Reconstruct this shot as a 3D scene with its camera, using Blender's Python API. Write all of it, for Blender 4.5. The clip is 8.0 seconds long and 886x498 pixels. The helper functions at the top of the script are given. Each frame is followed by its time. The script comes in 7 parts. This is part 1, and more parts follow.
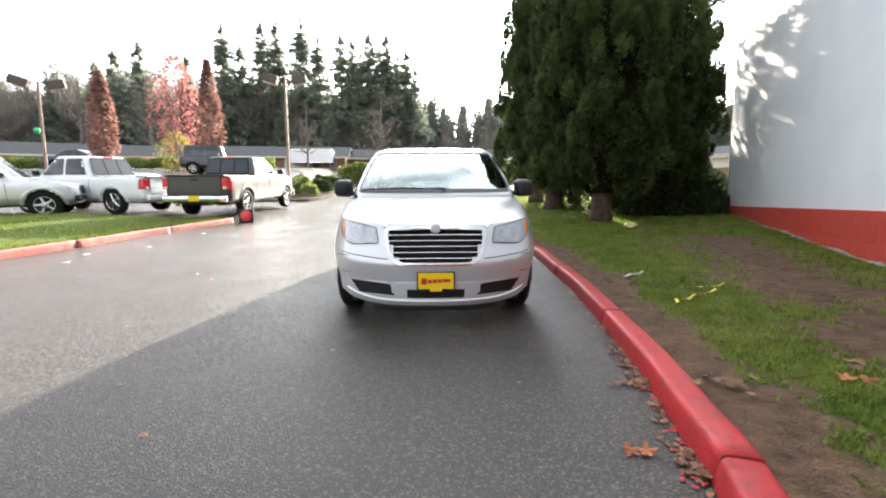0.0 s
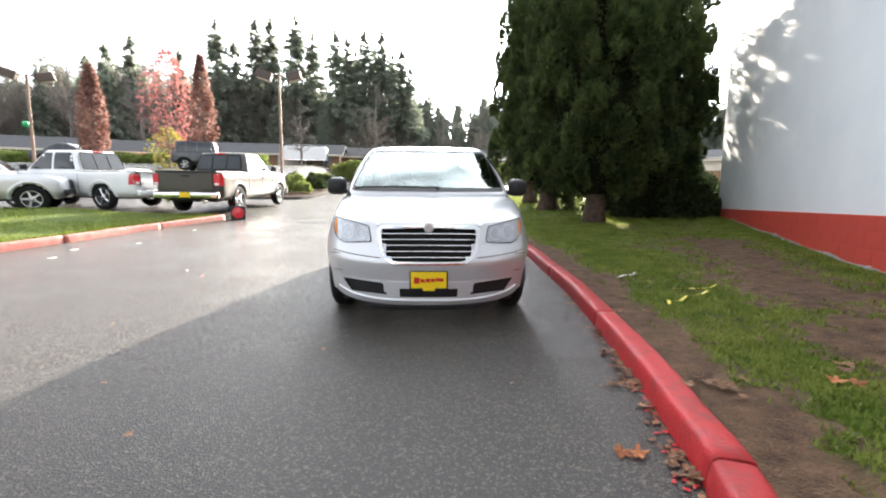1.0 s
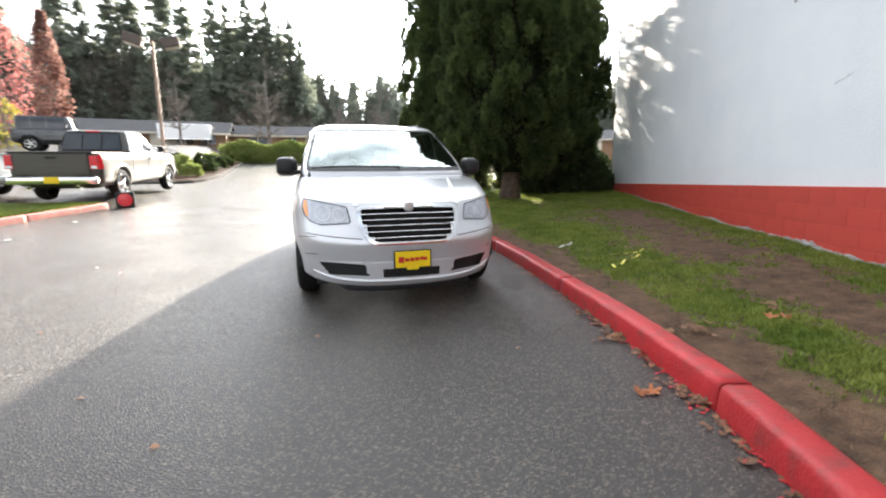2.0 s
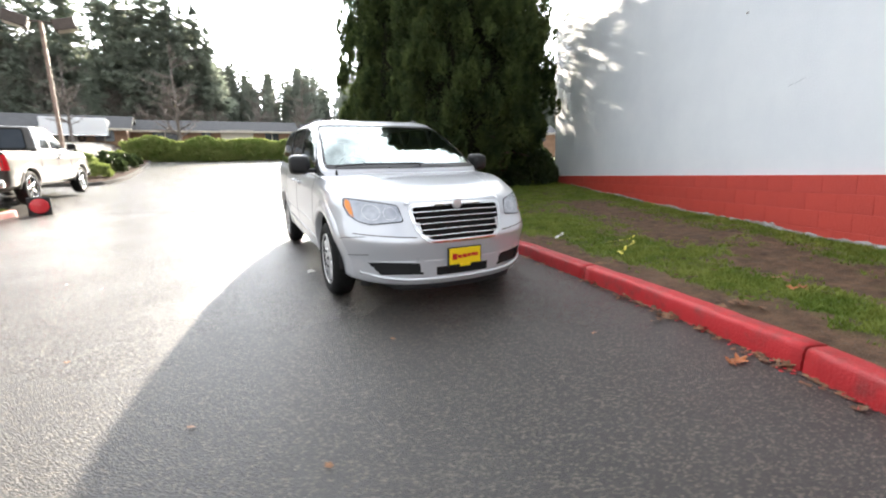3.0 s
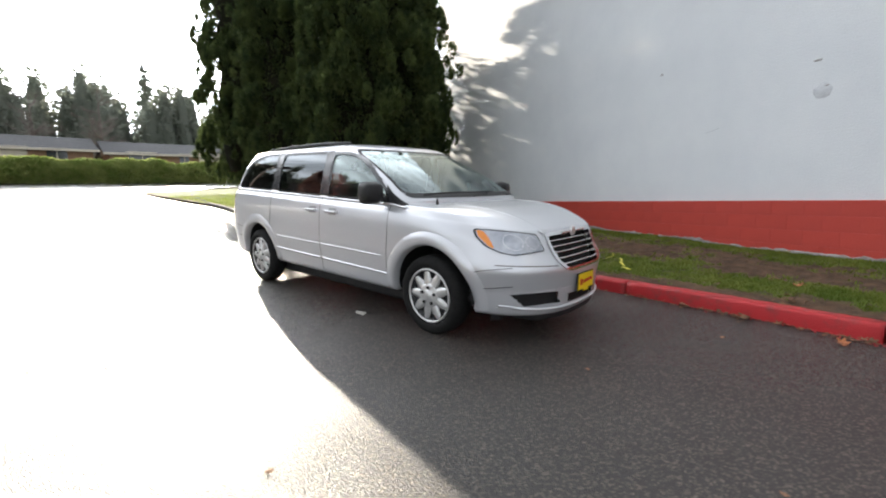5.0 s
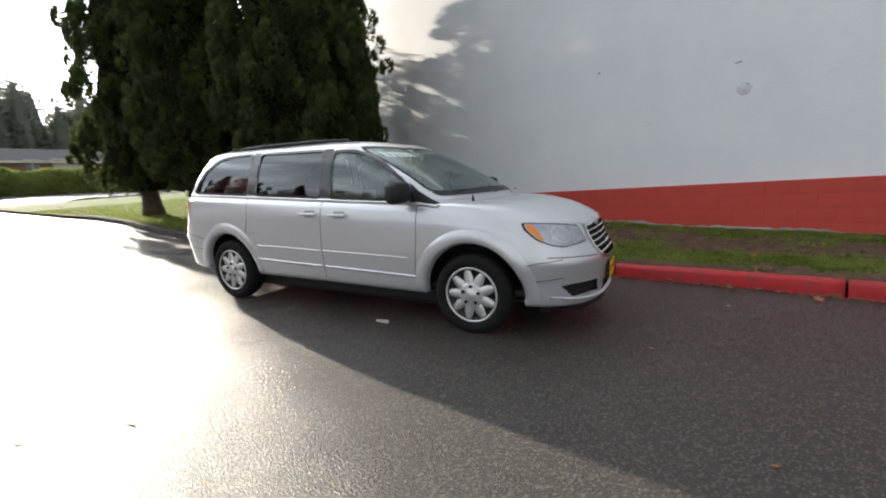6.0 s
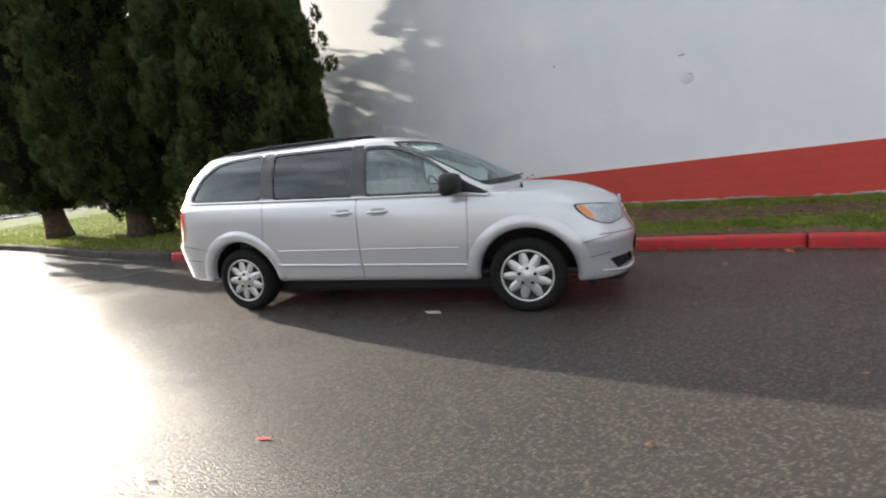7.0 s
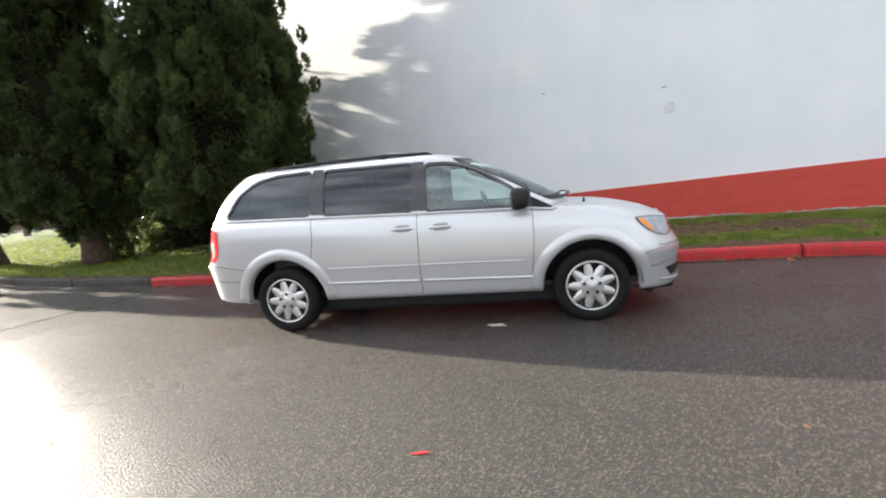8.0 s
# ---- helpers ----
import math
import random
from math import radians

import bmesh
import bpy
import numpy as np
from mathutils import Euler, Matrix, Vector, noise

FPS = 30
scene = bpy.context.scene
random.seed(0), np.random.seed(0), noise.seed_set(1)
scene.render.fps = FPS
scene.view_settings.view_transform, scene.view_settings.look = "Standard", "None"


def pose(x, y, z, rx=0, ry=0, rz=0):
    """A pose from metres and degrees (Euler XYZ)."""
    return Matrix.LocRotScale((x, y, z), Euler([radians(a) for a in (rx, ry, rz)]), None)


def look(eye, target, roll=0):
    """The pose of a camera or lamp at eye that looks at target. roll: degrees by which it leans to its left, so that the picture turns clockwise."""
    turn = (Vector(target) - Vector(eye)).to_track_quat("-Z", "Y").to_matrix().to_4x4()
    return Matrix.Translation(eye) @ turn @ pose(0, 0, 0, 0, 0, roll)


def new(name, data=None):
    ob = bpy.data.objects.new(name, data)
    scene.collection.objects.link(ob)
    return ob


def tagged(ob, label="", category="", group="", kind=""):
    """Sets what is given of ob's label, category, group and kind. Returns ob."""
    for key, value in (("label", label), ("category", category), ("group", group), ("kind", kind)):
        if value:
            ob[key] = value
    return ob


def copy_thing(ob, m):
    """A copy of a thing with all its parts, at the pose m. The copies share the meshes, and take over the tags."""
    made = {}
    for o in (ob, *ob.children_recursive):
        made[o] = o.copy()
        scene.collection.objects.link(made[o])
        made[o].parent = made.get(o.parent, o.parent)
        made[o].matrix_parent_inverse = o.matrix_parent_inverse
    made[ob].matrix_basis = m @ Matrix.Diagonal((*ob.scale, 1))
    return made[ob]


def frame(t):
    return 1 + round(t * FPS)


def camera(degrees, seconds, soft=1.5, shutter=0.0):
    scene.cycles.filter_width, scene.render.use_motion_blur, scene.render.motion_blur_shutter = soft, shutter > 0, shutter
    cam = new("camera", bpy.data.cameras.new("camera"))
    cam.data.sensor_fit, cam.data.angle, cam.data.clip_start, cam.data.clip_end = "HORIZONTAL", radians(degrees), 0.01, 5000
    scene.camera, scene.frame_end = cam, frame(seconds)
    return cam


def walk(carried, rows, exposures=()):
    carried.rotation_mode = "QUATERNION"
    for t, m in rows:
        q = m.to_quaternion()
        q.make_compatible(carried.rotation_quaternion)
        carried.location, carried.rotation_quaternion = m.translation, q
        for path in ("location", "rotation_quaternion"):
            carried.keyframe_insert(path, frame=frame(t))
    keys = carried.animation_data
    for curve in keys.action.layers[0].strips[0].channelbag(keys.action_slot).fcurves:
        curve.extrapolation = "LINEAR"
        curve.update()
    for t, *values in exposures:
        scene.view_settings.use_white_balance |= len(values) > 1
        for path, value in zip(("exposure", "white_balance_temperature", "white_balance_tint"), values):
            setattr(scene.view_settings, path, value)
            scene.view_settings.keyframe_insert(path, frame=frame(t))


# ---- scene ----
# camera: seconds, place in metres, turn in degrees
cam = camera(92.3, 8.0, 2.0, 0.4)
PATH = [
    (0.0, -0.049, -4.454, 1.060, 83.88, 0.25, -2.10),
    (0.5, -0.048, -4.450, 1.040, 84.10, -0.12, -2.37),
    (1.0, -0.046, -4.431, 1.054, 83.82, -0.46, -2.90),
    (1.5, -0.289, -4.419, 1.009, 83.87, -2.40, -7.97),
    (2.0, -0.709, -4.387, 1.042, 81.17, 0.76, -16.33),
    (2.2, -0.870, -4.305, 1.015, 81.12, 0.94, -18.42),
    (3.3, -2.015, -3.844, 1.090, 80.44, 2.48, -30.19),
    (3.5, -2.230, -3.661, 1.087, 81.02, 2.68, -32.65),
    (4.0, -2.707, -3.326, 1.130, 82.95, 1.13, -37.17),
    (4.2, -2.887, -3.160, 1.150, 81.72, 1.14, -40.63),
    (5.3, -3.680, -2.201, 1.202, 82.83, 2.98, -52.89),
    (5.5, -3.785, -2.003, 1.212, 81.53, 3.41, -56.75),
    (6.0, -4.049, -1.477, 1.255, 81.70, 4.69, -62.19),
    (6.5, -4.380, -1.018, 1.303, 81.22, 5.60, -70.71),
    (7.0, -4.609, -0.460, 1.332, 80.02, 8.19, -73.48),
    (7.5, -4.808, 0.069, 1.391, 82.32, 7.77, -76.02),
    (8.0, -4.924, 0.618, 1.406, 82.18, 8.12, -80.94),
]
walk(cam, [(t, pose(x, y, z, rx, ry, rz)) for t, x, y, z, rx, ry, rz in PATH],
     exposures=[(0.0, 2.39), (3.3, 2.40), (4.2, 2.24), (5.5, 1.6), (6.0, 1.45), (6.6, 1.4), (7.2, 1.82), (8.0, 2.1)])

# world, sun
VEIL = 30.0                          # brightness of the thin cloud round the sun
SUN_AZ, SUN_EL = 17.0, 18.7          # degrees from +y towards +x, above the horizon
world = bpy.data.worlds.new("sky")
scene.world = world
world.use_nodes = True
wn = world.node_tree
wn.nodes.clear()
w_out = wn.nodes.new("ShaderNodeOutputWorld")
w_bg = wn.nodes.new("ShaderNodeBackground")
w_sky = wn.nodes.new("ShaderNodeTexSky")
w_sky.sky_type = "NISHITA"
w_sky.sun_disc = False
w_sky.sun_elevation, w_sky.sun_rotation = radians(SUN_EL), radians(SUN_AZ)
w_sky.air_density, w_sky.dust_density, w_sky.ozone_density = 1.0, 2.5, 1.0
# broken cloud: white veils over the blue
w_co = wn.nodes.new("ShaderNodeTexCoord")
w_map = wn.nodes.new("ShaderNodeMapping")
w_map.inputs["Scale"].default_value = (1.0, 1.0, 2.6)
w_noise = wn.nodes.new("ShaderNodeTexNoise")
w_noise.inputs["Scale"].default_value = 2.1
w_noise.inputs["Detail"].default_value = 7
w_noise.inputs["Roughness"].default_value = 0.55
w_ramp = wn.nodes.new("ShaderNodeValToRGB")
w_ramp.color_ramp.elements[0].position, w_ramp.color_ramp.elements[1].position = 0.27, 0.52
w_lum = wn.nodes.new("ShaderNodeRGBToBW")
w_dot = wn.nodes.new("ShaderNodeVectorMath")
w_dot.operation = "DOT_PRODUCT"
w_dot.inputs[1].default_value = (math.sin(radians(SUN_AZ)) * math.cos(radians(SUN_EL)), math.cos(radians(SUN_AZ)) * math.cos(radians(SUN_EL)), math.sin(radians(SUN_EL)))
w_half = wn.nodes.new("ShaderNodeMapRange")
w_half.inputs["From Min"].default_value, w_half.inputs["From Max"].default_value = -0.2, 1.0
w_pow = wn.nodes.new("ShaderNodeMath")
w_pow.operation = "POWER"
w_pow.inputs[1].default_value = 4.5
w_aur = wn.nodes.new("ShaderNodeMath")
w_aur.operation = "MULTIPLY_ADD"
w_aur.inputs[1].default_value, w_aur.inputs[2].default_value = VEIL, 4.6
w_add = wn.nodes.new("ShaderNodeMath")
w_add.operation = "MULTIPLY_ADD"
w_add.inputs[1].default_value = 1.1
w_tint = wn.nodes.new("ShaderNodeVectorMath")
w_tint.operation = "SCALE"
w_tint.inputs[0].default_value = (0.945, 0.985, 1.05)
w_cloud = wn.nodes.new("ShaderNodeMix")
w_cloud.data_type = "RGBA"
wn.links.new(w_co.outputs["Generated"], w_map.inputs["Vector"])
wn.links.new(w_map.outputs["Vector"], w_noise.inputs["Vector"])
w_more = wn.nodes.new("ShaderNodeMath")
w_more.operation = "MULTIPLY_ADD"
w_more.inputs[1].default_value = 0.20
wn.links.new(w_pow.outputs["Value"], w_more.inputs[0])
wn.links.new(w_noise.outputs["Fac"], w_more.inputs[2])
wn.links.new(w_more.outputs["Value"], w_ramp.inputs["Fac"])
wn.links.new(w_co.outputs["Generated"], w_dot.inputs[0])
wn.links.new(w_dot.outputs["Value"], w_half.inputs["Value"])
wn.links.new(w_half.outputs["Result"], w_pow.inputs[0])
wn.links.new(w_pow.outputs["Value"], w_aur.inputs[0])
wn.links.new(w_sky.outputs["Color"], w_lum.inputs["Color"])
wn.links.new(w_lum.outputs["Val"], w_add.inputs[0])
wn.links.new(w_aur.outputs["Value"], w_add.inputs[2])
w_co2 = wn.nodes.new("ShaderNodeTexNoise")
w_co2.inputs["Scale"].default_value, w_co2.inputs["Detail"].default_value = 3.4, 6
w_var = wn.nodes.new("ShaderNodeMapRange")
w_var.inputs["From Min"].default_value, w_var.inputs["From Max"].default_value = 0.35, 0.65
w_var.inputs["To Min"].default_value, w_var.inputs["To Max"].default_value = 0.55, 1.45
w_lit = wn.nodes.new("ShaderNodeMath")
w_lit.operation = "MULTIPLY"
wn.links.new(w_map.outputs["Vector"], w_co2.inputs["Vector"])
wn.links.new(w_co2.outputs["Fac"], w_var.inputs["Value"])
wn.links.new(w_add.outputs["Value"], w_lit.inputs[0])
wn.links.new(w_var.outputs["Result"], w_lit.inputs[1])
wn.links.new(w_lit.outputs["Value"], w_tint.inputs["Scale"])
wn.links.new(w_ramp.outputs["Color"], w_cloud.inputs["Factor"])
wn.links.new(w_sky.outputs["Color"], w_cloud.inputs["A"])
wn.links.new(w_tint.outputs["Vector"], w_cloud.inputs["B"])
wn.links.new(w_cloud.outputs["Result"], w_bg.inputs["Color"])
wn.links.new(w_bg.outputs["Background"], w_out.inputs["Surface"])
w_bg.inputs["Strength"].default_value = 0.052

sun_way = Vector((math.sin(radians(SUN_AZ)) * math.cos(radians(SUN_EL)), math.cos(radians(SUN_AZ)) * math.cos(radians(SUN_EL)), math.sin(radians(SUN_EL))))
sun = new("sun", bpy.data.lights.new("sun", "SUN"))
sun.data.energy, sun.data.angle, sun.data.color = 4.3, radians(0.6), (1.0, 0.89, 0.74)
sun.matrix_world = look(sun_way * 60, (0, 0, 0))


# ---- materials ----
def material(name, base, rough=0.6, metal=0.0, other=None, scale=8.0, amount=0.5, bump=0.0, bump_scale=None, coat=0.0, spec=0.5, detail=6, random_tint=0.0, rough_var=0.0, contrast=(0.35, 0.65)):
    """A Principled material: base colour mixed with another by noise, fine bump, a tint of its own for each piece."""
    m = bpy.data.materials.new(name)
    m.use_nodes = True
    nt = m.node_tree
    b = nt.nodes["Principled BSDF"]
    b.inputs["Roughness"].default_value, b.inputs["Metallic"].default_value = rough, metal
    b.inputs["Coat Weight"].default_value, b.inputs["Specular IOR Level"].default_value = coat, spec
    b.inputs["Coat Roughness"].default_value = 0.04
    b.inputs["Base Color"].default_value = (*base, 1)
    co = nt.nodes.new("ShaderNodeTexCoord")
    col = None
    if other:
        n = nt.nodes.new("ShaderNodeTexNoise")
        n.inputs["Scale"].default_value, n.inputs["Detail"].default_value = scale, detail
        n.inputs["Roughness"].default_value = 0.62
        nt.links.new(co.outputs["Object"], n.inputs["Vector"])
        r = nt.nodes.new("ShaderNodeMapRange")
        r.inputs["From Min"].default_value, r.inputs["From Max"].default_value = contrast
        r.inputs["To Max"].default_value = amount
        nt.links.new(n.outputs["Fac"], r.inputs["Value"])
        x = nt.nodes.new("ShaderNodeMix")
        x.data_type = "RGBA"
        x.inputs["A"].default_value, x.inputs["B"].default_value = (*base, 1), (*other, 1)
        nt.links.new(r.outputs["Result"], x.inputs["Factor"])
        col = x.outputs["Result"]
        if rough_var:
            rr = nt.nodes.new("ShaderNodeMapRange")
            rr.inputs["To Min"].default_value, rr.inputs["To Max"].default_value = rough - rough_var, rough + rough_var
            nt.links.new(n.outputs["Fac"], rr.inputs["Value"])
            nt.links.new(rr.outputs["Result"], b.inputs["Roughness"])
    if random_tint:
        info = nt.nodes.new("ShaderNodeObjectInfo")
        hsv = nt.nodes.new("ShaderNodeHueSaturation")
        hsv.inputs["Color"].default_value = (*base, 1)
        if col:
            nt.links.new(col, hsv.inputs["Color"])
        mr = nt.nodes.new("ShaderNodeMapRange")
        mr.inputs["To Min"].default_value, mr.inputs["To Max"].default_value = 1 - random_tint, 1 + random_tint
        nt.links.new(info.outputs["Random"], mr.inputs["Value"])
        nt.links.new(mr.outputs["Result"], hsv.inputs["Value"])
        col = hsv.outputs["Color"]
    if col:
        nt.links.new(col, b.inputs["Base Color"])
    if bump:
        n2 = nt.nodes.new("ShaderNodeTexNoise")
        n2.inputs["Scale"].default_value, n2.inputs["Detail"].default_value = bump_scale or scale * 6, 5
        nt.links.new(co.outputs["Object"], n2.inputs["Vector"])
        bp = nt.nodes.new("ShaderNodeBump")
        bp.inputs["Strength"].default_value, bp.inputs["Distance"].default_value = bump, 0.02
        nt.links.new(n2.outputs["Fac"], bp.inputs["Height"])
        nt.links.new(bp.outputs["Normal"], b.inputs["Normal"])
    return m


def glass(name, tint=(1, 1, 1), opacity=0.1, rough=0.01, sheen=(1, 1, 1)):
    """Thin pane: see-through by its tint, with a mirror coat by Fresnel."""
    m = bpy.data.materials.new(name)
    m.use_nodes = True
    nt = m.node_tree
    nt.nodes.clear()
    out = nt.nodes.new("ShaderNodeOutputMaterial")
    tr = nt.nodes.new("ShaderNodeBsdfTransparent")
    tr.inputs["Color"].default_value = (*tint, 1)
    gl = nt.nodes.new("ShaderNodeBsdfGlossy")
    gl.inputs["Roughness"].default_value = rough
    gl.inputs["Color"].default_value = (*sheen, 1)
    fr = nt.nodes.new("ShaderNodeFresnel")
    fr.inputs["IOR"].default_value = 1.5 + opacity
    mx = nt.nodes.new("ShaderNodeMixShader")
    nt.links.new(fr.outputs["Fac"], mx.inputs["Fac"])
    nt.links.new(tr.outputs["BSDF"], mx.inputs[1])
    nt.links.new(gl.outputs["BSDF"], mx.inputs[2])
    nt.links.new(mx.outputs["Shader"], out.inputs["Surface"])
    return m


def leaf(name, base, other, scale=1.2, through_light=0.45, random_tint=0.0, rough=0.65):
    """Foliage: two tones, and light that shines through the blades."""
    m = material(name, base, rough, 0, other, scale, 0.9, spec=0.25, random_tint=random_tint)
    nt = m.node_tree
    b = nt.nodes["Principled BSDF"]
    out = nt.nodes["Material Output"]
    t = nt.nodes.new("ShaderNodeBsdfTranslucent")
    mx = nt.nodes.new("ShaderNodeMixShader")
    mx.inputs["Fac"].default_value = through_light
    nt.links.new(b.inputs["Base Color"].links[0].from_socket, t.inputs["Color"])
    nt.links.new(b.outputs["BSDF"], mx.inputs[1])
    nt.links.new(t.outputs["BSDF"], mx.inputs[2])
    nt.links.new(mx.outputs["Shader"], out.inputs["Surface"])
    return m


def node(nt, kind, **values):
    n = nt.nodes.new(kind)
    for k, v in values.items():
        n.inputs[k.replace("_", " ")].default_value = v
    return n


def asphalt_material():
    """Damp aged asphalt: stains, pale and dark stone chips, damp patches that shine."""
    m = bpy.data.materials.new("wet_asphalt")
    m.use_nodes = True
    nt = m.node_tree
    b = nt.nodes["Principled BSDF"]
    co = nt.nodes.new("ShaderNodeTexCoord")
    stain = node(nt, "ShaderNodeTexNoise", Scale=0.55, Detail=9.0, Roughness=0.6)
    chips = node(nt, "ShaderNodeTexVoronoi", Scale=104.0)
    fine = node(nt, "ShaderNodeTexNoise", Scale=210.0, Detail=3.0)
    damp = node(nt, "ShaderNodeTexNoise", Scale=1.1, Detail=3.0, Roughness=0.5)
    for n in (stain, chips, fine, damp):
        nt.links.new(co.outputs["Object"], n.inputs["Vector"])
    tone = nt.nodes.new("ShaderNodeMix")
    tone.data_type = "RGBA"
    tone.inputs["A"].default_value, tone.inputs["B"].default_value = (0.019, 0.0178, 0.0162, 1), (0.043, 0.0392, 0.0345, 1)
    nt.links.new(stain.outputs["Fac"], tone.inputs["Factor"])
    pick = nt.nodes.new("ShaderNodeSeparateColor")
    nt.links.new(chips.outputs["Color"], pick.inputs["Color"])
    pale = nt.nodes.new("ShaderNodeValToRGB")
    pale.color_ramp.elements[0].position, pale.color_ramp.elements[1].position = 0.68, 0.99
    pale.color_ramp.elements[1].color = (0.37, 0.37, 0.37, 1)
    nt.links.new(pick.outputs["Red"], pale.inputs["Fac"])
    chip = nt.nodes.new("ShaderNodeMix")
    chip.data_type = "RGBA"
    chip.inputs["B"].default_value = (0.25, 0.205, 0.155, 1)
    nt.links.new(pale.outputs["Color"], chip.inputs["Factor"])
    nt.links.new(tone.outputs["Result"], chip.inputs["A"])
    nt.links.new(chip.outputs["Result"], b.inputs["Base Color"])
    wet = nt.nodes.new("ShaderNodeMapRange")
    wet.inputs["From Min"].default_value, wet.inputs["From Max"].default_value = 0.3, 0.7
    wet.inputs["To Min"].default_value, wet.inputs["To Max"].default_value = 0.13, 0.26
    nt.links.new(damp.outputs["Fac"], wet.inputs["Value"])
    b.inputs["Roughness"].default_value = 0.74
    b.inputs["Coat Weight"].default_value, b.inputs["Coat IOR"].default_value = 0.72, 1.33
    nt.links.new(wet.outputs["Result"], b.inputs["Coat Roughness"])
    add = nt.nodes.new("ShaderNodeMath")
    nt.links.new(chips.outputs["Distance"], add.inputs[0])
    nt.links.new(fine.outputs["Fac"], add.inputs[1])
    bp = node(nt, "ShaderNodeBump", Strength=0.85, Distance=0.009)
    nt.links.new(add.outputs["Value"], bp.inputs["Height"])
    nt.links.new(bp.outputs["Normal"], b.inputs["Normal"])
    film = node(nt, "ShaderNodeBump", Strength=0.55, Distance=0.006)
    nt.links.new(add.outputs["Value"], film.inputs["Height"])
    nt.links.new(film.outputs["Normal"], b.inputs["Coat Normal"])
    b.inputs["Specular IOR Level"].default_value = 0.34
    return m


def lawn_material():
    """Soil that turns green where the mask of the turf says so."""
    m = material("lawn_soil", (0.150, 0.090, 0.054), 0.95, 0, (0.046, 0.027, 0.017), 7.0, 0.95, 1.0, 70, detail=12, spec=0.2)
    nt = m.node_tree
    b = nt.nodes["Principled BSDF"]
    old = b.inputs["Base Color"].links[0].from_socket
    at = nt.nodes.new("ShaderNodeAttribute")
    at.attribute_name = "turf"
    mx = nt.nodes.new("ShaderNodeMix")
    mx.data_type = "RGBA"
    mx.inputs["B"].default_value = (0.085, 0.115, 0.026, 1)
    nt.links.new(at.outputs["Fac"], mx.inputs["Factor"])
    nt.links.new(old, mx.inputs["A"])
    nt.links.new(mx.outputs["Result"], b.inputs["Base Color"])
    return m


M = {}
M["asphalt"] = asphalt_material()
M["kerb_red"] = material("red_kerb_paint", (0.37, 0.021, 0.024), 0.5, 0, (0.14, 0.035, 0.032), 7, 0.85, 0.3, 60, random_tint=0.10, contrast=(0.50, 0.72), detail=10, spec=0.3)
M["kerb_faded"] = material("faded_red_kerb_paint", (0.40, 0.095, 0.08), 0.7, 0, (0.36, 0.19, 0.15), 6, 0.8, 0.3, 60, random_tint=0.12)
M["concrete"] = material("concrete", (0.30, 0.29, 0.27), 0.8, 0, (0.19, 0.185, 0.17), 5, 0.8, 0.3, 70, random_tint=0.1)
# darker copy of concrete: the kerbs' shaded look is put into the colour
M["shaded_concrete"] = material("concrete_in_shade", (0.085, 0.08, 0.074), 0.95, 0, (0.05, 0.047, 0.043), 5, 0.8, 0.3, 70, random_tint=0.1, spec=0.08)
M["soil_crumb"] = material("soil_crumbs", (0.12, 0.085, 0.06), 0.95, 0, (0.045, 0.03, 0.022), 30, 0.9)
M["sun_grass"] = leaf("island_grass", (0.15, 0.21, 0.03), (0.26, 0.29, 0.06), 1.6, 0.4)
M["soil"] = lawn_material()
M["grass_blade"] = leaf("grass", (0.115, 0.170, 0.024), (0.24, 0.265, 0.058), 2.6, 0.4)
M["white_wall"] = material("white_painted_block", (0.72, 0.745, 0.76), 0.7, 0, (0.62, 0.65, 0.68), 0.8, 0.6, 0.25, 45, detail=8)
M["red_wall"] = material("red_painted_block", (0.49, 0.052, 0.034), 0.6, 0, (0.41, 0.042, 0.03), 2.5, 0.7, 0.3, 50, random_tint=0.03)
M["render_grey"] = material("grey_plaster", (0.26, 0.255, 0.25), 0.9, 0, (0.42, 0.41, 0.40), 7, 0.9, 0.5, 40)
M["bark"] = material("conifer_bark", (0.12, 0.078, 0.056), 0.95, 0, (0.045, 0.03, 0.022), 7, 0.9, 1.0, 24)
M["bark_grey"] = material("grey_bark", (0.24, 0.205, 0.18), 0.95, 0, (0.14, 0.12, 0.105), 6, 0.9, 0.8, 24)
M["needle"] = leaf("cypress_needles", (0.036, 0.058, 0.022), (0.135, 0.170, 0.056), 1.9, 0.38)
# near-black, so the crown's inner shade is put into the hull's colour
M["needle_core"] = material("crown_shade", (0.012, 0.015, 0.007), 1.0, 0, (0.02, 0.017, 0.01), 4, 0.8, spec=0.1)
M["silver"] = material("silver_car_paint", (0.63, 0.64, 0.665), 0.30, 0.5, (0.68, 0.69, 0.71), 700, 0.5, coat=0.8)
M["dark_plastic"] = material("black_plastic", (0.014, 0.014, 0.015), 0.5, 0, (0.022, 0.022, 0.022), 40, 0.6, spec=0.3)
M["rubber"] = material("tyre_rubber", (0.008, 0.008, 0.008), 0.8, 0, (0.016, 0.016, 0.015), 25, 0.7, 0.2, 90, spec=0.2)
M["gloss_black"] = material("glossy_dark_trim", (0.030, 0.032, 0.036), 0.22, 0, (0.042, 0.044, 0.048), 12, 0.6, coat=0.5)
M["chrome"] = material("chrome", (0.82, 0.82, 0.83), 0.12, 1.0, (0.7, 0.7, 0.7), 20, 0.4)
M["hubcap"] = material("silver_wheel_cover", (0.68, 0.68, 0.67), 0.32, 0.6, (0.58, 0.58, 0.57), 30, 0.6)
# silver paint darkened to stand in for shade behind the door handles
M["cup_shade"] = material("shaded_silver_paint", (0.30, 0.305, 0.315), 0.35, 0.5, (0.34, 0.345, 0.35), 700, 0.5, coat=0.5)
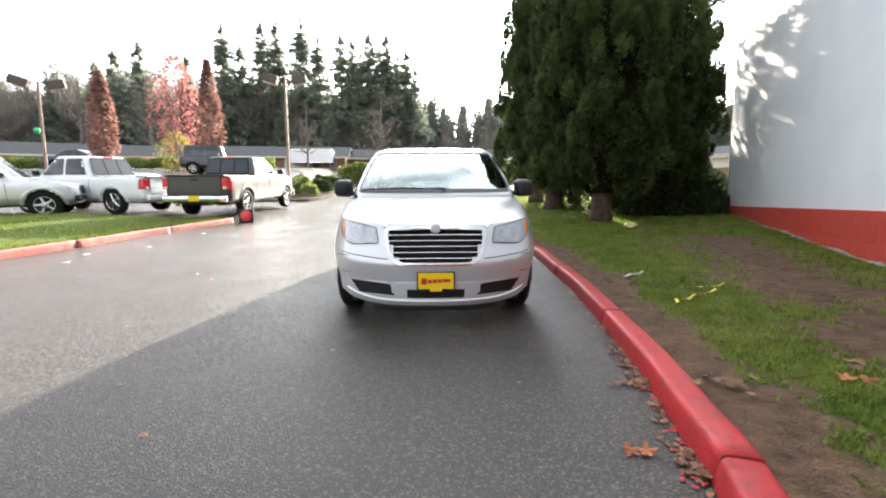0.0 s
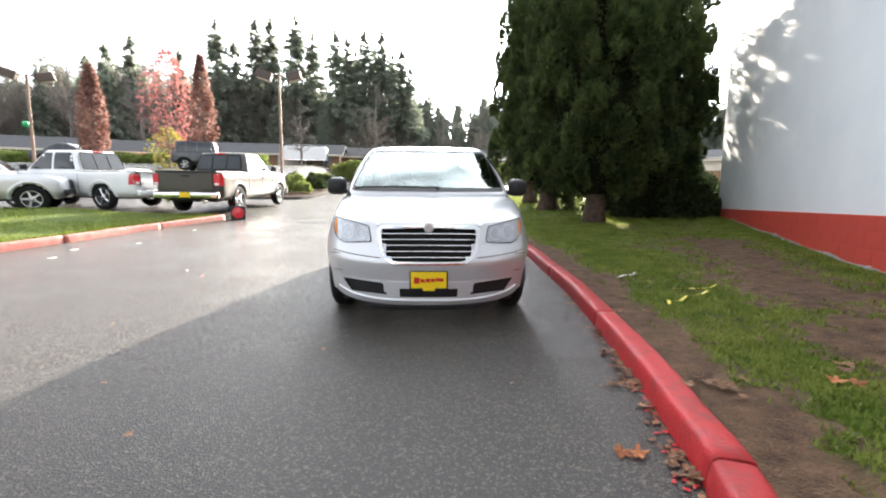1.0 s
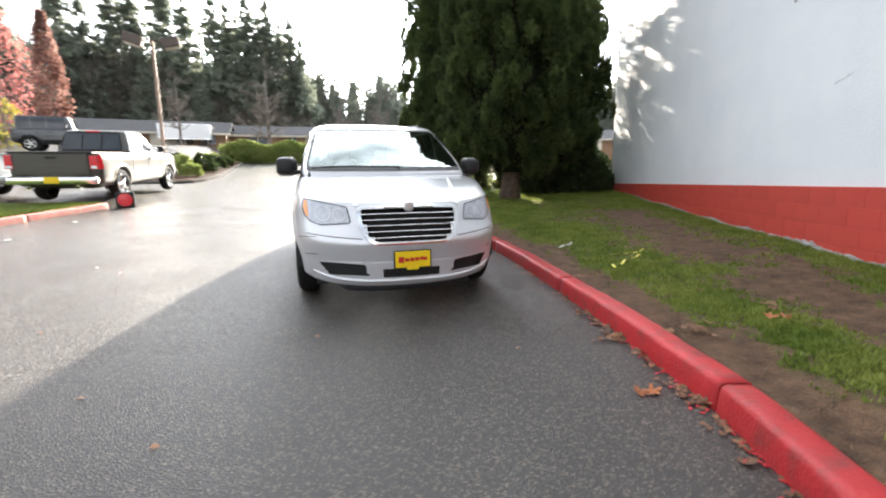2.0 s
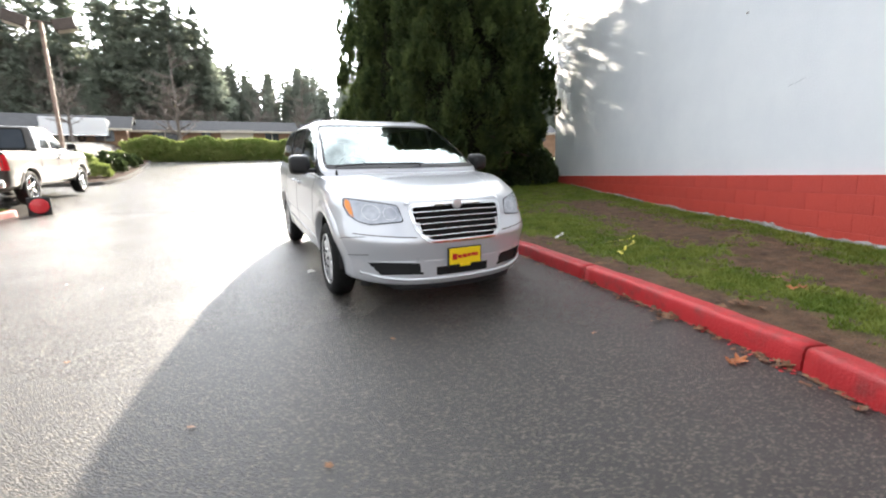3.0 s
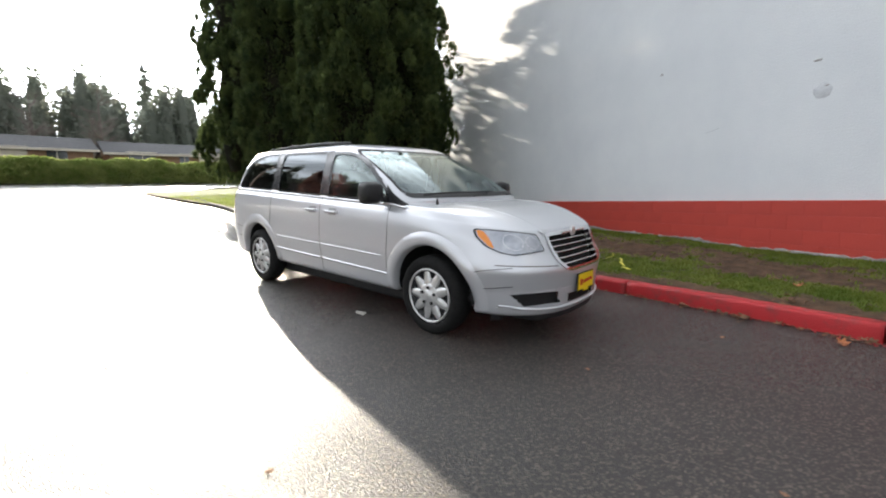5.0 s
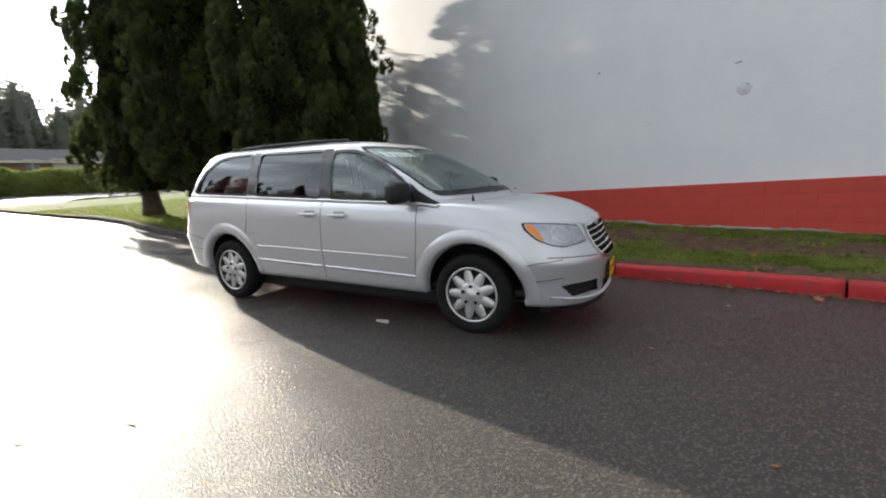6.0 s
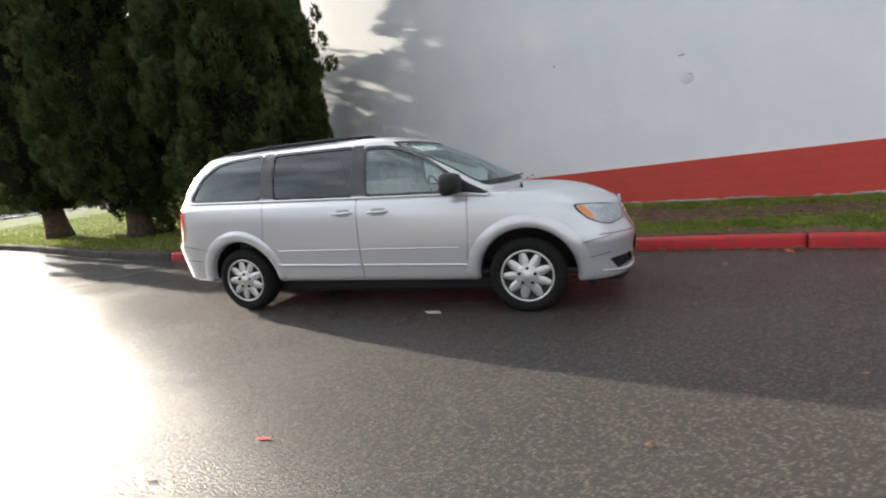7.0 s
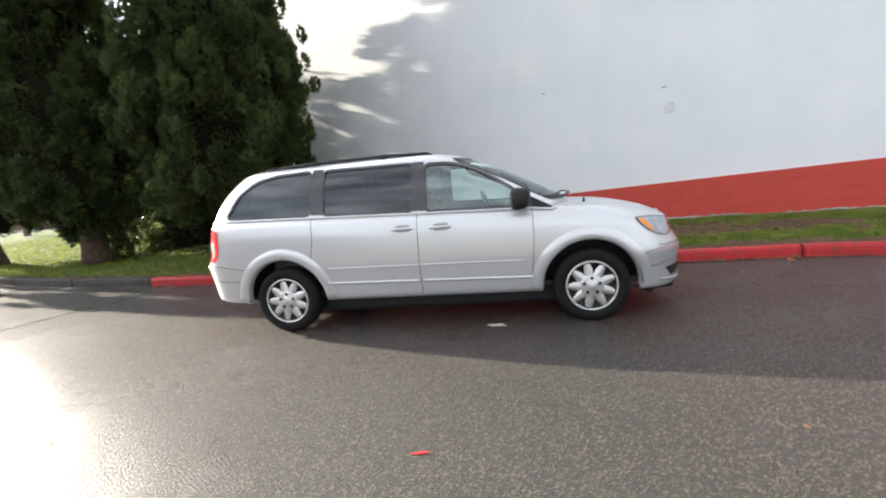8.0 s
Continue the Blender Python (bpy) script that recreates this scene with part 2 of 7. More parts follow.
M["glass_clear"] = glass("clear_glass", (0.80, 0.92, 0.90), 0.85, sheen=(0.88, 1.0, 0.99))
M["glass_dark"] = glass("tinted_glass", (0.10, 0.11, 0.13), 0.3, sheen=(0.9, 0.96, 1.0))
M["amber"] = material("amber_lens", (0.85, 0.28, 0.03), 0.2, 0, (0.7, 0.2, 0.02), 60, 0.5, coat=0.6)
M["red_lens"] = material("red_lens", (0.68, 0.02, 0.03), 0.2, 0, (0.4, 0.01, 0.02), 60, 0.5, coat=0.6)
M["white_lens"] = material("clear_lens", (0.75, 0.76, 0.78), 0.15, 0.3, (0.6, 0.62, 0.65), 40, 0.5, coat=0.6)
M["headlight_lens"] = material("hazed_headlight", (0.50, 0.52, 0.56), 0.16, 0.3, (0.30, 0.32, 0.36), 11, 0.7, coat=0.7)
M["pale_green"] = material("pale_green_lettering", (0.62, 0.76, 0.72), 0.6)
M["grey_cloth"] = material("grey_cloth", (0.16, 0.165, 0.175), 0.9, 0, (0.12, 0.12, 0.13), 30, 0.7)
M["yellow"] = material("yellow_plate", (0.85, 0.60, 0.01), 0.4, 0, (0.78, 0.54, 0.01), 20, 0.5)
M["red_ink"] = material("red_ink", (0.5, 0.02, 0.015), 0.5)
M["white_paint"] = material("white_car_paint", (0.82, 0.83, 0.84), 0.28, 0, (0.78, 0.79, 0.80), 3, 0.5, coat=0.8)
M["bronze_paint"] = material("grey_brown_car_paint", (0.060, 0.054, 0.047), 0.38, 0.4, (0.080, 0.071, 0.062), 500, 0.5, coat=0.45)
M["dark_paint"] = material("dark_car_paint", (0.03, 0.032, 0.035), 0.3, 0.2, (0.045, 0.047, 0.05), 5, 0.5, coat=0.7)
M["pole_paint"] = material("weathered_pole_paint", (0.32, 0.23, 0.175), 0.6, 0.1, (0.22, 0.13, 0.09), 5, 0.8)
M["lamp_housing"] = material("brown_lamp_housing", (0.07, 0.05, 0.04), 0.6, 0.1, (0.11, 0.08, 0.062), 9, 0.6)
M["green_rubber"] = material("green_balloon", (0.02, 0.42, 0.13), 0.25, 0, (0.03, 0.5, 0.17), 3, 0.5, coat=0.5)
M["red_plastic"] = material("red_plastic", (0.62, 0.02, 0.025), 0.4, 0, (0.5, 0.015, 0.02), 12, 0.6)
M["maple_red"] = leaf("red_autumn_leaves", (0.46, 0.13, 0.12), (0.60, 0.33, 0.29), 1.2)
M["maple_brown"] = leaf("brown_autumn_leaves", (0.16, 0.065, 0.05), (0.46, 0.29, 0.24), 1.2)
M["yellow_leaf"] = leaf("yellow_autumn_leaves", (0.40, 0.33, 0.07), (0.28, 0.28, 0.07), 1.2)
# both far needle tones are paled: distance haze is put into the colour
M["fir"] = leaf("hazed_fir_needles", (0.23, 0.265, 0.21), (0.32, 0.34, 0.27), 0.35, 0.6, 0.2, 0.85)
M["far_fir"] = leaf("hazed_far_needles", (0.20, 0.225, 0.18), (0.28, 0.295, 0.245), 0.12, 0.5, 0.1, 0.9)
M["hedge_leaf"] = leaf("hedge_leaves", (0.17, 0.23, 0.055), (0.32, 0.35, 0.12), 0.9)
# the pale second tone puts the leaves' sunlit look into their colour
M["laurel_leaf"] = leaf("sun_pale_laurel", (0.09, 0.13, 0.045), (0.34, 0.36, 0.16), 5.0, 0.4, 0.0, 0.3)
M["shrub_leaf"] = leaf("shrub_leaves", (0.035, 0.055, 0.02), (0.065, 0.085, 0.03), 2.5, 0.3, 0.0, 0.5)
M["dead_leaf"] = material("fallen_leaves", (0.20, 0.095, 0.045), 0.8, 0, (0.10, 0.055, 0.03), 14, 0.9, random_tint=0.45)
M["orange_leaf"] = material("orange_fallen_leaves", (0.34, 0.12, 0.04), 0.75, 0, (0.3, 0.09, 0.03), 14, 0.9, random_tint=0.25)
M["mulch"] = material("bark_mulch", (0.055, 0.03, 0.02), 0.95, 0, (0.03, 0.018, 0.012), 6, 0.9, 0.9, 30, spec=0.05)
M["roof"] = material("grey_shingle", (0.05, 0.05, 0.054), 0.95, 0, (0.08, 0.08, 0.082), 3, 0.8, 0.4, 20)
M["cedar"] = material("brown_siding", (0.26, 0.155, 0.09), 0.8, 0, (0.19, 0.105, 0.06), 2, 0.8)
M["trim"] = material("cream_trim", (0.62, 0.56, 0.46), 0.7, 0, (0.5, 0.45, 0.36), 3, 0.7)
M["pane"] = material("dark_window", (0.03, 0.035, 0.04), 0.08, 0, (0.05, 0.055, 0.06), 1, 0.6)
M["crack"] = material("asphalt_seam", (0.016, 0.016, 0.016), 0.5, 0, (0.03, 0.03, 0.03), 9, 0.7)
M["paper"] = material("pale_litter", (0.55, 0.53, 0.48), 0.8, 0, (0.42, 0.4, 0.36), 9, 0.6)
M["faint_mark"] = material("faint_wall_mark", (0.42, 0.44, 0.46), 0.9, 0, (0.5, 0.52, 0.54), 9, 0.6)
M["twig_wood"] = leaf("bare_twigs", (0.20, 0.175, 0.15), (0.28, 0.245, 0.21), 0.3, 0.5, 0.15, 0.9)
M["faint_wash"] = material("patch_wash", (0.62, 0.64, 0.66), 0.8, 0, (0.55, 0.57, 0.6), 25, 0.9, 0.3, 60)
M["tape"] = material("yellow_tape", (0.60, 0.54, 0.06), 0.45, 0, (0.6, 0.5, 0.03), 9, 0.6)


# ---- helpers ----
def soft(t):
    return t if t > 25 else math.log1p(math.exp(t))


def ease(t):
    t = min(max(t, 0.0), 1.0)
    return t * t * (3 - 2 * t)


def gz(x, y):
    """Height of the paved ground: it climbs away from the street."""
    if y > 80:
        return gz(x, 79.9)
    lot, back = ease((-8.0 - x) / 3.0), ease((-9.6 - x) / 3.0)
    rise = 0.10 * (soft(y - 13.5) - soft(y - 30)) * back
    bay = ease(-5.4 - x) * ease((y - 9.2) / 1.5) * (1 - ease((y - 16) / 3)) * (1 - lot)
    return 0.0489 * y + 0.017 * soft(y - 5) + 0.017 * soft(y - 20) + 0.035 * soft(-1 - y) + 0.15 * (lot + bay) + rise


def mesh(name, verts, faces, mats, smooth=False, index=None):
    me = bpy.data.meshes.new(name)
    me.from_pydata([tuple(v) for v in verts], [], [tuple(f) for f in faces])
    for m in mats if isinstance(mats, (list, tuple)) else [mats]:
        me.materials.append(m)
    if index is not None:
        me.polygons.foreach_set("material_index", np.asarray(index, dtype=np.int32))
    if smooth:
        me.polygons.foreach_set("use_smooth", np.ones(len(me.polygons), dtype=bool))
    me.update()
    return me


def part(name, bm, material, parent=None, label="", smooth=False):
    """Links a bmesh, or mesh data, as one mesh object under a thing or a part."""
    if isinstance(bm, bmesh.types.BMesh):
        me = bpy.data.meshes.new(name)
        bm.to_mesh(me)
        bm.free()
        me.materials.append(material)
        if smooth:
            me.polygons.foreach_set("use_smooth", np.ones(len(me.polygons), dtype=bool))
    else:
        me = bm
    ob = new(name, me)
    if parent:
        ob.parent = parent
    if label:
        ob["label"] = label
    return ob


def empty(name, m, label, category, group="", kind=""):
    ob = new(name)
    ob.empty_display_size = 0.2
    ob.matrix_world = m
    return tagged(ob, label, category, group, kind)


def box(bm, size, at=(0, 0, 0), bevel=0.0, rot=(0, 0, 0), segments=2):
    g = bmesh.ops.create_cube(bm, size=1.0)["verts"]
    bmesh.ops.scale(bm, vec=size, verts=g)
    if bevel:
        e = list({e for v in g for e in v.link_edges})
        g = bmesh.ops.bevel(bm, geom=g + e, offset=bevel, segments=segments, affect="EDGES", profile=0.5)["verts"]
        g = list({v for f in bm.faces for v in f.verts if v in set(g)}) if g else g
    m = Matrix.Translation(at) @ Euler([radians(a) for a in rot]).to_matrix().to_4x4()
    bmesh.ops.transform(bm, matrix=m, verts=g)
    return bm


def boxed(size, at=(0, 0, 0), bevel=0.0, rot=(0, 0, 0)):
    return box(bmesh.new(), size, at, bevel, rot)


def lathe(profile, steps=32, axis="x"):
    """Turns (along, radius) pairs round an axis."""
    bm = bmesh.new()
    rings = []
    for a, r in profile:
        ring = []
        for i in range(steps):
            t = 2 * math.pi * i / steps
            p = (a, r * math.cos(t), r * math.sin(t)) if axis == "x" else (r * math.cos(t), r * math.sin(t), a)
            ring.append(bm.verts.new(p))
        rings.append(ring)
    for p, q in zip(rings[:-1], rings[1:]):
        for i in range(steps):
            bm.faces.new((p[i], p[(i + 1) % steps], q[(i + 1) % steps], q[i]))
    bmesh.ops.recalc_face_normals(bm, faces=bm.faces)
    return bm


def tube(points, radius, sides=8, bm=None):
    """A round bar along points; radius may be one number or one for each point."""
    bm = bm or bmesh.new()
    pts = [Vector(p) for p in points]
    rad = radius if isinstance(radius, (list, tuple)) else [radius] * len(pts)
    rings = []
    for i, p in enumerate(pts):
        way = (pts[min(i + 1, len(pts) - 1)] - pts[max(i - 1, 0)]).normalized()
        side = way.orthogonal().normalized() if abs(way.z) > 0.9 else way.cross(Vector((0, 0, 1))).normalized()
        up = side.cross(way)
        rings.append([bm.verts.new(p + (side * math.cos(2 * math.pi * k / sides) + up * math.sin(2 * math.pi * k / sides)) * rad[i]) for k in range(sides)])
    for a, b in zip(rings[:-1], rings[1:]):
        for k in range(sides):
            bm.faces.new((a[k], a[(k + 1) % sides], b[(k + 1) % sides], b[k]))
    bm.faces.new(rings[0][::-1])
    bm.faces.new(rings[-1])
    return bm


# ---- ground ----
def spaced(lo, hi, fine_lo, fine_hi, step, grow=1.35):
    v = list(np.arange(fine_lo, fine_hi + step / 2, step))
    d = step
    while v[-1] < hi:
        d *= grow
        v.append(min(v[-1] + d, hi))
    d = step
    while v[0] > lo:
        d *= grow
        v.insert(0, max(v[0] - d, lo))
    return v


def sheet(name, xs, ys, height, mat):
    verts = [(x, y, height(x, y)) for y in ys for x in xs]
    n = len(xs)
    faces = [(j * n + i, j * n + i + 1, (j + 1) * n + i + 1, (j + 1) * n + i) for j in range(len(ys) - 1) for i in range(n - 1)]
    return mesh(name, verts, faces, mat, True)


ground = part("ground", sheet("ground", spaced(-600, 600, -12, 8, 0.5), spaced(-300, 900, -8, 24, 0.5), gz, M["asphalt"]), M["asphalt"])
tagged(ground, "wet dark grey asphalt driveway climbing away from the street", "ground", kind="structure")

KERB = [(-1.2, -9.0), (-0.15, -6.0), (0.85, -3.55), (1.12, -2.85), (1.18, -2.5), (1.33, -1.87), (1.48, -0.9), (1.65, 0.4), (1.80, 2.75), (1.90, 7.0), (2.18, 9.3), (2.75, 11.9), (3.5, 14.7), (4.1, 18.4), (5.3, 24.0), (7.2, 30.0), (10.5, 34.0), (16.0, 35.5), (30.0, 35.0)]


def along(points, step):
    """Even steps along a smooth line through points, with the way at each."""
    p = np.array(points, float)
    d = np.concatenate([[0], np.cumsum(np.hypot(*np.diff(p, axis=0).T))])
    fine = np.arange(0, d[-1], step)
    xy = np.stack([np.interp(fine, d, p[:, 0]), np.interp(fine, d, p[:, 1])], 1)
    for _ in range(3):
        xy[1:-1] = (xy[:-2] + 2 * xy[1:-1] + xy[2:]) / 4
    return xy


WALL_A = radians(-25.9)
WALL_N = Vector((math.cos(WALL_A), math.sin(WALL_A), 0))
WALL_T = Vector((-WALL_N.y, WALL_N.x, 0))
WALL_D, WALL_END, WALL_START = 4.58, 11.6, -30.0


def wall_x(y):
    return (WALL_D - WALL_N.y * y) / WALL_N.x


def kerb_block(points, width, height, mat, parent, name="kerb_block"):
    """One length of kerb: battered face, rounded top edge, ends closed."""
    prof = [(0.0, -0.05), (0.005, height * 0.4), (0.012, height * 0.78), (0.019, height * 0.91), (0.034, height * 0.98), (0.055, height), (width - 0.03, height), (width - 0.01, height - 0.008), (width, height - 0.03), (width, -0.05)]
    verts, faces = [], []
    n = len(prof)
    for i, (x, y) in enumerate(points):
        q, p = points[min(i + 1, len(points) - 1)], points[max(i - 1, 0)]
        w = Vector((q[0] - p[0], q[1] - p[1], 0)).normalized()
        s = Vector((w.y, -w.x, 0))
        for a, h in prof:
            verts.append((x + s.x * a, y + s.y * a, gz(x, y) + h + (0.008 * noise.noise((x * 3, y * 3, a * 9)) + 0.004 * noise.noise((x * 14, y * 14, a * 20))) * (h > 0)))
    for i in range(len(points) - 1):
        for k in range(n - 1):
            faces.append((i * n + k, i * n + k + 1, (i + 1) * n + k + 1, (i + 1) * n + k))
    faces.append(tuple(range(n))[::-1])
    faces.append(tuple((len(points) - 1) * n + k for k in range(n)))
    me = mesh(name, verts, faces, mat, True)
    for f in me.polygons[-2:]:
        f.use_smooth = False
    return part(name, me, mat, parent)


def kerb_line(points, length, offset, width, height, pick, label):
    top = empty("kerb", Matrix(), label, "kerb", kind="structure")
    xy = along(points, 0.1)
    n = int(round(length / 0.1))
    i = offset
    while i < len(xy) - 3:
        seg = xy[max(i, 0):min(i + n + 1, len(xy))]
        if len(seg) > 2:
            seg = [tuple(p) for p in seg]
            w = (Vector(seg[-1]) - Vector(seg[0])).normalized() * 0.010
            seg[0] = (seg[0][0] + w.x, seg[0][1] + w.y)
            seg[-1] = (seg[-1][0] - w.x, seg[-1][1] - w.y)
            jog = random.uniform(-0.012, 0.012)
            seg = [(x - w.y / 0.010 * jog, y + w.x / 0.010 * jog) for x, y in seg]
            kerb_block(seg, width, height + random.uniform(-0.006, 0.006), pick(seg[len(seg) // 2]), top)
        i += n
    return top


# lawn and soil strip between kerb and building, rising to the wall
def berm(x, y):
    k = kerb_at(y) + 0.14
    far = max(wall_x(y) if y < 9 else 12.0, k + 1.0)
    t = min(max((x - k) / (far - k), 0), 1.6)
    return gz(x, y) + 0.115 + 0.18 * t ** 1.3 + 0.03 * noise.noise((x * 0.7, y * 0.7, 0)) * min(1, t * 5) + 0.012 * noise.noise((x * 3, y * 3, 4)) * min(1, t * 8)


KX = along(KERB, 0.1)


def kerb_at(y):
    return float(np.interp(y, KX[:270, 1], KX[:270, 0]))


lawn_verts, lawn_faces = [], []
ys = list(np.arange(-8.5, 30, 0.12))
COLS = 60
for y in ys:
    k = kerb_at(y) + 0.13
    far = wall_x(y) + 0.05 if y < 10.2 else min(wall_x(10.2) + (y - 10.2) * 6, 40)
    for c in range(COLS):
        x = k + (far - k) * (c / (COLS - 1)) ** (1.0 if y < 10.2 else 1.6)
        lawn_verts.append((x, y, berm(x, y)))
for j in range(len(ys) - 1):
    for c in range(COLS - 1):
        lawn_faces.append((j * COLS + c, j * COLS + c + 1, (j + 1) * COLS + c + 1, (j + 1) * COLS + c))
lawn = part("lawn", mesh("lawn", lawn_verts, lawn_faces, M["soil"], True), M["soil"])

def turf(x, y):
    """How green the lawn is at x, y: 0 bare soil, 1 grass."""
    if x < 0:
        return 1.0
    u, d = x - kerb_at(y), (wall_x(y) - x if y < 9 else 9.0)

    def spot(cx, cy, rx, ry):
        return math.exp(-((x - cx) / rx) ** 2 - ((y - cy) / ry) ** 2)
    n = 0.5 * noise.noise((x * 0.9, y * 0.8, 7.0)) + 0.4 * noise.noise((x * 2.3, y * 2.1, 2.0)) + 0.55 * noise.noise((x * 5.5, y * 5.5, 1.0)) + 0.5 * noise.noise((x * 13, y * 13, 3.0))
    bias = -0.05 + 0.8 * math.exp(-(d / 0.42) ** 2) - 0.6 * math.exp(-((d - 1.25) / 0.5) ** 2) * (1 - 0.8 * ease((y - 2.4) / 1.6)) + 0.35 * ease((y - 2.8) / 1.5) - 0.95 * math.exp(-((u - 0.22) / 0.32) ** 2)
    bias += 0.85 * math.exp(-((u - 0.95) / 0.42) ** 2) * ease((-1.2 - y) / 0.6) + 0.6 * spot(3.1, -1.15, 0.4, 0.3) + 0.6 * spot(2.4, -0.7, 0.45, 0.5) + 0.75 * spot(3.0, 1.6, 0.9, 1.0) + 0.5 * spot(2.8, 4.5, 1.0, 2.0)
    if y > 6:
        bias += min((y - 6) * 0.12, 0.6)
    return min(max((n + bias) * 1.25 + 0.36, 0.0), 1.0)


def turf_mask(me):
    at = me.attributes.new("turf", "FLOAT", "POINT")
    at.data.foreach_set("value", [turf(v.co.x, v.co.y) for v in me.vertices])


turf_mask(lawn.data)
tagged(lawn, "patchy lawn of bare brown soil and green grass along the wall", "lawn", kind="structure")

# ---- building ----
def on_wall(s, z, out=0.0):
    """A place on the wall's outer face: s along it, z up, out towards the drive."""
    return WALL_N * (WALL_D - out) + WALL_T * s + Vector((0, 0, z))


WALL_M = Matrix.Translation(WALL_N * WALL_D) @ Matrix.Rotation(math.atan2(WALL_T.y, WALL_T.x), 4, "Z")
# in the wall's frame: x along, y inwards is negative, z up
RED_TOP, WALL_TOP = 0.95, 8.5
wall = part("wall_west", boxed((WALL_END - WALL_START, 0.3, WALL_TOP + 2.0), ((WALL_END + WALL_START) / 2, -0.152, WALL_TOP / 2 - 1.0)), M["white_wall"])
wall.matrix_world = WALL_M
tagged(wall, "tall painted block wall, white above a red base band", "wall", kind="structure")
wall_north = part("wall_north", boxed((0.3, 20, WALL_TOP + 2.0), (WALL_END - 0.15, -10.31, WALL_TOP / 2 - 1.0)), M["white_wall"])
wall_north.matrix_world = WALL_M
tagged(wall_north, "white painted end wall of the building", "wall", kind="structure")
roof = part("roof", boxed((WALL_END - WALL_START - 0.3, 20, 0.3), ((WALL_END + WALL_START) / 2, -10.31, WALL_TOP - 0.6)), M["render_grey"])
roof.matrix_world = WALL_M
tagged(roof, "flat grey roof behind the parapet", "roof", kind="structure")

# painted base band: courses of blocks, a little proud of the wall above
band = empty("wall_base", WALL_M, "red painted block base of the building", "wall", kind="structure")
bm0 = boxed((0.397, 0.05, 0.195), (0, 0.0145, 0), 0.003)
block_mesh = bpy.data.meshes.new("block")
bm0.to_mesh(block_mesh)
bm0.free()
block_mesh.materials.append(M["red_wall"])
mortar = part("mortar", boxed((WALL_END - WALL_START, 0.035, 2.2), ((WALL_END + WALL_START) / 2, 0.0175, RED_TOP - 1.1)), M["red_wall"], band, "red painted joints")
near_blocks, rest = [], []
for c in range(6):
    z = RED_TOP - 0.1 - 0.2 * c
    n = int((WALL_END - WALL_START) / 0.4)
    for i in range(n):
        x = WALL_START + 0.2 + 0.4 * i + (0.2 if c % 2 else 0.0)
        if x + 0.2 > WALL_END:
            continue
        p = WALL_M @ Vector((x, 0, z))
        if z + 0.1 < berm(p.x - 0.1, p.y) - 0.02 and p.y > -8:
            continue
        (near_blocks if -6.2 < x < 9.5 and z > 0.1 and len(near_blocks) < 230 else rest).append((x, z))
for x, z in near_blocks:
    b = new("block", block_mesh)
    b.parent = band
    b.location = (x, random.uniform(-0.001, 0.001), z)
vs, fs = [], []
for x, z in rest:
    k = len(vs)
    for dx, dz in ((-0.199, -0.097), (0.199, -0.097), (0.199, 0.097), (-0.199, 0.097)):
        vs += [(x + dx, 0.03, z + dz), (x + dx * 0.99, 0.0395, z + dz * 0.98)]
    for q in range(4):
        a, c = k + 2 * q, k + 2 * ((q + 1) % 4)
        fs.append((a, c, c + 1, a + 1))
    fs.append((k + 1, k + 3, k + 5, k + 7))
far_blocks = part("far_block", mesh("far_block", vs, fs, M["red_wall"]), M["red_wall"], band)
tagged(far_blocks, kind="stuff")

# ---- vehicles ----
def super_quarter(w, l, n, steps):
    """Quarter of a superellipse from (0, 0) at the nose to (w, l)."""
    out = []
    for i in range(steps + 1):
        t = 0.5 * math.pi * i / steps
        c, s = max(math.cos(t), 0.0), max(math.sin(t), 0.0)
        out.append((w * s ** (2 / n), l * (1 - c ** (2 / n))))
    return out


